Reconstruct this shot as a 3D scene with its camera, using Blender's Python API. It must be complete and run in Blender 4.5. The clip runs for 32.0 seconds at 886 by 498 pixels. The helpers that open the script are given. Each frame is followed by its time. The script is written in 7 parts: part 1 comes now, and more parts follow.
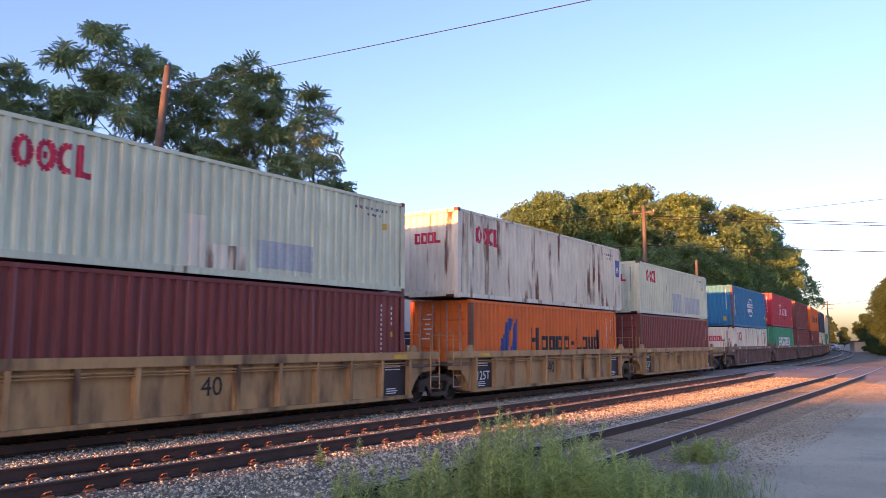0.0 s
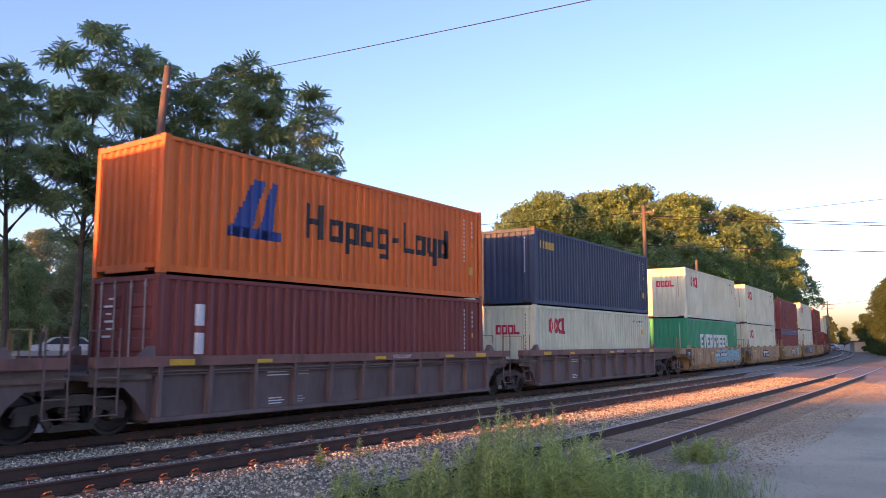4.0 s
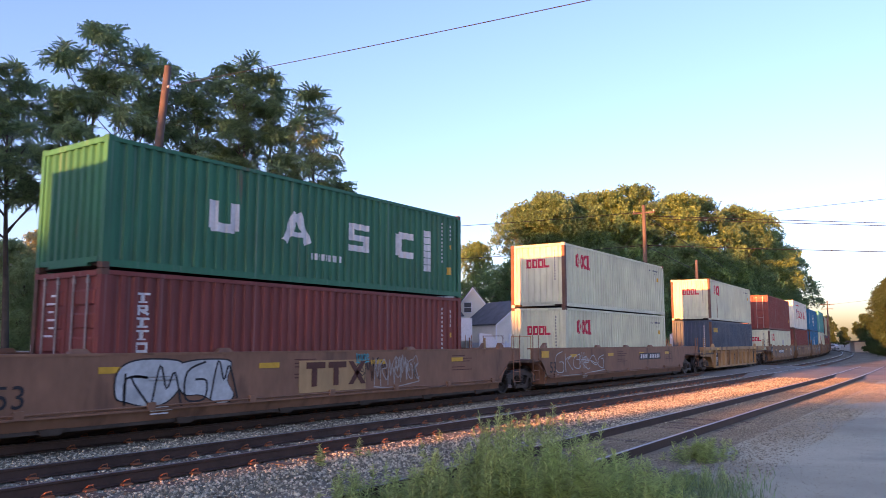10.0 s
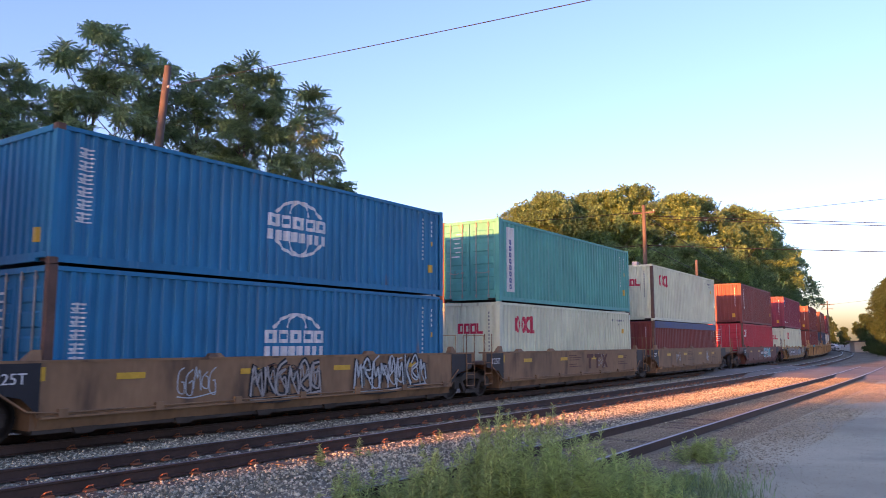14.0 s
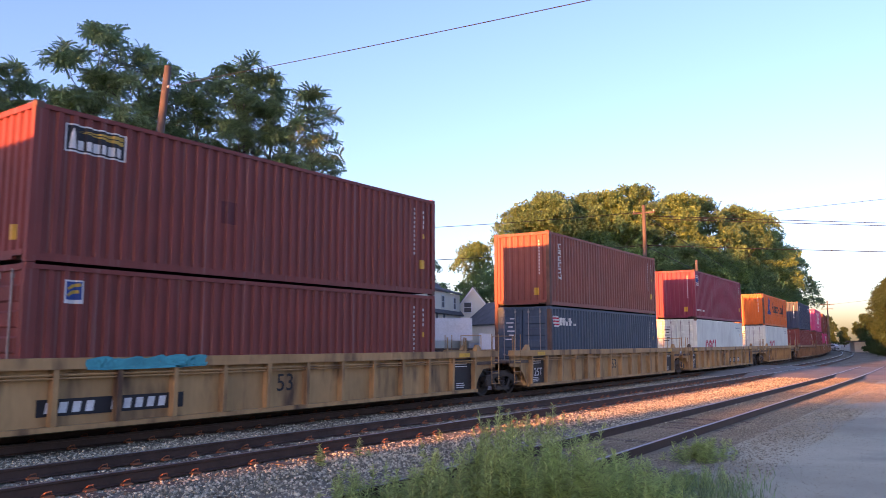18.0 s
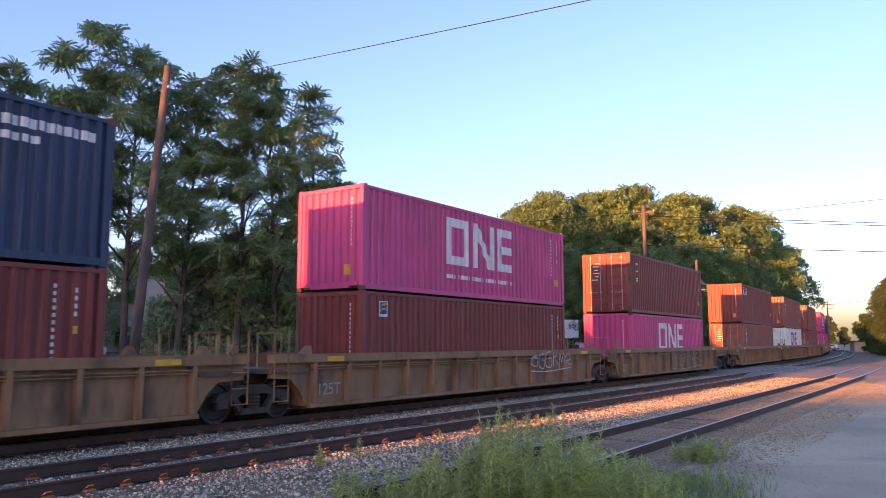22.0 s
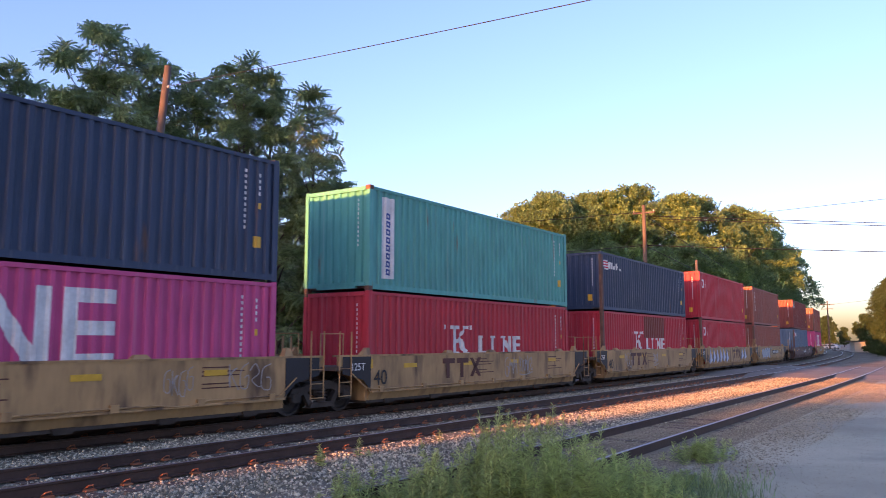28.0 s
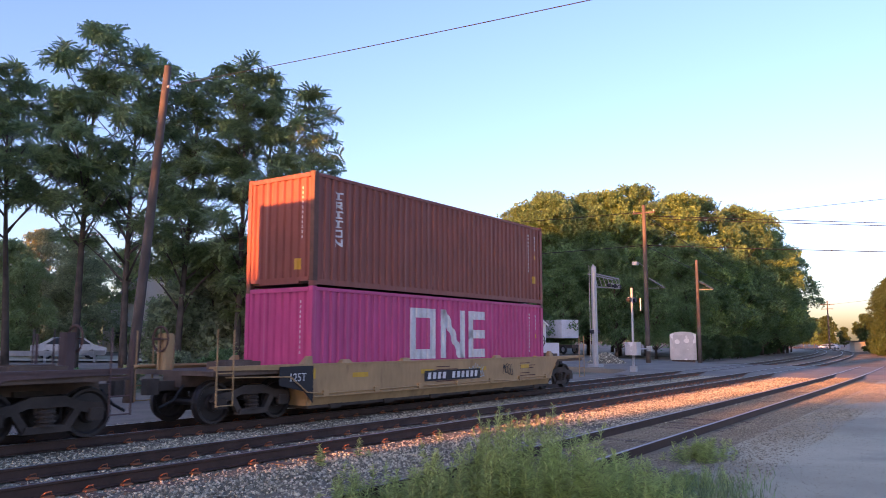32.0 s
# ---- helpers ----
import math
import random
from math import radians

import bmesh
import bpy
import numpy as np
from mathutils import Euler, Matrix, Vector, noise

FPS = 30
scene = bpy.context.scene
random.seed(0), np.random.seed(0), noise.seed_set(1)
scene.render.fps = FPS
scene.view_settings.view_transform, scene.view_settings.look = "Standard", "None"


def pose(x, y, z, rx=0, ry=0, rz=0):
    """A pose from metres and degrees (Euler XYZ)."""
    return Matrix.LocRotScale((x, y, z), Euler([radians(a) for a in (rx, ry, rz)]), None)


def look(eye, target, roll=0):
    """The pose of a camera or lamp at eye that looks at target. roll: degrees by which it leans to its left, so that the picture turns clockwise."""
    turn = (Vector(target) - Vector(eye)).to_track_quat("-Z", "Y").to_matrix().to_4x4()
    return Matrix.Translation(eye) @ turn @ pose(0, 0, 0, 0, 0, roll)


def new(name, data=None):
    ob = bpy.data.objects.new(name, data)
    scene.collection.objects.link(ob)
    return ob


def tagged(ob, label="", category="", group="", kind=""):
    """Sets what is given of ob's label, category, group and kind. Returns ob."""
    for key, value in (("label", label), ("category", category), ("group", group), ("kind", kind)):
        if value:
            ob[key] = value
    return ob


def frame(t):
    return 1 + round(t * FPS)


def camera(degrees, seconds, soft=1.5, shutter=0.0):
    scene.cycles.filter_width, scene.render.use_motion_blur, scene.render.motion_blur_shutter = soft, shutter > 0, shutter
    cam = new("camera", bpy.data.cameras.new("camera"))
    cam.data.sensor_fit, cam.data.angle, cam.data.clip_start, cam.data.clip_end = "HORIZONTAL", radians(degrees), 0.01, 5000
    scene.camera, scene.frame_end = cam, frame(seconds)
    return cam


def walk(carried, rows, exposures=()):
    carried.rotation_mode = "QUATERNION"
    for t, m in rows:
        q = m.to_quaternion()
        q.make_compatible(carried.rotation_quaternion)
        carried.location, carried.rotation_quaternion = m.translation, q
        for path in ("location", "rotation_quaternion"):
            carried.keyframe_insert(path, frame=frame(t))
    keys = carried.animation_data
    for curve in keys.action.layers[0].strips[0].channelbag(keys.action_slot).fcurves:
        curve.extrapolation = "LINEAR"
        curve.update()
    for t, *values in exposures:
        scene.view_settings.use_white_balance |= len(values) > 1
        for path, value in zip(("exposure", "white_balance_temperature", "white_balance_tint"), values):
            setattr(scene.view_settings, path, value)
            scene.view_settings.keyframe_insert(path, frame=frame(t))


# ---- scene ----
# World: x runs along the railway away from the camera, y across the tracks, z = 0 is the railhead.
EYE = 1.773
cam = camera(59.64, 32.0, soft=0.75, shutter=0.06)
AIM = look((0, 0, EYE), (math.cos(radians(35.19)) * 10, math.sin(radians(35.19)) * 10, EYE + 10 * math.tan(radians(6.90))))
walk(cam, [(0, AIM), (32.0, AIM)], exposures=[(0, 3.42, 5860, 45), (32.0, 3.42, 5860, 45)])

# ---- light ----
SUN_AZ, SUN_EL = 177.6, 4.0
world = bpy.data.worlds.new("world")
scene.world = world
world.use_nodes = True
wn = world.node_tree.nodes
sky = wn.new("ShaderNodeTexSky")
sky.sky_type, sky.sun_disc = "NISHITA", False
sky.sun_elevation, sky.sun_rotation = radians(SUN_EL), radians(90 - SUN_AZ)
sky.air_density, sky.dust_density, sky.ozone_density = 0.85, 1.6, 1.85
wn["Background"].inputs["Strength"].default_value = 0.064
world.node_tree.links.new(sky.outputs["Color"], wn["Background"].inputs["Color"])
sun = new("sun", bpy.data.lights.new("sun", "SUN"))
sun.data.energy, sun.data.angle, sun.data.color = 2.1, radians(0.6), (1.0, 0.35, 0.05)
sun.matrix_world = look((math.cos(radians(SUN_AZ)) * math.cos(radians(SUN_EL)) * 50, math.sin(radians(SUN_AZ)) * math.cos(radians(SUN_EL)) * 50, 50 * math.sin(radians(SUN_EL))), (0, 0, 0))

# ---- materials ----
def surface(name, col, rough=0.6, metal=0.0, spread=0.16, scale=1.2, grain=30.0, bump=0.15, stretch=(1, 1, 1), stain=None, amount=0.5, soft=0.12, island=False, stain_scale=2.0, bump_dist=0.01, grit=0.45):
    """A node material: a base colour with broad and fine variation, stains of a second colour, and fine relief."""
    m = bpy.data.materials.new(name)
    m.use_nodes = True
    n, l = m.node_tree.nodes, m.node_tree.links
    b = n["Principled BSDF"]
    co, info = n.new("ShaderNodeTexCoord"), n.new("ShaderNodeObjectInfo")
    mul = n.new("ShaderNodeMath")
    mul.operation, mul.inputs[1].default_value = "MULTIPLY", 91.0
    l.new(info.outputs["Random"], mul.inputs[0])
    add = n.new("ShaderNodeVectorMath")
    add.operation = "ADD"
    l.new(co.outputs["Object"], add.inputs[0])
    l.new(mul.outputs[0], add.inputs[1])
    mp = n.new("ShaderNodeMapping")
    mp.inputs["Scale"].default_value = stretch
    l.new(add.outputs[0], mp.inputs["Vector"])

    def noise_node(sc, detail, vec):
        t = n.new("ShaderNodeTexNoise")
        t.inputs["Scale"].default_value, t.inputs["Detail"].default_value = sc, detail
        l.new(vec, t.inputs["Vector"])
        return t.outputs["Fac"]

    broad = noise_node(scale, 4.0, add.outputs[0])
    fine = noise_node(grain, 3.0, mp.outputs["Vector"])
    ramp = n.new("ShaderNodeValToRGB")
    e = ramp.color_ramp.elements
    e[0].position, e[1].position = 0.3, 0.7
    e[0].color = (*[c * (1 - spread) for c in col], 1)
    e[1].color = (*[min(1, c * (1 + spread)) for c in col], 1)
    if island:
        geo = n.new("ShaderNodeNewGeometry")
        av = n.new("ShaderNodeMath")
        av.operation = "ADD"
        l.new(geo.outputs["Random Per Island"], av.inputs[0])
        l.new(broad, av.inputs[1])
        hf = n.new("ShaderNodeMath")
        hf.operation, hf.inputs[1].default_value = "MULTIPLY", 0.5
        l.new(av.outputs[0], hf.inputs[0])
        l.new(hf.outputs[0], ramp.inputs["Fac"])
    else:
        l.new(broad, ramp.inputs["Fac"])
    mix = n.new("ShaderNodeMix")
    mix.data_type, mix.blend_type = "RGBA", "MULTIPLY"
    mix.inputs["Factor"].default_value = grit
    l.new(ramp.outputs["Color"], mix.inputs["A"])
    fr = n.new("ShaderNodeValToRGB")
    fr.color_ramp.elements[0].position, fr.color_ramp.elements[1].position = 0.25, 0.75
    fr.color_ramp.elements[0].color, fr.color_ramp.elements[1].color = (0.62, 0.6, 0.58, 1), (1, 1, 1, 1)
    l.new(fine, fr.inputs["Fac"])
    l.new(fr.outputs["Color"], mix.inputs["B"])
    out = mix.outputs["Result"]
    if stain:
        sn = noise_node(stain_scale, 6.0, mp.outputs["Vector"])
        sr = n.new("ShaderNodeValToRGB")
        sr.color_ramp.elements[0].position, sr.color_ramp.elements[1].position = 1 - amount, min(1.0, 1 - amount + soft)
        l.new(sn, sr.inputs["Fac"])
        mx = n.new("ShaderNodeMix")
        mx.data_type = "RGBA"
        l.new(sr.outputs["Color"], mx.inputs["Factor"])
        l.new(out, mx.inputs["A"])
        mx.inputs["B"].default_value = (*stain, 1)
        out = mx.outputs["Result"]
    l.new(out, b.inputs["Base Color"])
    rr = n.new("ShaderNodeMapRange")
    rr.inputs["To Min"].default_value, rr.inputs["To Max"].default_value = max(0.05, rough - 0.12), min(1, rough + 0.12)
    l.new(broad, rr.inputs["Value"])
    l.new(rr.outputs["Result"], b.inputs["Roughness"])
    b.inputs["Metallic"].default_value = metal
    b.inputs["Specular IOR Level"].default_value = 0.3
    if bump:
        bp = n.new("ShaderNodeBump")
        bp.inputs["Strength"].default_value, bp.inputs["Distance"].default_value = bump, bump_dist
        l.new(fine, bp.inputs["Height"])
        l.new(bp.outputs["Normal"], b.inputs["Normal"])
    return m


def leafage(name, col, spread=0.35):
    m = surface(name, col, rough=0.55, spread=spread, scale=0.35, grain=6.0, bump=0, island=True, grit=0.15)
    n, l = m.node_tree.nodes, m.node_tree.links
    b, o = n["Principled BSDF"], n["Material Output"]
    tr, mx = n.new("ShaderNodeBsdfTranslucent"), n.new("ShaderNodeMixShader")
    mx.inputs["Fac"].default_value = 0.5
    l.new(b.inputs["Base Color"].links[0].from_socket, tr.inputs["Color"])
    l.new(b.outputs[0], mx.inputs[1])
    l.new(tr.outputs[0], mx.inputs[2])
    l.new(mx.outputs[0], o.inputs["Surface"])
    return m


def paint(name, col, rust=0.30, rough=0.56):
    """Sheet-steel paint: chalky, with rain streaks and rust that run down it."""
    m = surface(name, col, rough, 0.0, 0.13, 0.7, 7.0, 0.12, (1.0, 1.0, 0.16), (0.16, 0.075, 0.04), rust, 0.10, False, 2.6)
    n, l = m.node_tree.nodes, m.node_tree.links
    b = n["Principled BSDF"]
    b.inputs["Specular IOR Level"].default_value = 0.30
    # scuffs: thin upright lines where the ribs have been rubbed, and blotches of fading
    co, mp, no, ra, mx = [n.new(k) for k in ("ShaderNodeTexCoord", "ShaderNodeMapping", "ShaderNodeTexNoise", "ShaderNodeValToRGB", "ShaderNodeMix")]
    mp.inputs["Scale"].default_value = (11.0, 11.0, 0.22)
    no.inputs["Scale"].default_value, no.inputs["Detail"].default_value = 1.0, 3.0
    l.new(co.outputs["Object"], mp.inputs["Vector"])
    l.new(mp.outputs["Vector"], no.inputs["Vector"])
    l.new(no.outputs["Fac"], ra.inputs["Fac"])
    ra.color_ramp.elements[0].position, ra.color_ramp.elements[1].position = 0.60, 0.74
    ra.color_ramp.elements[1].color = (0.42, 0.42, 0.42, 1)
    mx.data_type = "RGBA"
    l.new(ra.outputs["Color"], mx.inputs["Factor"])
    l.new(b.inputs["Base Color"].links[0].from_socket, mx.inputs["A"])
    mx.inputs["B"].default_value = (*[0.62 * c + 0.13 for c in col], 1) if sum(col) < 1.5 else (0.36, 0.34, 0.29, 1)
    l.new(mx.outputs["Result"], b.inputs["Base Color"])
    return m


PAINT = {
    "white": paint("white_paint", (0.59, 0.640, 0.460), 0.32),
    "rusty": paint("rusty_white_paint", (0.70, 0.665, 0.52), 0.44),
    "maroon": paint("maroon_paint", (0.192, 0.045, 0.037), 0.30),
    "orange": paint("orange_paint", (0.68, 0.150, 0.018), 0.31),
    "blue": paint("blue_paint", (0.008, 0.165, 0.32), 0.30),
    "red": paint("red_paint", (0.43, 0.030, 0.046), 0.30),
    "green": paint("green_paint", (0.022, 0.283, 0.138), 0.32),
    "navy": paint("navy_paint", (0.033, 0.056, 0.102), 0.30),
    "teal": paint("teal_paint", (0.070, 0.335, 0.300), 0.34),
    "pink": paint("magenta_paint", (0.54, 0.078, 0.215), 0.30),
    "brown": paint("red_brown_paint", (0.245, 0.080, 0.058), 0.31),
    "wine": paint("wine_paint", (0.235, 0.037, 0.064), 0.30),
    "slate": paint("slate_blue_paint", (0.097, 0.159, 0.228), 0.32),
    "dark green": paint("dark_green_paint", (0.023, 0.150, 0.080), 0.30),
    "denim": paint("denim_blue_paint", (0.050, 0.082, 0.122), 0.30),
    "clean": paint("clean_white_paint", (0.66, 0.71, 0.61), 0.27),
    "reefer": paint("reefer_white_paint", (0.68, 0.72, 0.62), 0.27),
}
STEEL = {
    "tan": surface("tan_car_paint", (0.42, 0.258, 0.110), 0.62, 0, 0.2, 0.8, 9, 0.15, (1, 1, 0.3), (0.085, 0.05, 0.032), 0.50, 0.22),
    "ochre": surface("ochre_car_paint", (0.439, 0.281, 0.128), 0.6, 0, 0.18, 0.8, 9, 0.15, (1, 1, 0.3), (0.11, 0.065, 0.04), 0.40, 0.25),
    "umber": surface("umber_car_paint", (0.262, 0.150, 0.075), 0.65, 0, 0.22, 0.8, 9, 0.15, (1, 1, 0.3), (0.06, 0.038, 0.026), 0.46, 0.25),
    "brown": surface("brown_car_paint", (0.240, 0.125, 0.074), 0.62, 0, 0.2, 0.8, 9, 0.15, (1, 1, 0.3), (0.06, 0.036, 0.028), 0.44, 0.25),
    "russet": surface("russet_car_paint", (0.185, 0.078, 0.058), 0.62, 0, 0.2, 0.8, 9, 0.15, (1, 1, 0.3), (0.06, 0.035, 0.03), 0.44, 0.25),
    "dark": surface("sooty_car_paint", (0.150, 0.108, 0.098), 0.66, 0, 0.25, 0.8, 9, 0.15, (1, 1, 0.3), (0.09, 0.06, 0.045), 0.40, 0.25),
    "black": surface("black_car_paint", (0.11, 0.07, 0.064), 0.62, 0, 0.25, 0.8, 9, 0.15, (1, 1, 0.3), (0.07, 0.05, 0.04), 0.38, 0.25),
}
m_chord = surface("brown_chord_paint", (0.20, 0.10, 0.08), 0.6, 0, 0.2, 1.0, 12, 0.15, (1, 1, 0.3), (0.05, 0.035, 0.03), 0.45, 0.25)
m_casting = surface("weathered_corner_steel", (0.13, 0.072, 0.052), 0.7, 0.1, 0.3, 3, 20, 0.2)
m_underframe = surface("grimy_cast_steel", (0.070, 0.055, 0.044), 0.72, 0.15, 0.35, 2, 18, 0.3)
m_deck = surface("dusty_deck_steel", (0.15, 0.105, 0.078), 0.75, 0.05, 0.35, 1.5, 14, 0.3, stain=(0.06, 0.05, 0.045), amount=0.45, soft=0.2)
m_wheel = surface("worn_wheel_steel", (0.050, 0.042, 0.038), 0.5, 0.4, 0.3, 3, 16, 0.2)
m_rod = surface("galvanised_rod", (0.34, 0.31, 0.29), 0.45, 0.5, 0.2, 4, 25, 0.1)
m_patch_maroon = surface("fresh_maroon_paint", (0.125, 0.022, 0.026), 0.5, 0, 0.12, 1.5, 14, 0.05)
m_patch = surface("grey_touch_up_paint", (0.40, 0.45, 0.45), 0.6, 0, 0.12, 1.5, 14, 0.05)
m_mark_white = surface("white_stencil_paint", (0.66, 0.67, 0.66), 0.55, 0, 0.12, 2, 14, 0.05)
m_mark_black = surface("black_stencil_paint", (0.022, 0.022, 0.026), 0.55, 0, 0.2, 2, 14, 0.05)
m_mark_red = surface("red_sign_paint", (0.52, 0.022, 0.060), 0.5, 0, 0.14, 2, 14, 0.05)
m_mark_fade = surface("faded_red_sign_paint", (0.48, 0.15, 0.14), 0.6, 0, 0.3, 4, 14, 0.05)
m_mark_blue = surface("blue_sign_paint", (0.02, 0.06, 0.24), 0.5, 0, 0.14, 2, 14, 0.05)
m_mark_yellow = surface("yellow_reflector", (0.62, 0.36, 0.03), 0.4, 0, 0.12, 4, 14, 0.05)
m_mark_gold = surface("gold_sign_paint", (0.50, 0.33, 0.05), 0.5, 0, 0.14, 2, 14, 0.05)
m_mark_pink = surface("pink_sign_paint", (0.44, 0.05, 0.22), 0.5, 0, 0.14, 2, 14, 0.05)
m_mark_brown = surface("brown_stencil_paint", (0.10, 0.035, 0.025), 0.6, 0, 0.2, 2, 14, 0.05)
m_tarp = surface("blue_tarpaulin", (0.025, 0.05, 0.16), 0.5, 0, 0.25, 2, 8, 0.4)
m_spray_white = surface("white_spray_paint", (0.46, 0.50, 0.50), 0.5, 0, 0.18, 3, 14, 0.05)
m_spray_faint = surface("faded_pale_spray_paint", (0.36, 0.33, 0.30), 0.6, 0, 0.2, 3, 14, 0.05)
m_spray_blue = surface("blue_spray_paint", (0.13, 0.24, 0.42), 0.5, 0, 0.3, 3, 14, 0.05)
m_spray_pale = surface("pale_blue_spray_paint", (0.50, 0.56, 0.66), 0.5, 0, 0.12, 3, 14, 0.05)
m_spray_slate = surface("slate_spray_paint", (0.11, 0.13, 0.17), 0.6, 0, 0.3, 3, 14, 0.05)
m_spray_mauve = surface("mauve_grey_spray_paint", (0.24, 0.19, 0.20), 0.6, 0, 0.3, 2, 14, 0.05)
m_spray_teal = surface("turquoise_spray_paint", (0.05, 0.36, 0.42), 0.5, 0, 0.2, 3, 14, 0.05)
m_rail = surface("rusty_rail_web", (0.078, 0.047, 0.035), 0.7, 0.2, 0.3, 2, 18, 0.3)
m_railhead = surface("polished_railhead", (0.30, 0.27, 0.25), 0.32, 0.9, 0.12, 2, 20, 0.05)
m_oldhead = surface("dull_siding_railhead", (0.34, 0.31, 0.29), 0.36, 0.8, 0.2, 2, 20, 0.1)
m_tie = surface("creosoted_tie_wood", (0.115, 0.088, 0.066), 0.85, 0, 0.35, 1.5, 22, 0.5, (0.3, 3, 3))
m_clip = surface("rusty_clip_steel", (0.33, 0.125, 0.055), 0.65, 0.3, 0.25, 5, 20, 0.2)
m_stone = surface("grey_ballast_stone", (0.425, 0.398, 0.285), 0.85, 0, 0.60, 0.3, 30, 0.3, island=True)
m_grit = surface("brownish_fine_gravel", (0.30, 0.268, 0.180), 0.9, 0, 0.42, 0.3, 30, 0.3, island=True)
m_bed = surface("packed_ballast", (0.235, 0.212, 0.150), 0.95, 0, 0.35, 0.5, 60, 0.9, stain=(0.12, 0.098, 0.072), amount=0.42, soft=0.2, stain_scale=0.6, bump_dist=0.03, grit=0.95)
m_dirt = surface("dry_earth", (0.27, 0.225, 0.175), 0.95, 0, 0.3, 0.25, 12, 0.8, stain=(0.07, 0.085, 0.035), amount=0.52, soft=0.2, stain_scale=0.25, bump_dist=0.03)
m_silt = surface("earth_and_fine_gravel", (0.29, 0.248, 0.165), 0.95, 0, 0.3, 0.5, 55, 0.9, stain=(0.19, 0.155, 0.11), amount=0.46, soft=0.2, stain_scale=0.8, bump_dist=0.03, grit=0.95)
m_asphalt = surface("worn_asphalt", (0.455, 0.432, 0.300), 0.9, 0, 0.2, 0.3, 75, 0.5, stain=(0.285, 0.27, 0.195), amount=0.50, soft=0.16, stain_scale=0.45, bump_dist=0.01, grit=0.8)
m_road = surface("crossing_asphalt", (0.22, 0.205, 0.17), 0.9, 0, 0.2, 0.4, 40, 0.5, stain=(0.16, 0.15, 0.125), amount=0.45, soft=0.15, stain_scale=0.5)
m_pole = surface("creosoted_pole_wood", (0.105, 0.088, 0.075), 0.85, 0, 0.25, 1.2, 10, 0.5, (6, 6, 0.4))
m_galv = surface("galvanised_steel", (0.42, 0.43, 0.43), 0.5, 0.5, 0.12, 2, 20, 0.1)
m_cabinet = surface("silver_cabinet_paint", (0.46, 0.47, 0.47), 0.5, 0.2, 0.12, 1.5, 20, 0.1, stain=(0.66, 0.67, 0.67), amount=0.40, soft=0.04, stain_scale=0.9)
m_bark = surface("grey_brown_bark", (0.105, 0.085, 0.068), 0.9, 0, 0.35, 2.0, 14, 0.8, (4, 4, 0.6), bump_dist=0.03)
m_leaf_dark = leafage("dark_green_leaves", (0.235, 0.330, 0.140))
m_leaf_pale = leafage("pale_green_leaves", (0.310, 0.380, 0.210))
m_leaf_mid = leafage("green_leaves", (0.155, 0.275, 0.110))
m_leaf_gold = leafage("yellowish_green_leaves", (0.205, 0.335, 0.105))
# deep green, with shade put into the colour for growth past the crossing
m_leaf_deep_shade = leafage("deep_green_shaded_leaves", (0.062, 0.115, 0.045))
m_weed = leafage("weed_leaves", (0.50, 0.57, 0.19))
m_grass = leafage("dry_grass_blades", (0.27, 0.35, 0.15))
m_siding = surface("pale_clapboard_paint", (0.76, 0.73, 0.62), 0.6, 0, 0.06, 0.6, 20, 0.05)
m_trim = surface("white_trim_paint", (0.74, 0.74, 0.72), 0.5, 0, 0.05, 1, 20, 0.03)
m_roof = surface("grey_asphalt_shingle", (0.13, 0.13, 0.135), 0.9, 0, 0.2, 1.2, 12, 0.5)
m_brick = surface("red_chimney_brick", (0.26, 0.10, 0.07), 0.85, 0, 0.25, 4, 20, 0.4)
m_rubber = surface("black_rubber", (0.02, 0.02, 0.02), 0.75, 0, 0.2, 4, 20, 0.1)
m_carpaint = surface("white_vehicle_paint", (0.66, 0.67, 0.68), 0.3, 0, 0.05, 1, 8, 0.0)
m_vinyl = surface("white_vinyl_fence", (0.68, 0.68, 0.70), 0.5, 0, 0.06, 1, 12, 0.03)
m_wire = surface("black_cable", (0.02, 0.02, 0.022), 0.6)
m_lens = surface("red_signal_lens", (0.20, 0.015, 0.012), 0.25)
m_solar = surface("solar_cell", (0.015, 0.02, 0.035), 0.2, 0.0, 0.1, 6, 20, 0)


def pane_glass():
    m = bpy.data.materials.new("dark_window_glass")
    m.use_nodes = True
    b = m.node_tree.nodes["Principled BSDF"]
    b.inputs["Base Color"].default_value = (0.05, 0.06, 0.07, 1)
    b.inputs["Roughness"].default_value = 0.3
    b.inputs["Specular IOR Level"].default_value = 0.25
    return m


m_glass = pane_glass()

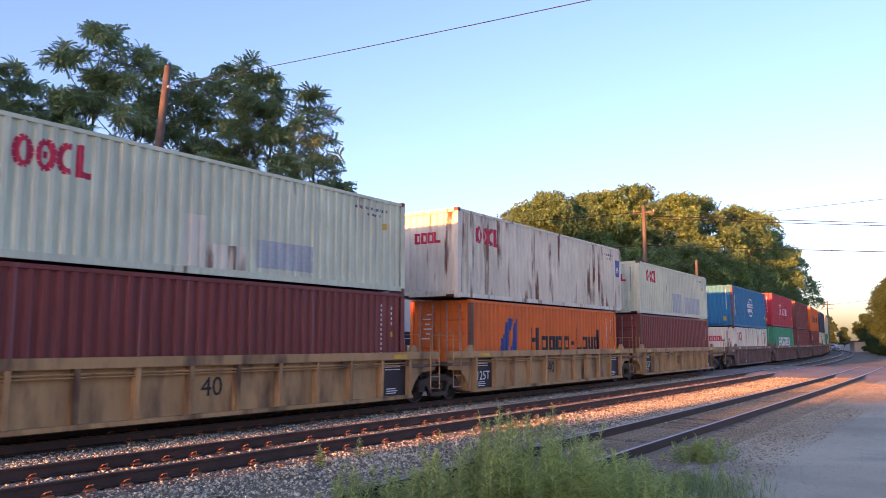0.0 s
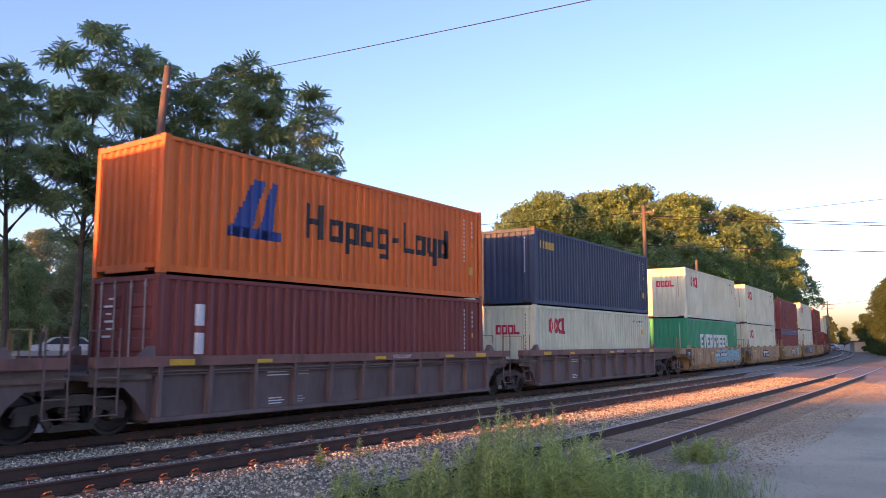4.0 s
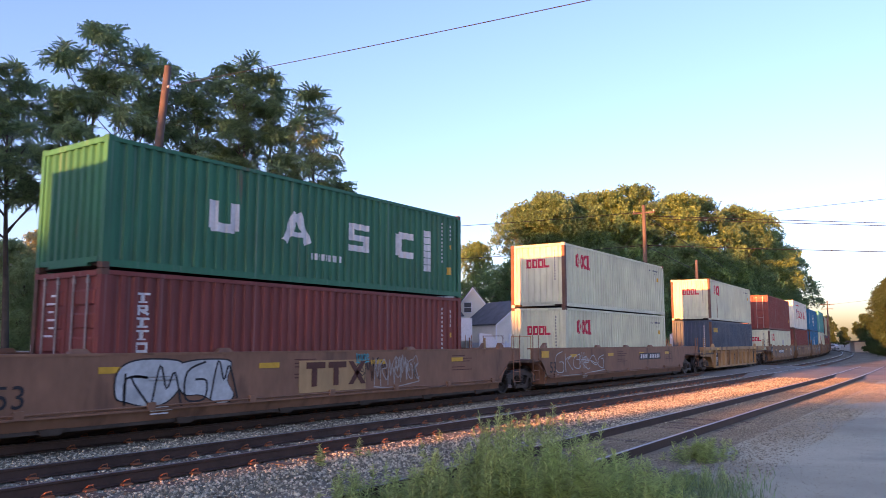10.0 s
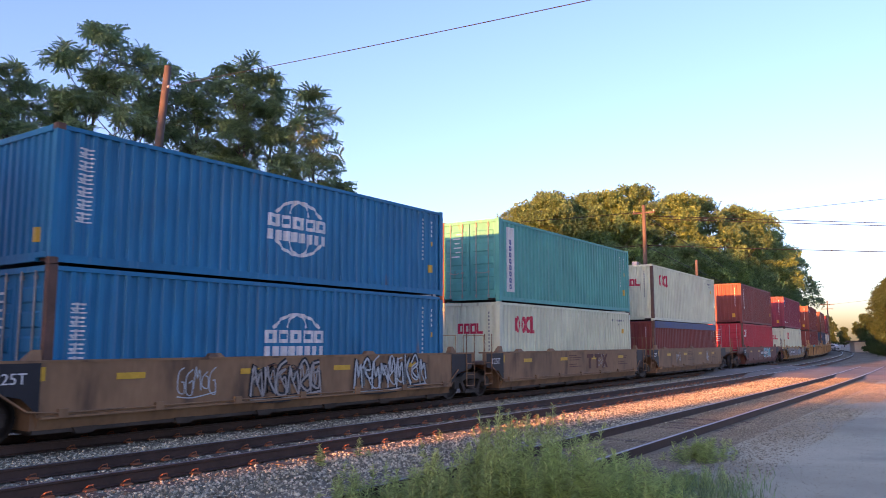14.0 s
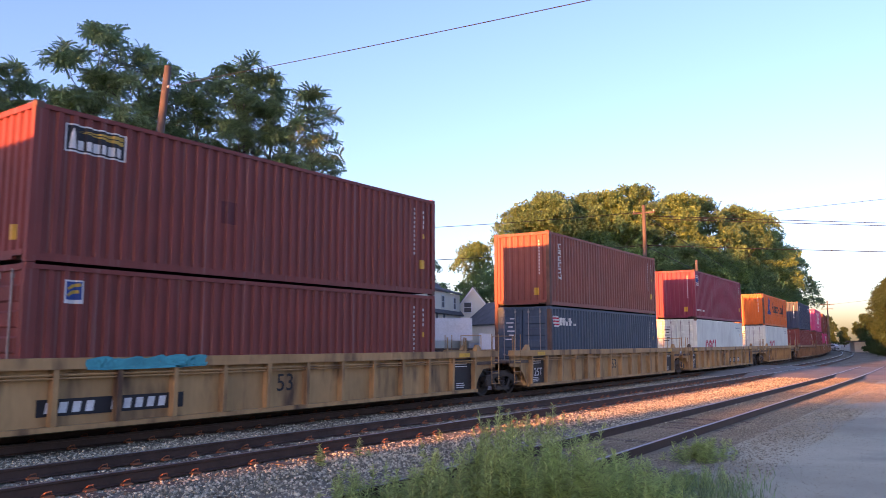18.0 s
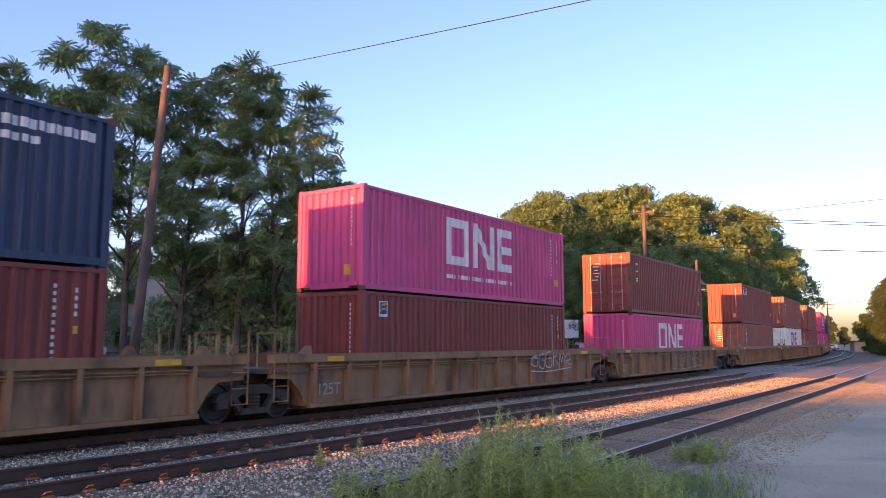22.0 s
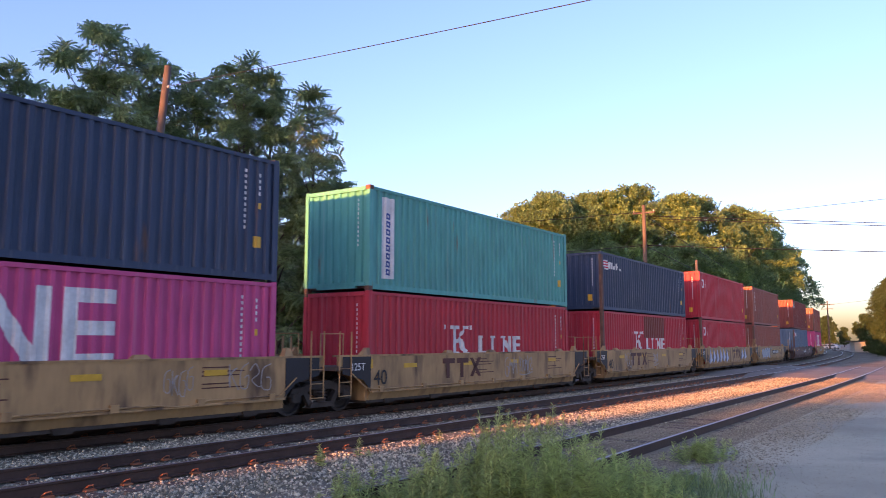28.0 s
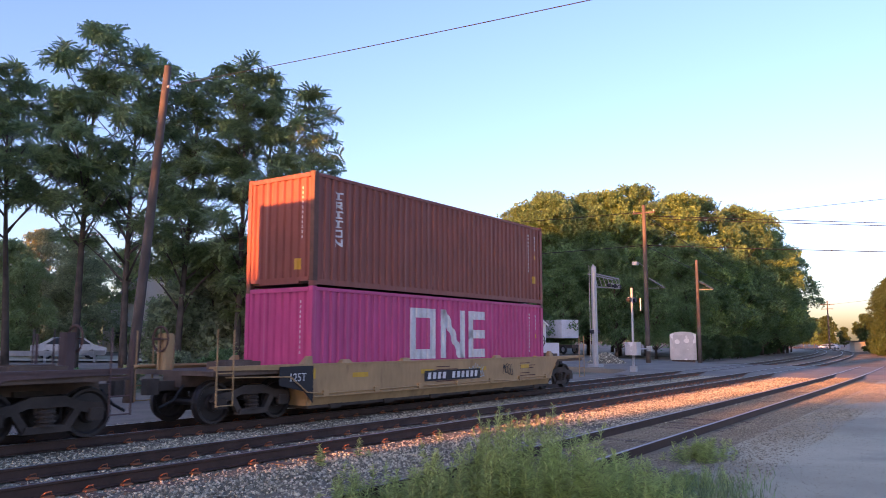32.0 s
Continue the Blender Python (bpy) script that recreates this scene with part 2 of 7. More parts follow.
# ---- mesh helpers ----
class Mesh:
    """Collects boxes, prisms and tubes into one mesh."""

    def __init__(self):
        self.v, self.f = [], []

    def poly(self, pts):
        k = len(self.v)
        self.v += [tuple(p) for p in pts]
        self.f.append(tuple(range(k, k + len(pts))))
        return self

    def hexa(self, a, b):
        """A solid between two loops of equal length."""
        k, n = len(self.v), len(a)
        self.v += [tuple(p) for p in a] + [tuple(p) for p in b]
        self.f.append(tuple(range(k + n - 1, k - 1, -1)))
        self.f.append(tuple(range(k + n, k + 2 * n)))
        for i in range(n):
            j = (i + 1) % n
            self.f.append((k + i, k + j, k + n + j, k + n + i))
        return self

    def box(self, x0, y0, z0, x1, y1, z1, c=0.0):
        """A box; c: chamfer of its upright edges."""
        if c:
            ring = [(x0 + c, y0), (x1 - c, y0), (x1, y0 + c), (x1, y1 - c), (x1 - c, y1), (x0 + c, y1), (x0, y1 - c), (x0, y0 + c)]
        else:
            ring = [(x0, y0), (x1, y0), (x1, y1), (x0, y1)]
        return self.hexa([(x, y, z0) for x, y in ring], [(x, y, z1) for x, y in ring])

    def side(self, ring, y0, y1):
        """A prism with a profile of (x, z), between two planes of y."""
        return self.hexa([(x, y0, z) for x, z in ring], [(x, y1, z) for x, z in ring])

    def bar(self, ring, x0, x1):
        """A prism with a profile of (y, z), between two planes of x."""
        return self.hexa([(x0, y, z) for y, z in ring], [(x1, y, z) for y, z in ring])

    def tube(self, pts, radii, n=8):
        """A round bar through points."""
        pts = [Vector(p) for p in pts]
        if not isinstance(radii, (list, tuple)):
            radii = [radii] * len(pts)
        k = len(self.v)
        for i, p in enumerate(pts):
            d = (pts[min(i + 1, len(pts) - 1)] - pts[max(i - 1, 0)]).normalized()
            u = d.cross(Vector((0, 0, 1)) if abs(d.z) < 0.9 else Vector((1, 0, 0))).normalized()
            w = d.cross(u)
            for j in range(n):
                a = 2 * math.pi * j / n
                self.v.append(tuple(p + (u * math.cos(a) + w * math.sin(a)) * radii[i]))
        for i in range(len(pts) - 1):
            for j in range(n):
                q = (j + 1) % n
                self.f.append((k + i * n + j, k + i * n + q, k + (i + 1) * n + q, k + (i + 1) * n + j))
        self.f.append(tuple(range(k + n - 1, k - 1, -1)))
        self.f.append(tuple(range(k + (len(pts) - 1) * n, k + len(pts) * n)))
        return self

    def lathe(self, prof, n=24):
        """A body turned about the y axis, from a profile of (y, radius)."""
        k = len(self.v)
        for y, r in prof:
            for j in range(n):
                a = 2 * math.pi * j / n
                self.v.append((r * math.cos(a), y, r * math.sin(a)))
        for i in range(len(prof) - 1):
            for j in range(n):
                q = (j + 1) % n
                self.f.append((k + i * n + j, k + i * n + q, k + (i + 1) * n + q, k + (i + 1) * n + j))
        self.f.append(tuple(range(k, k + n)))
        self.f.append(tuple(range(k + (len(prof) - 1) * n + n - 1, k + (len(prof) - 1) * n - 1, -1)))
        return self

    def made(self, name, smooth=False):
        me = bpy.data.meshes.new(name)
        me.from_pydata(self.v, [], self.f)
        if smooth:
            me.polygons.foreach_set("use_smooth", [True] * len(me.polygons))
        me.materials.append(None)
        me.validate()
        return me


def part(name, me, material, parent=None, label="", at=None):
    """Links a mesh as one object under a thing or a part."""
    if isinstance(me, Mesh):
        me = me.made(name)
    ob = new(name, me)
    if not len(me.materials):
        me.materials.append(None)
    ob.material_slots[0].link = "OBJECT"
    ob.material_slots[0].material = material
    if parent:
        ob.parent = parent
    if at is not None:
        ob.matrix_basis = at if isinstance(at, Matrix) else Matrix.Translation(at)
    if label:
        ob["label"] = label
    return ob


def thing(name, m, label, category, group="", kind=""):
    ob = new(name)
    ob.matrix_basis = m
    return tagged(ob, label, category, group, kind)


KEPT = {}


def kept(key, make):
    """One mesh for all parts that look alike."""
    if key not in KEPT:
        KEPT[key] = make()
        if isinstance(KEPT[key], Mesh):
            KEPT[key] = KEPT[key].made(str(key[0]))
    return KEPT[key]


def lettering(text, height):
    """A flat mesh of readable characters, in the x-z plane, facing -y."""
    cu = bpy.data.curves.new("lettering", "FONT")
    cu.body, cu.size, cu.align_x, cu.resolution_u, cu.extrude = text, height * 1.35, "CENTER", 3, 0.002
    ob = bpy.data.objects.new("lettering", cu)
    scene.collection.objects.link(ob)
    me = bpy.data.meshes.new_from_object(ob)
    bpy.data.objects.remove(ob)
    me.transform(Matrix.Rotation(radians(90), 4, "X"))
    me.materials.clear()
    me.materials.append(None)
    return me

# ---- the train's plan ----
YC, S0, RAD, SPEED = 14.875, 14.6, 949.5, 23.144


def along(s, off=0.0):
    """Place and heading on a track that lies off metres to the left of the train's: straight up to S0, then a bend to the left."""
    if s <= S0:
        return s, YC + off, 0.0
    a = (s - S0) / RAD
    return S0 + (RAD - off) * math.sin(a), YC + off + (RAD - off) * (1 - math.cos(a)), a


def on_track(s, z=0.0, off=0.0):
    x, y, a = along(s, off)
    return pose(x, y, z, 0, 0, math.degrees(a))

# Each unit of the train, from the front: arc of its middle at the start, car style, lower box, upper box.
# A box: (paint, height, length, end, marking)
HC, SC = 2.896, 2.591
F40, F45 = 12.192, 13.716
WHITE, MAROON, ORANGE, BLUE, RED, GREEN, NAVY = "white", "maroon", "orange", "blue", "red", "green", "navy"
TEAL, PINK, BROWN, WINE, SLATE, DGREEN, REEFER = "teal", "pink", "brown", "wine", "slate", "dark green", "reefer"
UNITS = [
    (11.36, "tan_rib", (MAROON, HC, F40, "plain", ""), (WHITE, SC, F40, "plain", "rings")),
    (27.01, "tan_rib", (ORANGE, HC, F40, "doors", "sail_words"), (WHITE, HC, F45, "plain", "rings_45")),
    (42.40, "tan_rib", (MAROON, HC, F40, "doors", ""), (WHITE, SC, F40, "plain", "rings")),
    (61.57, "dark_rib", (WHITE, SC, F40, "plain", "rings_rust"), (BLUE, HC, F40, "plain", "globe")),
    (77.34, "dark_rib", (GREEN, HC, F40, "doors", "long_word"), (RED, HC, F40, "plain", "k_word")),
    (92.60, "dark_rib", (MAROON, HC, F40, "doors", "column"), (MAROON, HC, F40, "doors", "")),
    (108.08, "dark_rib", (MAROON, HC, F40, "doors", "two_bars"), (ORANGE, HC, F40, "plain", "sail_words")),
    (124.00, "dark_rib", (WHITE, HC, F40, "plain", "rings"), (NAVY, HC, F40, "plain", "gold_word")),
    (142.73, "tan_smooth", (GREEN, HC, F40, "plain", "long_word"), (WHITE, HC, F40, "plain", "rings")),
    (158.38, "tan_smooth", (WHITE, HC, F40, "doors", "rings"), (WHITE, HC, F40, "plain", "rings")),
    (173.84, "tan_smooth", (MAROON, SC, F40, "doors", "blue_top"), (MAROON, HC, F40, "doors", "badge")),
    (189.51, "tan_smooth", (WHITE, HC, F40, "doors", "rings"), (WHITE, HC, F40, "plain", "rings")),
    (204.89, "tan_smooth", (MAROON, HC, F40, "plain", "column_small"), (MAROON, HC, F40, "doors", "column_small")),
    (226.38, "brown_smooth", (MAROON, HC, F40, "plain", ""), (WHITE, SC, F40, "plain", "rings")),
    (245.70, "brown_smooth", (MAROON, HC, F40, "doors", "column"), (DGREEN, SC, F40, "plain", "spaced_word")),
    (265.40, "brown_smooth", (WHITE, HC, F40, "plain", "rings"), (WHITE, SC, F40, "plain", "rings")),
    (286.82, "tan_rib", ("denim", HC, F40, "plain", "gold_word"), (WHITE, SC, F40, "plain", "rings")),
    (306.61, "umber_smooth", (WHITE, SC, F40, "plain", "rings"), (MAROON, HC, F40, "doors", "")),
    (322.21, "umber_smooth", (MAROON, HC, F40, "doors", "column"), ("clean", HC, F40, "plain", "shield_words")),
    (337.28, "umber_smooth", (BLUE, HC, F40, "doors", "globe"), (BLUE, SC, F40, "plain", "globe")),
    (352.83, "umber_smooth", (WHITE, HC, F40, "plain", "rings"), (TEAL, HC, F40, "doors", "white_panel")),
    (368.39, "umber_smooth", (MAROON, SC, F40, "plain", "blue_top"), (WHITE, HC, F40, "plain", "rings")),
    (388.39, "russet_smooth", (RED, HC, F40, "doors", "c_word"), (MAROON, HC, F40, "plain", "column")),
    (407.98, "tan_smooth", (WHITE, HC, F40, "plain", "rings"), (WINE, HC, F40, "plain", "waves")),
    (429.44, "tan_rib", (MAROON, HC, F40, "doors", "badge"), (MAROON, HC, F40, "plain", "sign")),
    (449.20, "tan_rib", ("denim", HC, F40, "doors", "stripes"), (BROWN, HC, F40, "plain", "column")),
    (468.64, "tan_rib", (REEFER, HC, F40, "doors", "rings_low"), (WINE, HC, F40, "plain", "waves")),
    (489.77, "tan_rib", (REEFER, HC, F40, "doors", "rings_low"), (ORANGE, SC, F40, "plain", "sail_words")),
    (511.37, "umber_rib", (MAROON, HC, F40, "doors", ""), (NAVY, HC, F40, "plain", "bird")),
    (530.85, "umber_rib", (MAROON, HC, F40, "plain", "badge"), (PINK, HC, F40, "plain", "block_word")),
    (550.38, "umber_rib", (PINK, HC, F40, "plain", "block_word_low"), (MAROON, HC, F40, "doors", "column_small")),
    (573.83, "umber_rib", (BROWN, HC, F40, "doors", "column"), (MAROON, HC, F40, "plain", "sign")),
    (593.34, "umber_rib", ("clean", HC, F40, "plain", "block_word_pink"), (BROWN, HC, F40, "plain", "column")),
    (613.10, "umber_rib", (BROWN, HC, F40, "plain", ""), (BROWN, HC, F40, "plain", "")),
    (635.24, "tan_smooth", (PINK, HC, F40, "plain", "block_word"), (PINK, HC, F40, "plain", "block_word")),
    (654.51, "tan_smooth", (PINK, HC, F40, "plain", "block_word_low"), (NAVY, HC, F40, "plain", "stripes")),
    (669.99, "tan_smooth", (RED, HC, F40, "plain", "k_word_low"), (TEAL, HC, F40, "plain", "white_panel")),
    (685.73, "tan_smooth", (RED, HC, F40, "plain", "k_word_low"), (NAVY, SC, F40, "plain", "stripes")),
    (701.13, "tan_smooth", (RED, HC, F40, "plain", "c_word"), (RED, HC, F40, "plain", "c_word")),
    (716.55, "tan_smooth", (BROWN, HC, F40, "plain", ""), (BROWN, HC, F40, "plain", "column")),
    (738.33, "black_smooth", (SLATE, HC, F40, "plain", "stripes"), (MAROON, HC, F40, "plain", "sign")),
    (760.44, "ochre_smooth", (PINK, HC, F40, "plain", "block_word"), (BROWN, HC, F40, "plain", "column")),
]
FLOOR_Z = 0.28

# ---- ground, tracks, road ----
NEAR_OFF = -4.1


def siding_at(s):
    """The siding's middle line: it swings away from the main tracks towards the fore."""
    x, y, a = along(s, NEAR_OFF)
    gap = 4.72 + 0.9 * math.exp(-max(s, -20) / 9.0) * (1 if s > 0 else 1 + 0.03 * s * s * 0.2)
    return x, y - min(gap, 6.5), a


def strip(s0, s1, step, at, ring, closed=True):
    """A body with a constant cross-section (across, up) swept along a track."""
    g = Mesh()
    n, cnt = len(ring), int(round((s1 - s0) / step)) + 1
    for i in range(cnt):
        x, y, a = at(s0 + (s1 - s0) * i / (cnt - 1))
        g.v += [(x - o * math.sin(a), y + o * math.cos(a), z) for o, z in ring]
    for i in range(cnt - 1):
        for j in range(n if closed else n - 1):
            q = (j + 1) % n
            g.f.append((i * n + j, (i + 1) * n + j, (i + 1) * n + q, i * n + q))
    if closed:
        g.f += [tuple(range(n)), tuple(range((cnt - 1) * n, cnt * n))[::-1]]
    return g


# height of the lot against the distance from the siding's middle
LOT_D, LOT_Z = [0.84, 1.75, 2.4, 3.2, 6.0, 50.0], [-0.155, -0.205, -0.190, -0.170, -0.158, -0.10]


def the_ground():
    g = Mesh()
    xs = [-2500, -900, -400, -200, -120, -80] + list(range(-60, 301, 6)) + [330, 380, 450, 600, 900, 1500, 2500]
    ys = [-2500, -900, -400, -200, -100, -60] + list(range(-40, 101, 5)) + [120, 160, 220, 320, 500, 900, 2500]
    for x in xs:
        for y in ys:
            d = y - along(x if x > S0 else S0)[1] if x < 600 else 100
            rise = 0.0 if d < 8 else min(2.2, (d - 8) * 0.035)
            hill = 1.2 * noise.noise((x * 0.004, y * 0.004, 0)) if abs(x) > 500 or abs(y) > 200 else 0
            g.v.append((x, y, -0.32 + rise * (1 if y < 400 else 1.5) + hill + 0.05 * noise.noise((x * 0.07, y * 0.07, 3))))
    m = len(ys)
    for i in range(len(xs) - 1):
        for j in range(m - 1):
            g.f.append((i * m + j, (i + 1) * m + j, (i + 1) * m + j + 1, i * m + j + 1))
    tagged(part("ground", g.made("ground", True), m_dirt), "dry earth with sparse green growth beside the railway", "ground", kind="structure")
    bed = strip(-80, 420, 5, lambda s: along(s), [(-11.4, -0.36), (-10.6, -0.235), (-9.0, -0.215), (-6.0, -0.205), (-2.2, -0.20), (1.9, -0.20), (2.6, -0.22), (3.9, -0.36)], False)
    tagged(part("ballast_bed", bed, m_bed), "bed of grey crushed stone under the tracks", "track bed", kind="structure")
    silt = strip(-80, 66, 2.0, siding_at, [(-2.0, -0.30), (-1.75, -0.20), (-0.84, -0.152), (-0.70, -0.158), (0.70, -0.158), (0.84, -0.155), (1.5, -0.19), (2.0, -0.24)], False)
    tagged(part("siding_bed", silt, m_silt), "brown earth and fine gravel that half buries the siding", "track bed", kind="structure")
    lot, away = Mesh(), [1.55, 1.9, 2.4, 3.2, 4.2, 5.5, 7.5, 10, 14, 20, 30, 50]
    spots = [-30 + 79.4 * i / 53 for i in range(54)]
    for q in spots:
        x, y, _ = siding_at(q)
        for d in away:
            lot.v.append((x, y - d, np.interp(d, LOT_D, LOT_Z) + (0.012 * noise.noise((x * 0.35, d * 0.5, 7)) if d > 1.9 else 0.0)))
    m = len(away)
    lot.f = [(i * m + j, i * m + j + 1, (i + 1) * m + j + 1, (i + 1) * m + j) for i in range(len(spots) - 1) for j in range(m - 1)]
    tagged(part("gravel_lot", lot.made("gravel_lot", True), m_asphalt), "worn grey asphalt and gravel lot with dark patches", "lot", kind="structure")
    street = Mesh()
    for i in range(15):
        u = -42 + 6 * i
        for w in (-3.6, 3.6):
            x, y = 17 + u * 0.906 + w * 0.423, 55.5 - u * 0.423 + w * 0.906
            street.v.append((x, y, -0.27 + min(2.2, max(0.0, (y - along(max(x, S0))[1] - 8) * 0.035)) + 0.06))
    street.f = [(2 * i, 2 * i + 2, 2 * i + 3, 2 * i + 1) for i in range(14)]
    tagged(part("street", street, m_asphalt), "pale worn asphalt street beyond the trees", "street", kind="structure")
    road = Mesh()
    mid = [(57.0, -60, 7.6), (57.0, -12, 7.6), (57.2, 12, 7.7), (59.5, 20, 9.5), (64, 30, 12.0), (76, 50, 7), (96, 90, 6), (130, 170, 6)]
    for (xa, ya, wa), (xb, yb, wb) in zip(mid, mid[1:]):
        za, zb = [-0.028 + max(0, y - 26) * 0.034 for y in (ya, yb)]
        road.hexa([(xa - wa, ya, za - 0.45), (xa + wa, ya, za - 0.45), (xb + wb, yb, zb - 0.45), (xb - wb, yb, zb - 0.45)], [(xa - wa, ya, za), (xa + wa, ya, za), (xb + wb, yb, zb), (xb - wb, yb, zb)])
    for (xa, ya, wa), (xb, yb, wb) in zip(mid[:4], mid[1:4]):
        road.poly([(xb - wb, yb, -0.030), (xa - wa, ya, -0.030), (xa - wa - 3.2, ya, -0.245), (xb - wb - 3.2, yb, -0.245)])
    tagged(part("road", road, m_road), "pale worn asphalt road that crosses the tracks level", "road", kind="structure")


RAIL_RING = [(-0.075, -0.178), (0.075, -0.178), (0.075, -0.168), (0.012, -0.150), (0.010, -0.045), (0.036, -0.035), (0.037, -0.004), (-0.037, -0.004), (-0.036, -0.035), (-0.010, -0.045), (-0.012, -0.150), (-0.075, -0.168)]


def the_tracks():
    tie_me = Mesh().box(-0.115, -1.3, -0.36, 0.115, 1.3, -0.178, 0.01).made("tie")
    short_tie = Mesh().box(-0.115, -1.02, -0.36, 0.115, 1.02, -0.178, 0.01).made("tie")
    rows = [("near_track", lambda s: along(s, NEAR_OFF), 2.0, 49.4), ("train_track", lambda s: along(s, 0.0), 8.0, 49.4), ("siding_track", siding_at, 2.0, 49.4)]
    for name, at, t0, t1 in rows:
        tr = thing(name, Matrix(), "steel rails on ties in crushed stone, " + ("nearly buried in earth" if name == "siding_track" else "worn bright on top"), "railway track", kind="structure")
        for side in (-0.7535, 0.7535):
            end = 420 if name != "siding_track" else 66
            part("rail", strip(-80, end, 2.5, lambda s: _beside(at(s), side), RAIL_RING), m_rail, tr)
            part("railhead", strip(-80, end, 2.5, lambda s: _beside(at(s), side), [(-0.034, -0.004), (0.034, -0.004), (0.028, 0.0), (-0.028, 0.0)]), m_railhead if name != "siding_track" else m_oldhead, tr)
        s, tie_shape = t0, tie_me if name != "siding_track" else short_tie
        rnd = random.Random(name)
        while s < t1:
            x, y, a = at(s)
            part("tie", tie_shape, m_tie, tr, at=pose(x, y, rnd.uniform(-0.01, 0.012) + (-0.02 if name != "siding_track" else rnd.uniform(-0.012, 0.026)), 0, 0, math.degrees(a) + rnd.uniform(-1.5, 1.5)))
            s += 0.56 + rnd.uniform(-0.03, 0.03)
        if name == "siding_track":
            continue
        clips, s = Mesh(), t0
        while s < 75:
            for side in (-0.7535, 0.7535):
                for e in (-1, 1):
                    if rnd.random() < 0.24:
                        continue
                    x, y, a = _beside(at(s + rnd.uniform(-0.02, 0.02)), side + e * 0.115)
                    m = pose(x, y, -0.165, 0, 0, math.degrees(a))
                    pts = [(-0.06, -e * 0.035, 0.01), (-0.03, e * 0.02, 0.055), (0.03, e * 0.03, 0.062), (0.07, -e * 0.02, 0.02)]
                    clips.tube([m @ Vector(p) * 1.0 for p in pts], 0.010, 4)
                    clips.hexa([m @ Vector(p) for p in [(-0.08, -0.05, -0.015), (0.08, -0.05, -0.015), (0.08, 0.06, -0.015), (-0.08, 0.06, -0.015)]], [m @ Vector(p) for p in [(-0.07, -0.045, 0.008), (0.07, -0.045, 0.008), (0.07, 0.05, 0.008), (-0.07, 0.05, 0.008)]])
            s += 0.56
        tagged(part("rail_clips", clips, m_clip, tr), kind="stuff")


def _beside(p, off):
    x, y, a = p
    return x - off * math.sin(a), y + off * math.cos(a), a


def quads_mesh(name, q):
    """A mesh of loose four-sided faces from an array (faces, 4, 3)."""
    me = bpy.data.meshes.new(name)
    n = len(q)
    k = q.shape[1]
    me.vertices.add(k * n)
    me.vertices.foreach_set("co", np.ascontiguousarray(q, dtype=np.float32).ravel())
    me.loops.add(k * n)
    me.loops.foreach_set("vertex_index", np.arange(k * n, dtype=np.int32))
    me.polygons.add(n)
    me.polygons.foreach_set("loop_start", np.arange(0, k * n, k, dtype=np.int32))
    me.update(calc_edges=True)
    me.materials.append(None)
    return me


def stones_mesh(name, places, sizes, rng):
    """Loose crushed stones: squat, crooked eight-sided lumps."""
    n = len(places)
    base = np.array([(1, 0, 0), (0, 1, 0), (-1, 0, 0), (0, -1, 0), (0, 0, 0.8), (0, 0, -0.8)], dtype=float)
    v = base[None] * rng.uniform(0.55, 1.25, (n, 6, 1)) + rng.uniform(-0.28, 0.28, (n, 6, 3))
    ang = rng.uniform(0, 6.283, n)
    c, s = np.cos(ang), np.sin(ang)
    tilt = rng.uniform(-0.7, 0.7, n)
    ct, st = np.cos(tilt), np.sin(tilt)
    y2, z2 = v[..., 1] * ct[:, None] - v[..., 2] * st[:, None], v[..., 1] * st[:, None] + v[..., 2] * ct[:, None]
    x3, y3 = v[..., 0] * c[:, None] - y2 * s[:, None], v[..., 0] * s[:, None] + y2 * c[:, None]
    v = np.stack([x3, y3, z2], -1) * sizes[:, None, None] + places[:, None, :]
    tri = np.array([(0, 1, 4), (1, 2, 4), (2, 3, 4), (3, 0, 4), (1, 0, 5), (2, 1, 5), (3, 2, 5), (0, 3, 5)])
    f = (tri[None] + 6 * np.arange(n)[:, None, None]).reshape(-1, 3)
    me = bpy.data.meshes.new(name)
    me.vertices.add(6 * n)
    me.vertices.foreach_set("co", v.astype(np.float32).ravel())
    me.loops.add(3 * len(f))
    me.loops.foreach_set("vertex_index", f.astype(np.int32).ravel())
    me.polygons.add(len(f))
    me.polygons.foreach_set("loop_start", np.arange(0, 3 * len(f), 3, dtype=np.int32))
    me.update(calc_edges=True)
    me.materials.append(None)
    return me


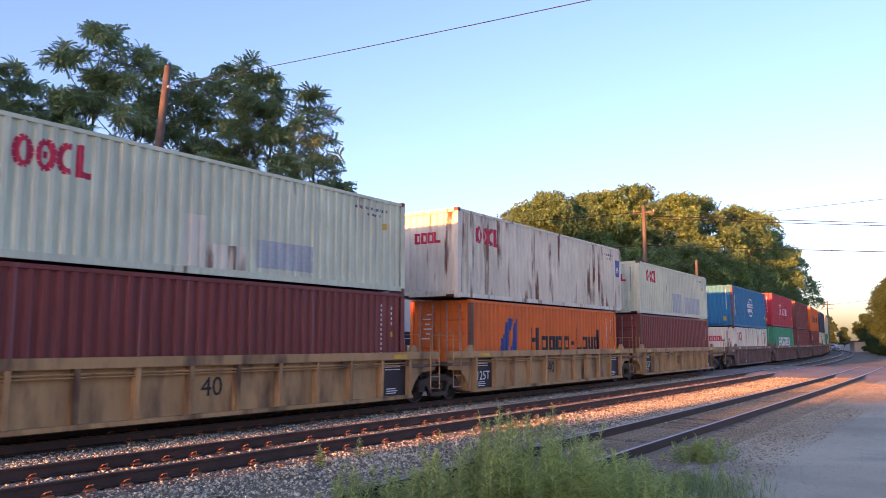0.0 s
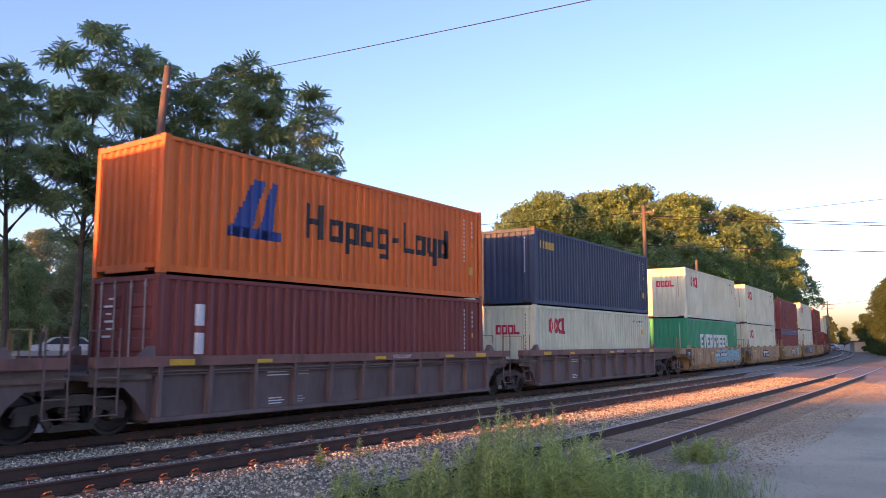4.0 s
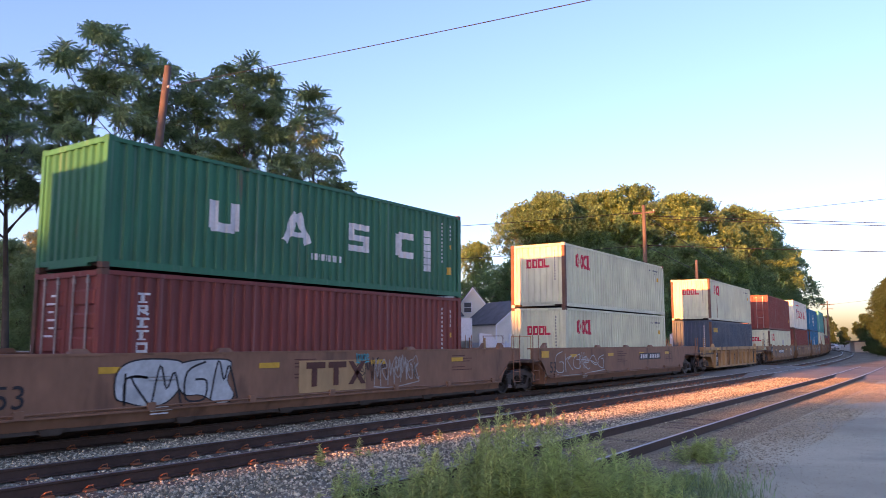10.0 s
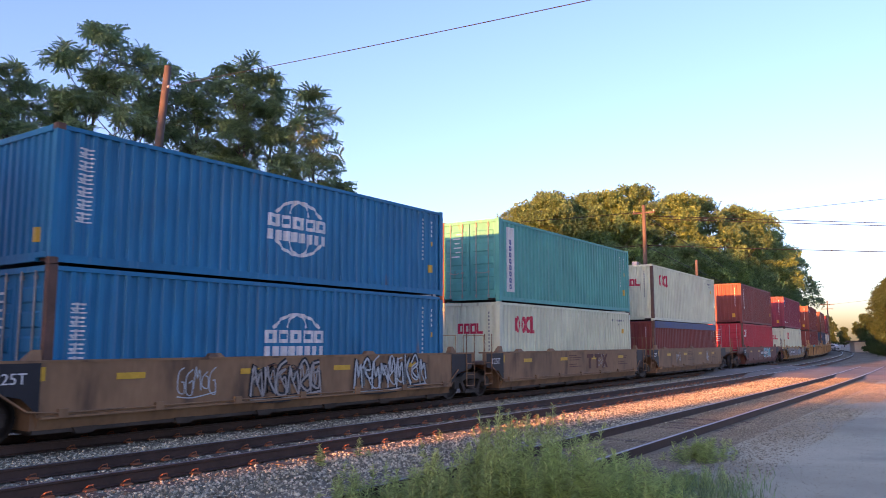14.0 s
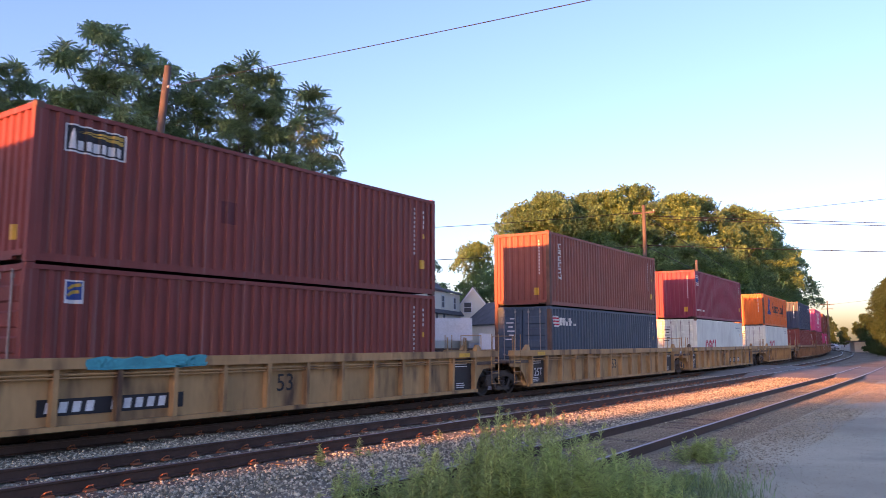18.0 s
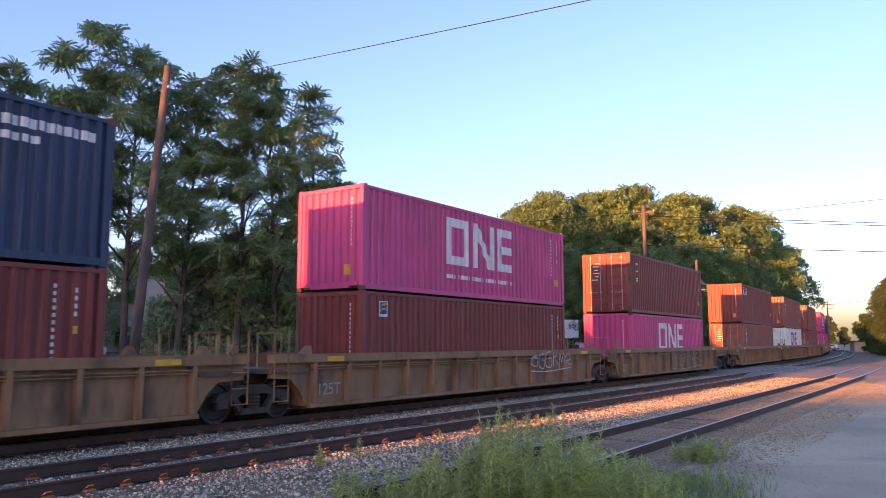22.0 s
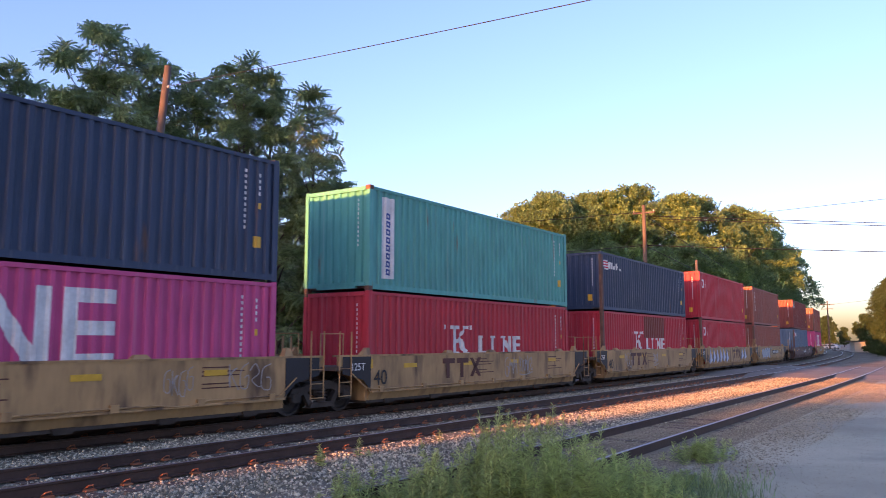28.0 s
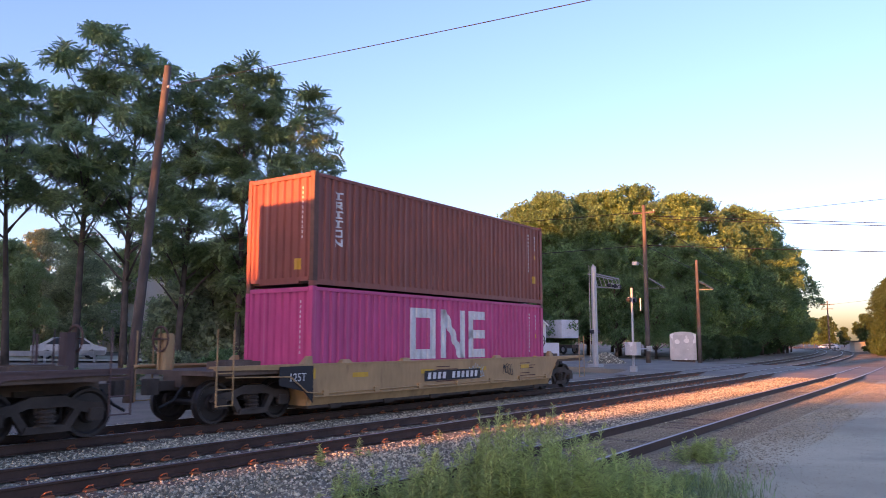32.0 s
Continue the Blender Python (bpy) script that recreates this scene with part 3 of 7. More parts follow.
def the_stones():
    rng = np.random.default_rng(5)
    n = 165000
    s = 3.0 + 46.5 * rng.random(n) ** 1.7
    off = rng.uniform(-8.4, 2.6, n)
    over = np.maximum(0, s - S0)
    x, y = s, YC + off + over ** 2 / (2 * RAD)
    z = np.where(off > 2.0, -0.215, np.where(off < -7.0, -0.225, -0.205)) + rng.uniform(-0.015, 0.022, n)
    # lower between the rails of the main tracks, and clear of the rails themselves
    keep = np.ones(n, bool)
    for c0 in (0.0, NEAR_OFF):
        for r in (-0.7535, 0.7535):
            keep &= np.abs(off - c0 - r) > 0.13
        z = np.where(np.abs(off - c0) < 1.5, z - 0.012, z)
    sid = np.array([siding_at(v)[1] for v in np.linspace(0, 50, 101)])
    ys = np.interp(s, np.linspace(0, 50, 101), sid)
    inside = np.abs(y - ys) < 0.9
    keep &= ~(inside & (rng.random(n) < 0.35)) & (y > ys - 1.9 - rng.random(n) * 0.6)
    for r in (-0.7535, 0.7535):
        keep &= np.abs(y - ys - r) > 0.12
    d = y - ys
    prof = np.interp(d, [-2.0, -1.75, -0.84, -0.70, 0.70, 0.84, 1.5, 2.0], [-0.30, -0.20, -0.152, -0.158, -0.158, -0.155, -0.19, -0.24])
    z = np.where(np.abs(d) < 2.0, np.maximum(z, prof - rng.uniform(-0.006, 0.03, n)), z)
    keep &= ~((np.abs(d) < 1.15) & (rng.random(n) < 0.45))
    p = np.stack([x, y, z], -1)[keep]
    ob = part("ballast_stones", stones_mesh("ballast_stones", p, rng.uniform(0.017, 0.036, len(p)), rng), m_stone)
    tagged(ob, "loose grey crushed stone round the rails", "gravel", kind="stuff")
    n = 60000
    s = 7 + 36 * rng.random(n) ** 1.5
    ys = np.interp(s, np.linspace(0, 50, 101), sid)
    y = ys - 0.92 - np.minimum(rng.exponential(0.95, n), 7.0)
    p = np.stack([s, y, np.interp(ys - y, LOT_D, LOT_Z) + rng.uniform(-0.008, 0.006, n)], -1)
    ob = part("scattered_gravel", stones_mesh("scattered_gravel", p, rng.uniform(0.008, 0.026, len(p)) * np.where(y - ys < -3.0, 0.5, 1.0), rng), m_grit)
    tagged(ob, "fine grey gravel strewn along the lot's edge", "gravel", kind="stuff")
    n = 26000
    s = 4 + 45 * rng.random(n) ** 1.4
    p = np.stack([s, np.interp(s, np.linspace(0, 50, 101), sid) + rng.uniform(-0.67, 0.67, n), -0.158 + rng.uniform(-0.006, 0.010, n)], -1)
    ob = part("siding_gravel", stones_mesh("siding_gravel", p, rng.uniform(0.009, 0.022, n), rng), m_grit)
    tagged(ob, "brownish fine gravel between the siding's rails", "gravel", kind="stuff")


the_ground()
the_tracks()
the_stones()


# ---- plants ----
def spun(n, rng, droop=0.5):
    """Random turns whose x axis points outwards and a little down."""
    a = rng.uniform(0, 6.283, n)
    e = rng.normal(-0.25 * droop, 0.55, n)
    r = rng.normal(0, 0.7, n)
    ca, sa, ce, se = np.cos(a), np.sin(a), np.cos(e), np.sin(e)
    ex = np.stack([ca * ce, sa * ce, se], -1)
    ey0 = np.stack([-sa, ca, np.zeros(n)], -1)
    ez0 = np.cross(ex, ey0)
    ey = ey0 * np.cos(r)[:, None] + ez0 * np.sin(r)[:, None]
    return np.stack([ex, ey, np.cross(ex, ey)], -1)


def frond(n, length, leaf, width):
    """A feathered leaf: pairs of narrow leaflets along a drooping stalk."""
    q = []
    for i in range(n):
        t = (i // 2 + 0.5) / (n / 2)
        x, z, sgn = length * t, -0.25 * length * t * t, 1 if i % 2 else -1
        dx, dy = 0.45 * leaf, sgn * leaf * 0.9
        q.append([(x, 0, z), (x + dx * 0.5 + width * 0.5, dy * 0.5 - width * 0.2, z - 0.02 * leaf), (x + dx, dy, z - 0.2 * leaf), (x + dx * 0.5 - width * 0.6, dy * 0.5 + width * 0.2, z)])
    return np.array(q)


def tuft(n, size, rng):
    """A few leaves that point every way from one twig."""
    m = spun(n, rng)
    leaf = np.array([(0.05, 0, 0), (0.5, 0.30, 0.03), (1.0, 0, -0.06), (0.5, -0.30, 0.03)]) * size
    return np.einsum("nij,kj->nki", m, leaf)


def tree_parts(seed, height, spread, base, clumps, size, leaves, template, star=0, flat=0.62, top=0.30):
    """Meshes of a tree: a trunk with rising limbs, and a crown of leaf clumps, each a ragged pad round a limb's end.
    base: height of the crown's foot as a share; size: least and greatest radius of a clump; star: leaves that stand in a star round one twig."""
    rng = np.random.default_rng(seed)
    wood = Mesh()
    lean = rng.normal(0, 0.03, 2)
    stops = (0, 0.12, 0.3, 0.5, 0.7, 0.9)
    trunk = [Vector((lean[0] * height * t + 0.2 * math.sin(3 * t + seed) * t, lean[1] * height * t + 0.2 * math.cos(4 * t + seed) * t, height * t)) for t in stops]
    r0 = 0.009 * height + 0.03
    wood.tube(trunk, [r0 * 1.3, r0, r0 * 0.8, r0 * 0.55, r0 * 0.35, r0 * 0.10], 9)

    def spot(t):
        """A point of the trunk at a share of the height."""
        j = max(i for i in range(5) if stops[i] <= t)
        return trunk[j].lerp(trunk[j + 1], (t - stops[j]) / (stops[j + 1] - stops[j]))

    hearts, radii = [], []
    for i in range(clumps):
        q = (i + 0.5) / clumps
        t = base + (0.97 - base) * q
        wide = top + (1 - top) * math.sin(math.pi * min(1.0, 0.24 + 0.80 * q)) ** 0.8
        a = 2.4 * i + rng.uniform(-0.4, 0.4)
        out = spread * wide * (1.0 if i % 3 else 0.42) * rng.uniform(0.72, 1.08)
        r = rng.uniform(*size) * (0.75 + 0.35 * wide)
        root = spot(min(0.89, max(0.08, t - 0.10 - 0.25 * out / height)))
        tip = Vector((spot(min(0.89, t)).x + out * math.cos(a), spot(min(0.89, t)).y + out * math.sin(a), min(height * t, height - r * flat)))
        midp = root.lerp(tip, 0.5) + Vector((0, 0, 0.06 * out))
        rr = r0 * 0.40 * (1.15 - t)
        wood.tube([root, midp, tip], [rr + 0.02, rr * 0.6 + 0.012, 0.012], 6)
        for b in range(3):
            p0 = midp.lerp(tip, 0.3 * b + 0.2)
            wood.tube([p0, p0 + Vector((rng.normal(0, 0.55) * r, rng.normal(0, 0.55) * r, rng.uniform(0.05, 0.5) * r))], [0.018 + 0.1 * rr, 0.006], 4)
        hearts.append(tuple(tip))
        radii.append(r)
    hearts.append((trunk[-1].x, trunk[-1].y, height - size[0] * flat))
    radii.append(size[0])
    hearts, radii = np.array(hearts), np.array(radii)
    n = leaves // max(1, star)
    k = rng.choice(len(hearts), n, p=radii ** 2 / np.sum(radii ** 2))
    d = rng.normal(0, 1, (n, 3))
    d[:, 2] = np.where(d[:, 2] < -0.35, -0.6 * d[:, 2], d[:, 2])
    d /= np.linalg.norm(d, axis=1)[:, None]
    rim = rng.uniform(0.35, 1.0, (n, 1)) ** 0.45 * (1 + 0.22 * np.sin(5.1 * d[:, :1] + k[:, None]) * np.cos(4.3 * d[:, 1:2] - 2.0 * k[:, None]))
    c = hearts[k] + d * rim * radii[k][:, None] * np.array([1, 1, flat])
    c += rng.normal(0, 0.06, (n, 3)) * radii[k][:, None]
    if star:
        az = rng.uniform(0, 6.283, (n, 1)) + np.arange(star) * 6.283 / star + rng.normal(0, 0.22, (n, star))
        el = rng.normal(-0.05, 0.28, (n, star)) + rng.normal(0, 0.15, (n, 1))
        ax = np.stack([np.cos(az) * np.cos(el), np.sin(az) * np.cos(el), np.sin(el)], -1).reshape(-1, 3)
        ay = np.stack([-np.sin(az), np.cos(az), np.zeros_like(az)], -1).reshape(-1, 3)
        m = np.stack([ax, ay, np.cross(ax, ay)], -1)
        tx, ty = [np.repeat(rng.normal(0, 0.45, n), star) for _ in range(2)]
        one, nil = np.ones_like(tx), np.zeros_like(tx)
        rx = np.stack([one, nil, nil, nil, np.cos(tx), -np.sin(tx), nil, np.sin(tx), np.cos(tx)], -1).reshape(-1, 3, 3)
        ry = np.stack([np.cos(ty), nil, np.sin(ty), nil, one, nil, -np.sin(ty), nil, np.cos(ty)], -1).reshape(-1, 3, 3)
        m = rx @ ry @ m
        c = np.repeat(c, star, axis=0)
    else:
        m = spun(n, rng)
    q = np.einsum("nij,qkj->nqki", m, template) * rng.uniform(0.7, 1.2, len(c))[:, None, None, None] + c[:, None, None, :]
    return wood.made("trunk", True), quads_mesh("crown", q.reshape(-1, q.shape[2], 3))


def tree(name, x, y, z, turn, size, meshes, leaf, label, group):
    ob = thing(name, pose(x, y, z, 0, 0, turn) @ Matrix.Diagonal((size, size, size, 1)), label, "tree", group)
    part("trunk", meshes[0], m_bark, ob)
    part("crown", meshes[1], leaf, ob)
    return ob


def the_near_trees():
    fr = frond(12, 0.56, 0.22, 0.085)
    # x, y, height, spread, foot of the crown, clumps, leaves
    spec = [(17.1, 40.6, 15.8, 4.4, 0.58, 18, 1900), (19.4, 40.6, 16.4, 3.8, 0.56, 18, 1900), (20.9, 37.0, 18.3, 3.4, 0.46, 22, 2300), (22.5, 35.3, 17.3, 3.7, 0.38, 26, 2800), (25.0, 34.5, 16.4, 2.7, 0.30, 24, 2600), (26.8, 32.0, 17.2, 2.2, 0.32, 20, 2000), (28.3, 30.7, 16.7, 2.3, 0.16, 28, 2500), (29.5, 28.9, 15.6, 1.7, 0.10, 26, 2300), (30.9, 28.4, 10.8, 1.4, 0.08, 16, 1600), (13.0, 40.5, 15.0, 4.0, 0.40, 20, 2200)]
    for i, (x, y, h, sp, base, clumps, leaves) in enumerate(spec):
        tree("tree", x, y, -0.2, 0, 1.0, tree_parts(40 + i, h, sp, base, clumps, (0.75, 1.25), leaves, fr, 6, 0.66, 0.25), m_leaf_dark, "tall tree with feathery dark green leaves behind the tracks", "trees behind the tracks")


def the_far_trees():
    rng = np.random.default_rng(11)
    kinds = [tree_parts(70 + i, 20.0, 4.6, 0.12, 44, (1.25, 2.2), 8500, tuft(5, 0.46, rng)[:, [0, 1, 3]], 0, 0.80, 0.34) for i in range(4)]
    saplings = [tree_parts(80 + i, 20.0, 6.2, 0.10, 30, (2.0, 3.4), 1500, tuft(5, 0.95, rng), 0, 0.75, 0.4) for i in range(2)]
    plain = tree_parts(86, 20.0, 4.6, 0.12, 30, (1.5, 2.6), 2600, tuft(5, 1.15, rng)[:, [0, 1, 3]], 0, 0.80, 0.34)
    rnd = random.Random(4)
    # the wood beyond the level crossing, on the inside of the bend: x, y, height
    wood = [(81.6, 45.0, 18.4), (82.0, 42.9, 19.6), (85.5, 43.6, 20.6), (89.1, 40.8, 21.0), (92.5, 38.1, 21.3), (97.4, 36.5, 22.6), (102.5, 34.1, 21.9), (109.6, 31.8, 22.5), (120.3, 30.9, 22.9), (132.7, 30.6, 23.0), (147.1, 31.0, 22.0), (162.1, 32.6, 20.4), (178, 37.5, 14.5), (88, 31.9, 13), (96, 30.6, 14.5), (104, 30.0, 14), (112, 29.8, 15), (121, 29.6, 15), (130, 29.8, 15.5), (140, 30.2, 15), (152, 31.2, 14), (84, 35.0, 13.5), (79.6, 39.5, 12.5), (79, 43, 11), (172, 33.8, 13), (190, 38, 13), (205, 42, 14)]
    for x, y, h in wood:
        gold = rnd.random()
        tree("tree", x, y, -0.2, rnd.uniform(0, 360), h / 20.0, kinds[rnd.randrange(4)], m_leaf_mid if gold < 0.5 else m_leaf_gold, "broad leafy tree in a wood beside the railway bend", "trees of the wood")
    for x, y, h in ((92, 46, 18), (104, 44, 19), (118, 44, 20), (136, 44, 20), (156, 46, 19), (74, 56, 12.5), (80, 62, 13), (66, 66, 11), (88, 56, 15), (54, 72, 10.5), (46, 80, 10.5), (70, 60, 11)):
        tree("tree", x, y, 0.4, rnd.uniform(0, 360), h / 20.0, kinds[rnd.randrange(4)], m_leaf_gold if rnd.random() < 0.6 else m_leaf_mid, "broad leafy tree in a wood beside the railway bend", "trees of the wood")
    # across the bend, and in the distance
    for x, y, s in ((140, 11.6, 0.60), (150, 13.4, 0.66), (164, 14.6, 0.74), (178, 16.2, 0.7), (150, 8, 0.8), (168, 9, 0.9), (128, 5.5, 0.7)):
        tree("tree", x, y, -0.3, rnd.uniform(0, 360), s, kinds[rnd.randrange(4)], m_leaf_deep_shade, "leafy green tree on the outside of the bend", "trees beyond the lot")
    for k in range(18):
        x = 310 + 14 * (k % 9) + rnd.uniform(-5, 5) + 60 * (k // 9)
        y = 34 + 7.5 * (k % 9) * (1.0 + 0.3 * (k // 9)) + rnd.uniform(-4, 4)
        tree("tree", x, y, -0.3, rnd.uniform(0, 360), 0.5 + rnd.uniform(-0.1, 0.15), plain, m_leaf_deep_shade if k % 3 else m_leaf_mid, "distant leafy tree beyond the bend", "distant trees")
    # behind the trees near the tracks
    for i, (x, y, s) in enumerate(((28.0, 59.8, 0.48), (32.0, 62.3, 0.55), (32.7, 57.3, 0.51), (39.0, 60.5, 0.5), (40.3, 54.8, 0.51), (44.4, 54.1, 0.51), (46.0, 50.1, 0.58), (47.2, 46.2, 0.58), (49.0, 44.2, 0.56), (26.4, 53.9, 0.38))):
        tree("tree", x, y, -0.1, rnd.uniform(0, 360), s, kinds[rnd.randrange(4)], m_leaf_pale if i % 3 else m_leaf_dark, "leafy garden tree beyond the tracks", "garden trees")
    for i, (x, y, s) in enumerate(((28.0, 35.3, 0.37), (28.5, 33.6, 0.33), (27.2, 38.3, 0.23), (30.9, 34.1, 0.39))):
        tree("tree", x, y, -0.2, rnd.uniform(0, 360), s, saplings[i % 2], m_leaf_pale, "slender young green tree behind the tracks", "young trees behind the tracks")
    # added out of view behind the camera, to block the low sun
    for x, y, s in [(-62 - 2 * (i % 2), -27 + 2.7 * i, 0.33 - 0.022 * (i == 12) + 0.01 * (i > 12)) for i in range(15)] + [(-66, 1, 0.34), (-67, 4, 0.35), (-66, 7, 0.34), (-63, 11.3, 0.30), (-65, 9.4, 0.31), (-60, 31, 0.75), (-62, 19, 0.45), (-64, 21.5, 0.5), (-62, 24, 0.6), (-65, 26.5, 0.62), (-62, 29, 0.65), (-62, -12, 0.30), (-60, -4, 0.28), (-61, 3, 0.27), (-66, -20, 0.34), (-64, 34.5, 1.25), (-48, 36, 1.2), (-52, 41, 1.3), (-40, 46, 1.15), (-46, 52, 1.1), (-70, 47, 1.1), (-36, 38, 0.95), (-40, 58, 1.1), (-64, 60, 1.1), (-56, 85, 1.1), (-48, 94, 1.1)]:
        tree("tree", x, y, -0.3, rnd.uniform(0, 360), s, plain, m_leaf_mid, "unseen leafy tree added to block the low sun", "trees beside the tracks")


def the_shrubs():
    rng = np.random.default_rng(21)
    fr = tuft(5, 0.22, rng)
    kinds = [tree_parts(90 + i, 3.0, 1.3, 0.10, 14, (0.40, 0.70), 1500, fr, 0, 0.8, 0.5) for i in range(2)]
    rnd = random.Random(8)
    spots = [(22 + 1.9 * i, 28.0 + rnd.uniform(-0.8, 1.5)) for i in range(5)] + [(10 + 2.3 * i, 29 + rnd.uniform(-1, 2)) for i in range(6)] + [(88 + 5 * i, along(88 + 5 * i)[1] + 8.5 + rnd.uniform(-1, 1.5)) for i in range(20)] + [(128 + 6 * i, along(128 + 6 * i)[1] - 9 + rnd.uniform(-1, 0.5)) for i in range(9)]
    for x, y in spots:
        ob = thing("shrub", pose(x, y, -0.3, 0, 0, rnd.uniform(0, 360)) @ Matrix.Diagonal((*[rnd.uniform(0.6, 1.25) * (0.5 if x < 40 else 1.0)] * 3, 1)), "low leafy green shrub on the railway bank", "shrub", "shrubs along the tracks")
        k = rnd.randrange(2)
        part("stems", kinds[k][0], m_bark, ob)
        part("crown", kinds[k][1], (m_leaf_mid if rnd.random() < 0.4 else m_leaf_pale) if x < 40 else m_leaf_deep_shade, ob)


def the_weeds():
    rng = np.random.default_rng(31)
    quads = []
    leaf = np.array([(0, 0, 0), (0.45, 0.085, 0.03), (1, 0, -0.12), (0.45, -0.085, 0.03)])
    spots = []
    for i in range(470):
        t, d = rng.random(), rng.random()
        x = 5.75 + 2.55 * t + d * 1.6
        y = 5.55 - 3.0 * t + d * 1.25
        tall = 0.40 + 0.74 * math.exp(-((t - 0.57) / 0.28) ** 2) * rng.uniform(0.6, 1.0)
        spots.append((x, y, tall * (rng.uniform(0.45, 0.95) if i % 5 else rng.uniform(0.95, 1.22))))
    for i in range(80):
        spots.append((10.6 + rng.normal(0, 0.45), 3.55 + rng.normal(0, 0.22), rng.uniform(0.10, 0.25)))
    for i in range(60):
        spots.append((13.6 + rng.normal(0, 0.40), 4.15 + rng.normal(0, 0.2), rng.uniform(0.08, 0.40)))
    for i in range(30):
        spots.append((rng.uniform(8.5, 17), rng.uniform(7.2, 9.2), rng.uniform(0.08, 0.34)))
    for x, y, h in spots:
        n = int(24 + 80 * h)
        bend = rng.normal(0, 0.08, 2)
        t = np.linspace(0.10, 1, n)
        c = np.stack([x + bend[0] * t * t * h, y + bend[1] * t * t * h, -0.22 + h * t], -1)
        a, e = rng.uniform(0, 6.283, n), rng.uniform(-0.10, 0.65, n) + 0.40 * t
        ex = np.stack([np.cos(a) * np.cos(e), np.sin(a) * np.cos(e), np.sin(e)], -1)
        ey = np.stack([-np.sin(a), np.cos(a), np.zeros(n)], -1)
        m = np.stack([ex, ey, np.cross(ex, ey)], -1)
        size = (0.045 + 0.095 * (1 - t) ** 0.6 + rng.uniform(-0.012, 0.02, n)) * min(1.0, 0.55 + h)
        quads.append(np.einsum("nij,kj->nki", m, leaf) * size[:, None, None] + c[:, None, :])
        st = 0.006
        for a, b in zip(c[:-1:4], c[4::4]):
            quads.append(np.array([[(a[0] - st, a[1], a[2]), (a[0] + st, a[1], a[2]), (b[0] + st, b[1], b[2]), (b[0] - st, b[1], b[2])]]))
    tagged(part("weeds", quads_mesh("weeds", np.concatenate(quads)), m_weed), "tall green weeds growing beside the siding", "weeds", kind="stuff")
    quads = []
    for i in range(1500):
        if i < 900:
            t, d = rng.random(), rng.random()
            x, y = 5.9 + 3.6 * t + d * 1.2, 5.1 - 3.1 * t + d * 0.9
        else:
            x, y = 10.0 + rng.normal(0, 0.9), 3.1 + rng.normal(0, 0.30)
        h, a = rng.uniform(0.10, 0.32), rng.uniform(0, 6.283)
        dx, dy = math.cos(a), math.sin(a)
        w = 0.006
        p0, p1, p2 = np.array([x, y, -0.24]), np.array([x + dx * 0.05, y + dy * 0.05, -0.24 + h * 0.65]), np.array([x + dx * 0.16, y + dy * 0.16, -0.24 + h])
        sv = np.array([-dy * w, dx * w, 0])
        quads.append([p0 - sv, p0 + sv, p1 + sv, p1 - sv])
        quads.append([p1 - sv, p1 + sv, p2 + sv * 0.2, p2 - sv * 0.2])
    tagged(part("grass", quads_mesh("grass", np.array(quads)), m_grass), "short grass at the lot's edge", "grass", kind="stuff")


the_near_trees()
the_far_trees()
the_shrubs()
the_weeds()


# ---- poles, signals, houses, vehicles ----
def pole(x, y, z, top, r, label, lean=(0, 0)):
    ob = thing("utility_pole", pose(x, y, z), label, "utility pole", "utility poles")
    h = top - z
    part("shaft", Mesh().tube([(lean[0] * t, lean[1] * t, h * t) for t in (-0.03, 0.25, 0.5, 0.75, 1)], [r * 1.3, r * 1.2, r * 1.1, r, r * 0.85], 12).made("shaft", True), m_pole, ob)
    return ob, h


def cable(a, b, sag, r=0.014):
    a, b = Vector(a), Vector(b)
    pts = [a.lerp(b, t / 16) - Vector((0, 0, 4 * sag * (t / 16) * (1 - t / 16))) for t in range(17)]
    ob = part("overhead_wire", Mesh().tube(pts, r, 5), m_wire)
    return tagged(ob, "thin black overhead wire between poles", "wire", "overhead wires")


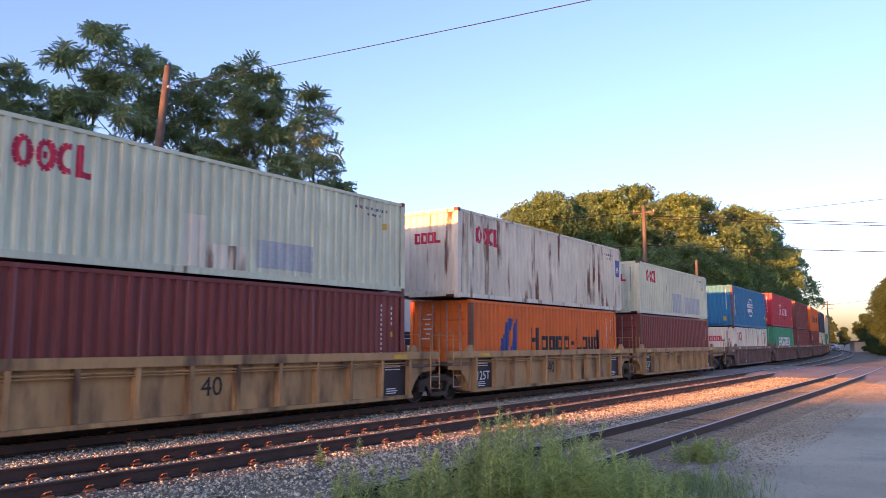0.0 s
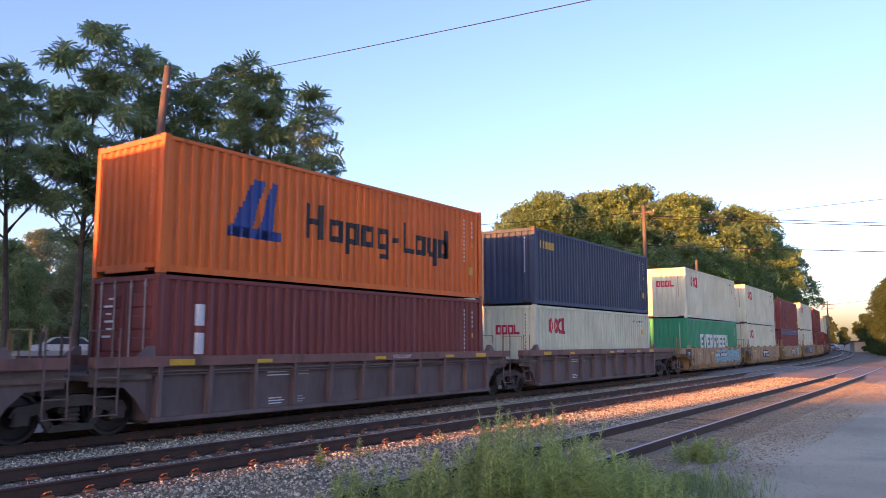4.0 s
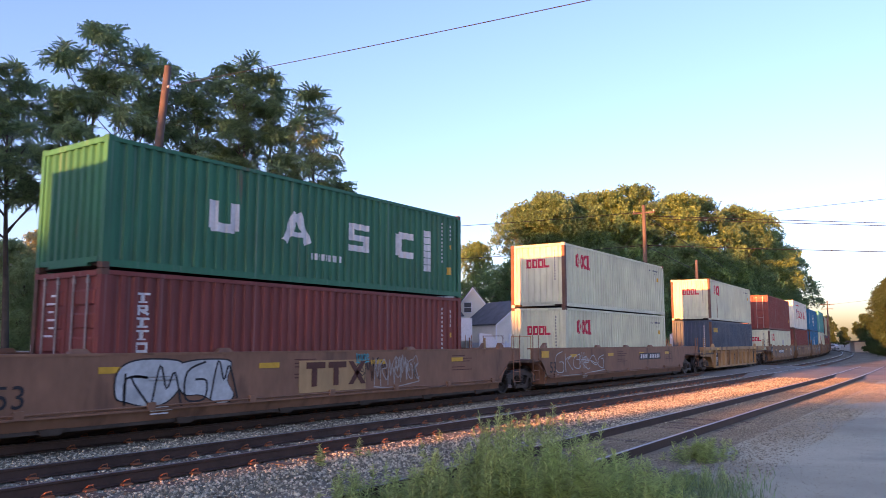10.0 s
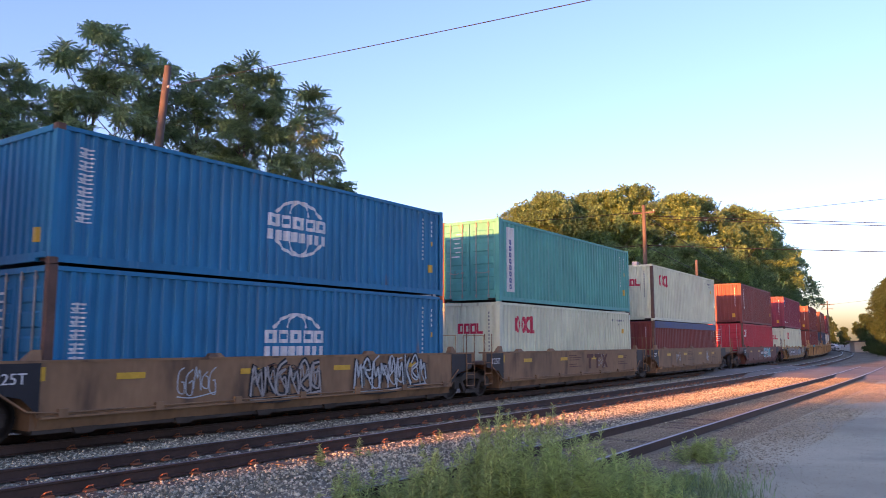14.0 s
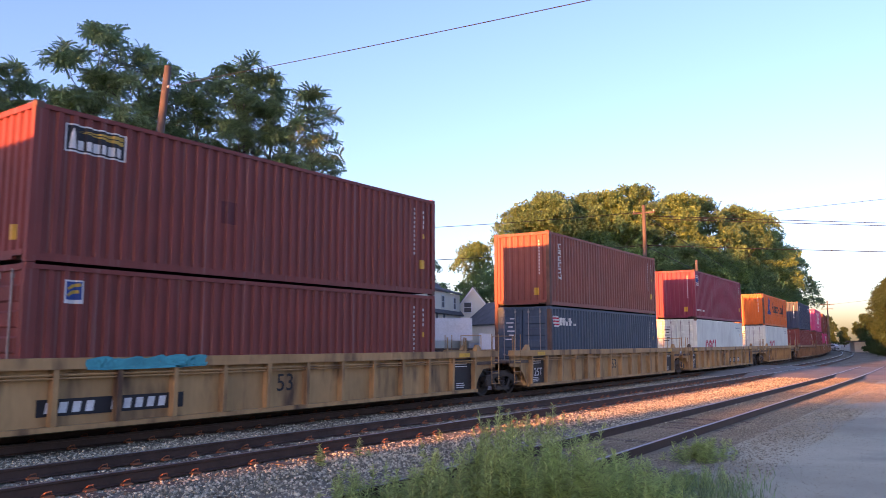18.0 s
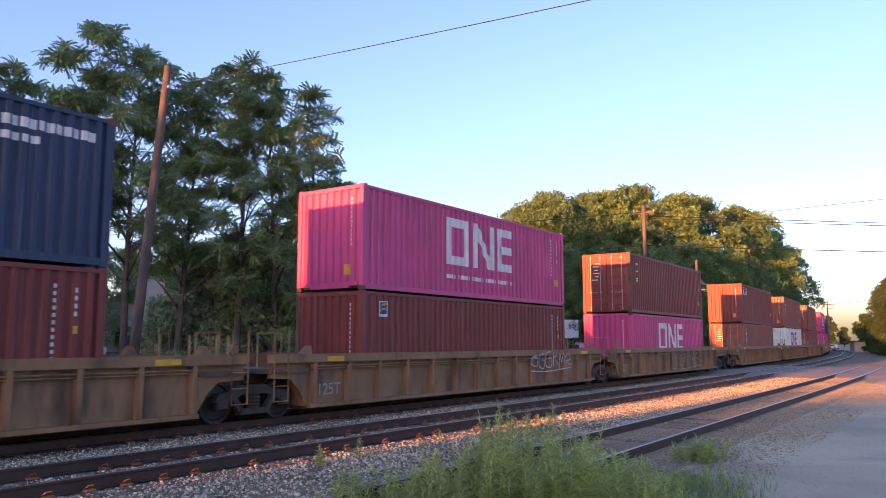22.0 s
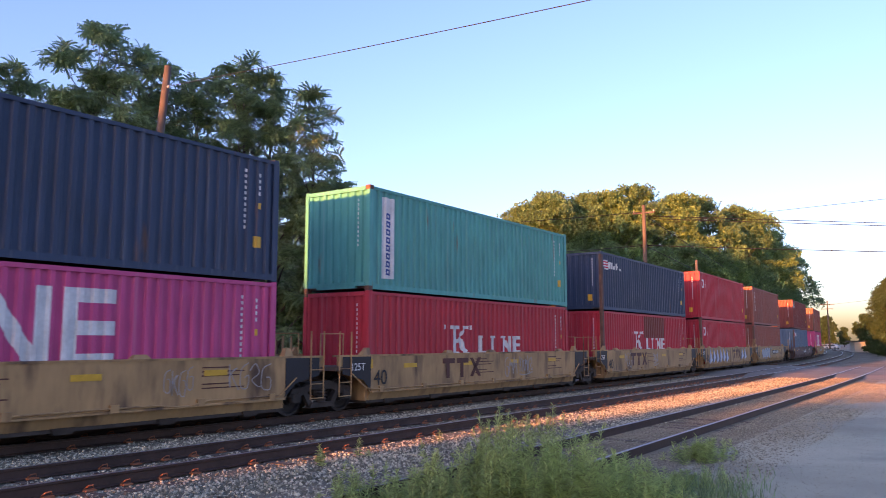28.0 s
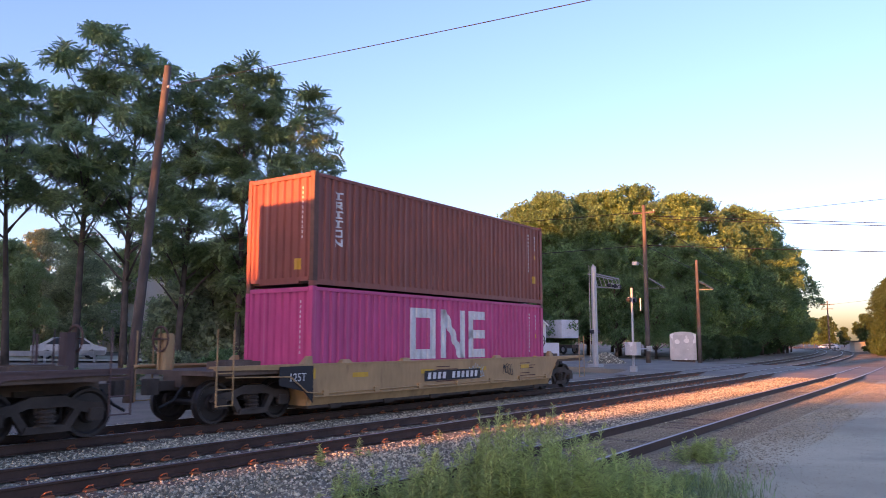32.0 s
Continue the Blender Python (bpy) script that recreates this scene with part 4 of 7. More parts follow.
def the_poles():
    ob, h = pole(15.82, 24.4, -0.25, 11.7, 0.145, "leaning bare wooden utility pole behind the tracks", (0.5, -0.71))
    part("insulator", Mesh().lathe([(-0.06, 0.03), (-0.05, 0.05), (0.05, 0.05), (0.06, 0.03)], 10), m_galv, ob, at=(0.46, -0.86, h - 0.8))
    ob, h = pole(65.7, 24.5, -0.06, 13.9, 0.17, "tall wooden utility pole with crossarm beside the crossing")
    part("crossarm", Mesh().box(-0.06, -1.0, h - 0.75, 0.06, 1.0, h - 0.62), m_pole, ob)
    for y in (-0.9, 0, 0.9):
        part("insulator", Mesh().tube([(0, y, h - 0.62), (0, y, h - 0.45)], 0.05, 8), m_galv, ob)
    lamp = part("street_light", Mesh().tube([(0, 0, h * 0.60), (-0.5, 0.4, h * 0.63), (-0.75, 0.6, h * 0.63)], 0.03, 6).box(-0.95, 0.4, h * 0.615, -0.55, 0.85, h * 0.635), m_galv, ob)
    sp = part("solar_panel", Mesh().hexa([(-0.1, -1.5, h * 0.47), (0.7, -1.5, h * 0.47), (0.7, -0.1, h * 0.535), (-0.1, -0.1, h * 0.535)], [(-0.1, -1.5, h * 0.475), (0.7, -1.5, h * 0.475), (0.7, -0.1, h * 0.54), (-0.1, -0.1, h * 0.54)]), m_solar, ob)
    part("bracket", Mesh().tube([(0.3, -1.5, h * 0.47), (0.1, 0, h * 0.47)], 0.03, 6).tube([(0.3, -0.1, h * 0.535), (0.1, 0, h * 0.53)], 0.03, 6), m_galv, sp)
    ob, h = pole(70.2, 21.4, -0.06, 9.2, 0.14, "shorter wooden pole with a solar panel")
    sp = part("solar_panel", Mesh().hexa([(-0.1, -1.3, h * 0.71), (0.7, -1.3, h * 0.71), (0.7, -0.1, h * 0.79), (-0.1, -0.1, h * 0.79)], [(-0.1, -1.3, h * 0.716), (0.7, -1.3, h * 0.716), (0.7, -0.1, h * 0.796), (-0.1, -0.1, h * 0.796)]), m_solar, ob)
    part("bracket", Mesh().tube([(0.3, -1.3, h * 0.71), (0.1, 0, h * 0.71)], 0.03, 6).tube([(0.3, -0.1, h * 0.79), (0.1, 0, h * 0.79)], 0.03, 6), m_galv, sp)
    # distant pole with two crossarms
    ob, h = pole(262, 40.5, -0.3, 14.5, 0.2, "distant wooden pole with crossarms")
    part("crossarm", Mesh().box(-0.1, -2.0, h - 1.2, 0.1, 2.0, h - 1.0).box(-0.1, -1.6, h - 2.6, 0.1, 1.6, h - 2.4), m_pole, ob)
    cable((16.28, 23.55, 10.92), (12.3, -6.05, 7.25), 0.10, 0.011)
    top = (65.7, 24.5, 13.3)
    cable((65.7, 24.5, 12.95), (125.7, -41.5, 12.9), 0.25, 0.03)
    cable((65.7, 23.6, 12.6), (125.7, -42.4, 12.5), 0.25, 0.03)
    cable((65.7, 24.5, 10.3), (125.7, -41.5, 10.1), 0.25, 0.035)
    cable((65.7, 24.5, 12.1), (74, -60, 15.2), 0.05, 0.018)
    cable(top, (40, 70, 12.0), 0.7, 0.025)
    cable((65.7, 24.5, 10.3), (40, 70, 9.0), 0.7, 0.03)
    cable((65.7, 24.5, 10.3), (262, 40.5, 13.0), 2.5, 0.03)
    cable((262, 40.5, 13.4), (65.7, 24.8, 13.3), 3.0, 0.03)
    cable((262, 39, 13.4), (120, -60, 18), 1.0, 0.03)


def flasher(parent, y, z, x=0.0):
    """A pair of crossing lamps with hoods on a crossbar."""
    bar = part("lamp_bar", Mesh().tube([(x - 0.6, y, z), (x + 0.6, y, z)], 0.03, 8), m_galv, parent)
    for s in (-0.62, 0.62):
        lp = part("signal_lamp", Mesh().lathe([(-0.16, 0.14), (-0.15, 0.15), (0.0, 0.15), (0.10, 0.08), (0.11, 0.0)], 14), m_mark_black, bar, at=pose(x + s * 0.8, y + 0.05, z - 0.15, 0, 0, 0))
        part("lens", Mesh().lathe([(-0.135, 0.12), (-0.125, 0.12)], 14), m_lens, lp)


def the_signals():
    ob = thing("cantilever_signal", pose(52.9, 23.7, -0.05), "silver crossing signal mast with a lattice arm", "signal")
    part("base", Mesh().box(-0.45, -0.45, -0.3, 0.45, 0.45, 0.25, 0.05), m_galv, ob)
    part("mast", Mesh().tube([(0, 0, 0.2), (0, 0, 7.4)], [0.22, 0.19], 12), m_galv, ob)
    part("side_ladder", Mesh().tube([(-0.34, 0.2, 0.3), (-0.34, 0.2, 7.5)], 0.025, 5).tube([(-0.34, -0.15, 0.3), (-0.34, -0.15, 7.5)], 0.025, 5), m_galv, ob)
    arm = part("arm", Mesh().tube([(0, 0, 6.9), (2.6, -0.9, 6.6)], 0.05, 6).tube([(0, 0, 5.9), (2.6, -0.9, 5.9)], 0.05, 6).tube([(0.3, 0.6, 6.9), (2.9, -0.3, 6.6)], 0.04, 6), m_galv, ob, "lattice walkway arm")
    for i in range(7):
        t = i / 6
        part("strut", Mesh().tube([(2.6 * t, -0.9 * t, 6.9 - 0.3 * t), (2.6 * min(1, t + 0.16), -0.9 * min(1, t + 0.16), 5.9)], 0.025, 5), m_galv, arm)
    for x in (1.7, 2.6):
        flasher(ob, -0.7, 6.2, x)
    flasher(ob, 0, 2.75)
    part("bell", Mesh().lathe([(-0.06, 0.06), (0, 0.16), (0.05, 0.16), (0.06, 0.02)], 14), m_galv, ob, at=(0, 0, 7.4))
    ob = thing("crossing_gate", pose(48.8, 19.2, -0.05), "white crossing gate mast with its machine box", "signal")
    part("base", Mesh().box(-0.2, -0.2, -0.3, 0.2, 0.2, 0.3, 0.04), m_galv, ob)
    part("mast", Mesh().tube([(0, 0, 0.3), (0, 0, 5.4)], 0.08, 10), m_galv, ob)
    part("gate_machine", Mesh().box(-0.40, -0.42, 1.0, 0.32, 0.42, 1.85, 0.06), m_cabinet, ob)
    part("counterweight", Mesh().tube([(0.3, -0.2, 1.4), (1.35, -0.6, 1.42)], 0.05, 6).box(1.2, -0.75, 1.25, 1.5, -0.45, 1.6), m_galv, ob)
    flasher(ob, 0, 4.75)
    part("crossbuck", Mesh().tube([(0.1, -0.55, 3.9), (0.1, -0.55, 4.7)], 0.04, 6), m_trim, ob)
    ob = thing("signal_cabinet", pose(77.3, 25.2, -0.05, 0, 0, 18), "silver metal equipment cabinet with arched top and door", "cabinet")
    part("body", Mesh().bar([(-1.25, 0.12), (1.25, 0.12), (1.25, 2.62), (0.8, 2.82), (0, 2.90), (-0.8, 2.82), (-1.25, 2.62)], -0.75, 0.75), m_cabinet, ob)
    part("skirt", Mesh().box(-0.65, -1.1, -0.3, 0.65, 1.1, 0.12), m_underframe, ob)
    dr = part("door", Mesh().box(-0.79, -0.95, 0.25, -0.752, 0.95, 2.55), m_cabinet, ob)
    part("handle", Mesh().box(-0.03, -0.03, -0.12, 0.0, 0.03, 0.12), m_galv, dr, at=(-0.795, 0.75, 1.4))
    for y, z in ((-0.35, 2.0), (0.55, 1.9)):
        part("faded_patch", Mesh().lathe([(-0.004, 0.24), (0.0, 0.24)], 14), m_trim, dr, at=pose(-0.795, y, z, 0, 0, 90))


def window(parent, m, w, h):
    fr = part("window", Mesh().box(-w / 2 - 0.09, -0.03, -0.09, w / 2 + 0.09, 0.02, 0).box(-w / 2 - 0.09, -0.03, h, w / 2 + 0.09, 0.02, h + 0.11).box(-w / 2 - 0.09, -0.03, 0, -w / 2, 0.02, h).box(w / 2, -0.03, 0, w / 2 + 0.09, 0.02, h).box(-w / 2, -0.025, h / 2 - 0.03, w / 2, 0.01, h / 2 + 0.03), m_trim, parent, "white framed window", at=m)
    part("pane", Mesh().box(-w / 2, -0.01, 0, w / 2, 0.005, h), m_glass, fr)


def gable_house(x, y, z, turn, w, d, eave, ridge, windows, label, garage=False):
    """A clapboard house; its gable end faces -y of its own space, w wide and d deep."""
    ob = thing("house", pose(x, y, z, 0, 0, turn), label, "house", "houses beyond the tracks")
    part("wall", Mesh().side([(-w / 2, -0.4), (w / 2, -0.4), (w / 2, eave), (0, ridge), (-w / 2, eave)], 0, d), m_siding, ob)
    n = int(eave / 0.30)
    for i in range(n):
        part("clapboard", kept(("clapboard", w), lambda: Mesh().hexa([(-w / 2 - 0.015, -0.035, 0), (w / 2 + 0.015, -0.035, 0), (w / 2 + 0.015, 0.01, 0), (-w / 2 - 0.015, 0.01, 0)], [(-w / 2 - 0.015, -0.006, 0.29), (w / 2 + 0.015, -0.006, 0.29), (w / 2 + 0.015, 0.01, 0.29), (-w / 2 - 0.015, 0.01, 0.29)])), m_siding, ob, at=(0, 0, 0.30 * i))
    sl = math.hypot(w / 2, ridge - eave)
    for s in (-1, 1):
        nx, nz = s * (ridge - eave) / sl * 0.16, (w / 2) / sl * 0.16
        ex, ez = s * (w / 2) * 1.07, eave - (ridge - eave) * 0.07
        part("roof", Mesh().hexa([(0, -0.35, ridge), (ex, -0.35, ez), (ex, d + 0.35, ez), (0, d + 0.35, ridge)], [(0, -0.35, ridge + 0.17), (ex + nx, -0.35, ez + nz), (ex + nx, d + 0.35, ez + nz), (0, d + 0.35, ridge + 0.17)]), m_roof, ob)
        part("rake_board", Mesh().hexa([(0, -0.37, ridge - 0.16), (ex, -0.37, ez - 0.16), (ex, -0.33, ez - 0.16), (0, -0.33, ridge - 0.16)], [(0, -0.37, ridge + 0.06), (ex, -0.37, ez + 0.06), (ex, -0.33, ez + 0.06), (0, -0.33, ridge + 0.06)]), m_trim, ob)
        part("corner_board", Mesh().box(s * w / 2 - 0.09, -0.05, -0.3, s * w / 2 + 0.05, 0.03, eave), m_trim, ob)
    for face, u, h0, ww, hh in windows:
        m = pose(u, -0.05, h0) if face == "front" else pose(w / 2 + 0.05, u, h0, 0, 0, 90)
        window(ob, m, ww, hh)
    if garage:
        dr = part("garage_door", Mesh().box(-1.5, -0.08, 0, 1.5, -0.04, 2.3), m_trim, ob)
        for i in range(4):
            part("door_panel", Mesh().box(-1.45, -0.11, 0.05 + 0.56 * i, 1.45, -0.085, 0.54 + 0.56 * i), m_trim, dr)
    return ob


def the_houses():
    ob = gable_house(58.8, 47.0, 0.3, -72, 5.6, 13, 4.6, 8.0, [("front", -0.3, 5.2, 0.9, 1.3), ("front", 0.9, 1.2, 1.3, 1.3), ("side", 1.5, 3.1, 0.8, 1.4), ("side", 4.0, 3.1, 0.8, 1.4), ("side", 6.5, 3.1, 0.8, 1.4), ("side", 2.4, 0.5, 0.9, 1.5)], "two-storey pale clapboard house with grey roof and brick chimney")
    part("chimney", Mesh().box(-0.35, 3.2, 7.0, 0.35, 4.1, 9.2), m_brick, ob)
    part("dormer_wall", Mesh().box(0.4, 0.6, 4.4, 2.78, 12.6, 6.7), m_siding, ob)
    part("dormer_roof", Mesh().hexa([(0.1, 0.3, 7.6), (3.0, 0.3, 6.7), (3.0, 12.9, 6.7), (0.1, 12.9, 7.6)], [(0.1, 0.3, 7.8), (3.0, 0.3, 6.88), (3.0, 12.9, 6.88), (0.1, 12.9, 7.8)]), m_roof, ob)
    for u in (2.4, 6.2, 10.4):
        window(ob, pose(2.83, u, 5.1, 0, 0, 90), 0.8, 1.15)
    gable_house(74.3, 48.2, 0.6, -60, 4.8, 9, 4.3, 7.4, [("front", -0.6, 4.6, 0.8, 1.1), ("front", 1.4, 1.0, 0.9, 1.2)], "small white clapboard house with a steep gable")
    gable_house(69.8, 39.4, 0.3, -30, 5.8, 7, 3.4, 5.7, [], "low white garage with a panelled door", True)
    gable_house(39.1, 58.0, 0.5, -50, 7, 9, 4.2, 7.4, [("front", -2, 1.2, 1.2, 1.4), ("front", 2, 1.2, 1.2, 1.4)], "pale house half hidden behind trees")
    ob = thing("fence", pose(63.5, 36.5, 0.0, 0, 0, -38), "white vinyl panel fence in a garden", "fence")
    for i in range(5):
        part("panel", Mesh().box(0.12, -0.03, 0.15, 1.72, 0.03, 1.75), m_vinyl, ob, at=(-4.6 + 1.84 * i, 0, 0))
        part("post", Mesh().box(-0.07, -0.07, -0.4, 0.07, 0.07, 1.9), m_vinyl, ob, at=(-4.6 + 1.84 * i, 0, 0))
    ob = thing("guard_rail", pose(20, 50, 0.62, 0, 0, -25), "grey steel guard rail along a street", "guard rail")
    part("beam", Mesh().bar([(0, 0.35), (0.06, 0.42), (0, 0.5), (0.06, 0.58), (0, 0.66), (-0.03, 0.66), (-0.03, 0.35)], -9, 9), m_galv, ob)
    for i in range(7):
        part("post", Mesh().box(-0.07, -0.1, -0.4, 0.07, 0.0, 0.7), m_galv, ob, at=(-8.4 + 2.8 * i, 0, 0))


def vehicle(x, y, z, turn, body, label, kind="car", name="car"):
    ob = thing(name, pose(x, y, z, 0, 0, turn), label, "vehicle", "parked vehicles")
    if kind == "car":
        part("body", Mesh().side([(-2.2, 0.35), (2.2, 0.35), (2.25, 0.75), (1.5, 0.95), (0.8, 1.42), (-0.9, 1.45), (-1.7, 1.0), (-2.25, 0.9)], -0.88, 0.88), body, ob)
        part("side_windows", Mesh().side([(-1.45, 0.98), (1.25, 0.98), (0.72, 1.36), (-0.85, 1.38)], -0.892, 0.892), m_glass, ob)
        wb, r = 1.35, 0.32
    else:
        part("cargo_box", Mesh().box(-2.6, -1.2, 1.7, 1.0, 1.2, 3.7, 0.05), m_carpaint, ob, "white cargo box")
        part("cab", Mesh().side([(1.65, 0.5), (3.7, 0.5), (3.75, 1.3), (3.3, 1.5), (2.7, 2.3), (1.65, 2.35)], -1.0, 1.0), m_carpaint, ob)
        part("chassis", Mesh().box(-3.4, -0.5, 0.6, 3.4, 0.5, 1.0), m_underframe, ob)
        wb, r = 2.4, 0.46
    for sx in (-wb, wb):
        for sy in (-0.8, 0.8):
            wh = part("wheel", kept(("car_wheel", r), lambda: Mesh().lathe([(-0.11, r * 0.6), (-0.11, r * 0.95), (-0.07, r), (0.07, r), (0.11, r * 0.95), (0.11, r * 0.6)], 18)), m_rubber, ob, at=(sx, sy, r))
            part("rim", kept(("rim", r), lambda: Mesh().lathe([(-0.115, r * 0.1), (-0.115, r * 0.58), (0.115, r * 0.58), (0.115, r * 0.1)], 14)), m_galv, wh)
    return ob


def the_vehicles():
    vehicle(78.6, 40.0, 0.55, 66, m_carpaint, "white box truck parked beyond the crossing", "truck", "box_truck")
    vehicle(59.0, 39.6, 0.25, -55, m_carpaint, "white box truck parked before a house", "truck", "box_truck")
    vehicle(68.4, 38.0, 0.2, -20, m_galv, "dark grey car parked before a garage")
    vehicle(17, 53.8, 0.80, -25, m_carpaint, "white car parked behind the trees")
    vehicle(11, 56.5, 0.88, -25, m_galv, "silver car parked behind the trees")
    vehicle(28, 50.2, 0.68, -25, m_carpaint, "white car parked on a street behind trees")
    vehicle(284, 45.0, -0.3, 70, m_carpaint, "distant white pickup near the bend")
    vehicle(278, 42.2, -0.3, 70, m_galv, "distant pale car near the bend")
    ob = thing("shed", pose(181, 21.6, -0.3, 0, 0, 20), "small grey shed with a flat roof beside the bend", "shed")
    part("wall", Mesh().box(-2.0, -2.2, 0, 2.0, 2.2, 2.2), m_siding, ob)
    part("roof", Mesh().box(-2.5, -3.2, 2.2, 2.4, 2.9, 2.45), m_roof, ob)
    ob = thing("gravel_heap", pose(62, 26.8, -0.1), "small heap of pale gravel", "gravel heap")
    rng = np.random.default_rng(3)
    part("heap", Mesh().hexa([(1.9 * math.cos(a * 0.6283), 1.9 * math.sin(a * 0.6283), 0) for a in range(10)], [(0.25 * math.cos(a * 0.6283), 0.25 * math.sin(a * 0.6283), 1.0) for a in range(10)]), m_bed, ob)
    q = rng.uniform(0, 6.283, 500)
    t = rng.random(500)
    part("stones", stones_mesh("stones", np.stack([np.cos(q) * (1.9 - 1.65 * t), np.sin(q) * (1.9 - 1.65 * t), t], -1), rng.uniform(0.05, 0.11, 500), rng), m_stone, ob)


the_poles()
the_signals()
the_houses()
the_vehicles()

# ---- containers ----
CW, POST = 2.438, 0.16


def fold(u, start, pitch, depth):
    """Depth of a corrugated sheet at u."""
    t = ((u - start) / pitch) % 1.0
    return depth * (0 if t < 0.35 else (t - 0.35) / 0.13 if t < 0.48 else 1 if t < 0.87 else (1 - t) / 0.13)


def folds(u0, u1, start, pitch):
    cuts = {u0, u1}
    k = math.floor((u0 - start) / pitch)
    while start + k * pitch < u1:
        for t in (0, 0.35, 0.48, 0.87):
            u = start + (k + t) * pitch
            if u0 < u < u1:
                cuts.add(u)
        k += 1
    return sorted(cuts)


SIDE_FOLD, END_FOLD, REEF_FOLD = (POST, 0.278, 0.054), (0.14, 0.27, 0.054), (POST, 0.61, 0.006)


def sheet(u0, u1, w0, w1, fo, place):
    """A corrugated sheet; place maps (along, up, depth) into the box's space."""
    g = Mesh()
    cuts = folds(u0, u1, fo[0], fo[1])
    for u in cuts:
        d = fold(u + 1e-6 if u < u1 - 1e-6 else u - 1e-6, *fo)
        g.v += [place(u, w0, d), place(u, w1, d)]
    g.f = [(2 * i, 2 * i + 2, 2 * i + 3, 2 * i + 1) for i in range(len(cuts) - 1)]
    return g


def clipped(pts, limit, sign):
    """The part of a flat outline on one side of a line of equal u."""
    out = []
    for i, p in enumerate(pts):
        q = pts[(i + 1) % len(pts)]
        dp, dq = sign * (p[0] - limit), sign * (q[0] - limit)
        if dp >= 0:
            out.append(p)
        if dp * dq < 0:
            f = dp / (dp - dq)
            out.append((p[0] + (q[0] - p[0]) * f, p[1] + (q[1] - p[1]) * f))
    return out


def marks_on(shapes, fo, place, lift=0.005):
    """Painted areas that follow the folds of the sheet beneath them: rectangles (u0, u1, w0, w1) or outlines of (u, w)."""
    g = Mesh()
    for sh in shapes:
        if not isinstance(sh[0], tuple):
            sh = [(sh[0], sh[2]), (sh[1], sh[2]), (sh[1], sh[3]), (sh[0], sh[3])]
        cuts = folds(min(p[0] for p in sh), max(p[0] for p in sh), fo[0], fo[1])
        for a, b in zip(cuts, cuts[1:]):
            da, db = fold(a + 1e-6, *fo) - lift, fold(b - 1e-6, *fo) - lift
            bit = clipped(clipped(list(sh), a, 1), b, -1)
            if len(bit) > 2 and b - a > 1e-5:
                g.poly([place(u, w, da + (db - da) * (u - a) / (b - a)) for u, w in bit])
    return g


def stroke(pts, t):
    """Bars of width t along a line of (u, w)."""
    out = []
    for (ua, wa), (ub, wb) in zip(pts, pts[1:]):
        d = math.hypot(ub - ua, wb - wa)
        nu, nw = -(wb - wa) / d * t / 2, (ub - ua) / d * t / 2
        out.append([(ua - nu, wa - nw), (ub - nu, wb - nw), (ub + nu, wb + nw), (ua + nu, wa + nw)])
    return out


def ring(u0, u1, w0, w1, t):
    return [(u0, u0 + t, w0, w1), (u1 - t, u1, w0, w1), (u0 + t, u1 - t, w0, w0 + t), (u0 + t, u1 - t, w1 - t, w1)]


def row_of(n, u0, u1, w0, w1, fill=0.78):
    p = (u1 - u0) / n
    return [(u0 + i * p, u0 + (i + fill) * p, w0, w1) for i in range(n)]


def column_of(n, u0, u1, w0, w1, fill=0.75):
    p = (w1 - w0) / n
    return [(u0, u1, w0 + i * p, w0 + (i + fill) * p) for i in range(n)]


def hollow_row(n, u0, u1, w0, w1, t, fill=0.84):
    p = (u1 - u0) / n
    return [r for i in range(n) for r in ring(u0 + i * p, u0 + (i + fill) * p, w0, w1, t)]


def globe(uc, wc, r, rw):
    """Arcs of a globe above and below two rows of blocks."""
    out = []
    arc = lambda k, lo, hi: [(uc + k * r * 0.86 * math.cos(radians(a)), wc + rw * math.sin(radians(a))) for a in range(lo, hi + 1, 12)]
    for k in (1.0, 0.45):
        out += stroke(arc(k, 30, 150), 0.07) + stroke(arc(k, 210, 330), 0.07)
    out += hollow_row(5, uc - r, uc + r, wc - 0.02, wc + 0.28, 0.085)
    out += row_of(8, uc - r, uc + r, wc - 0.34, wc - 0.10, 0.7)
    return out


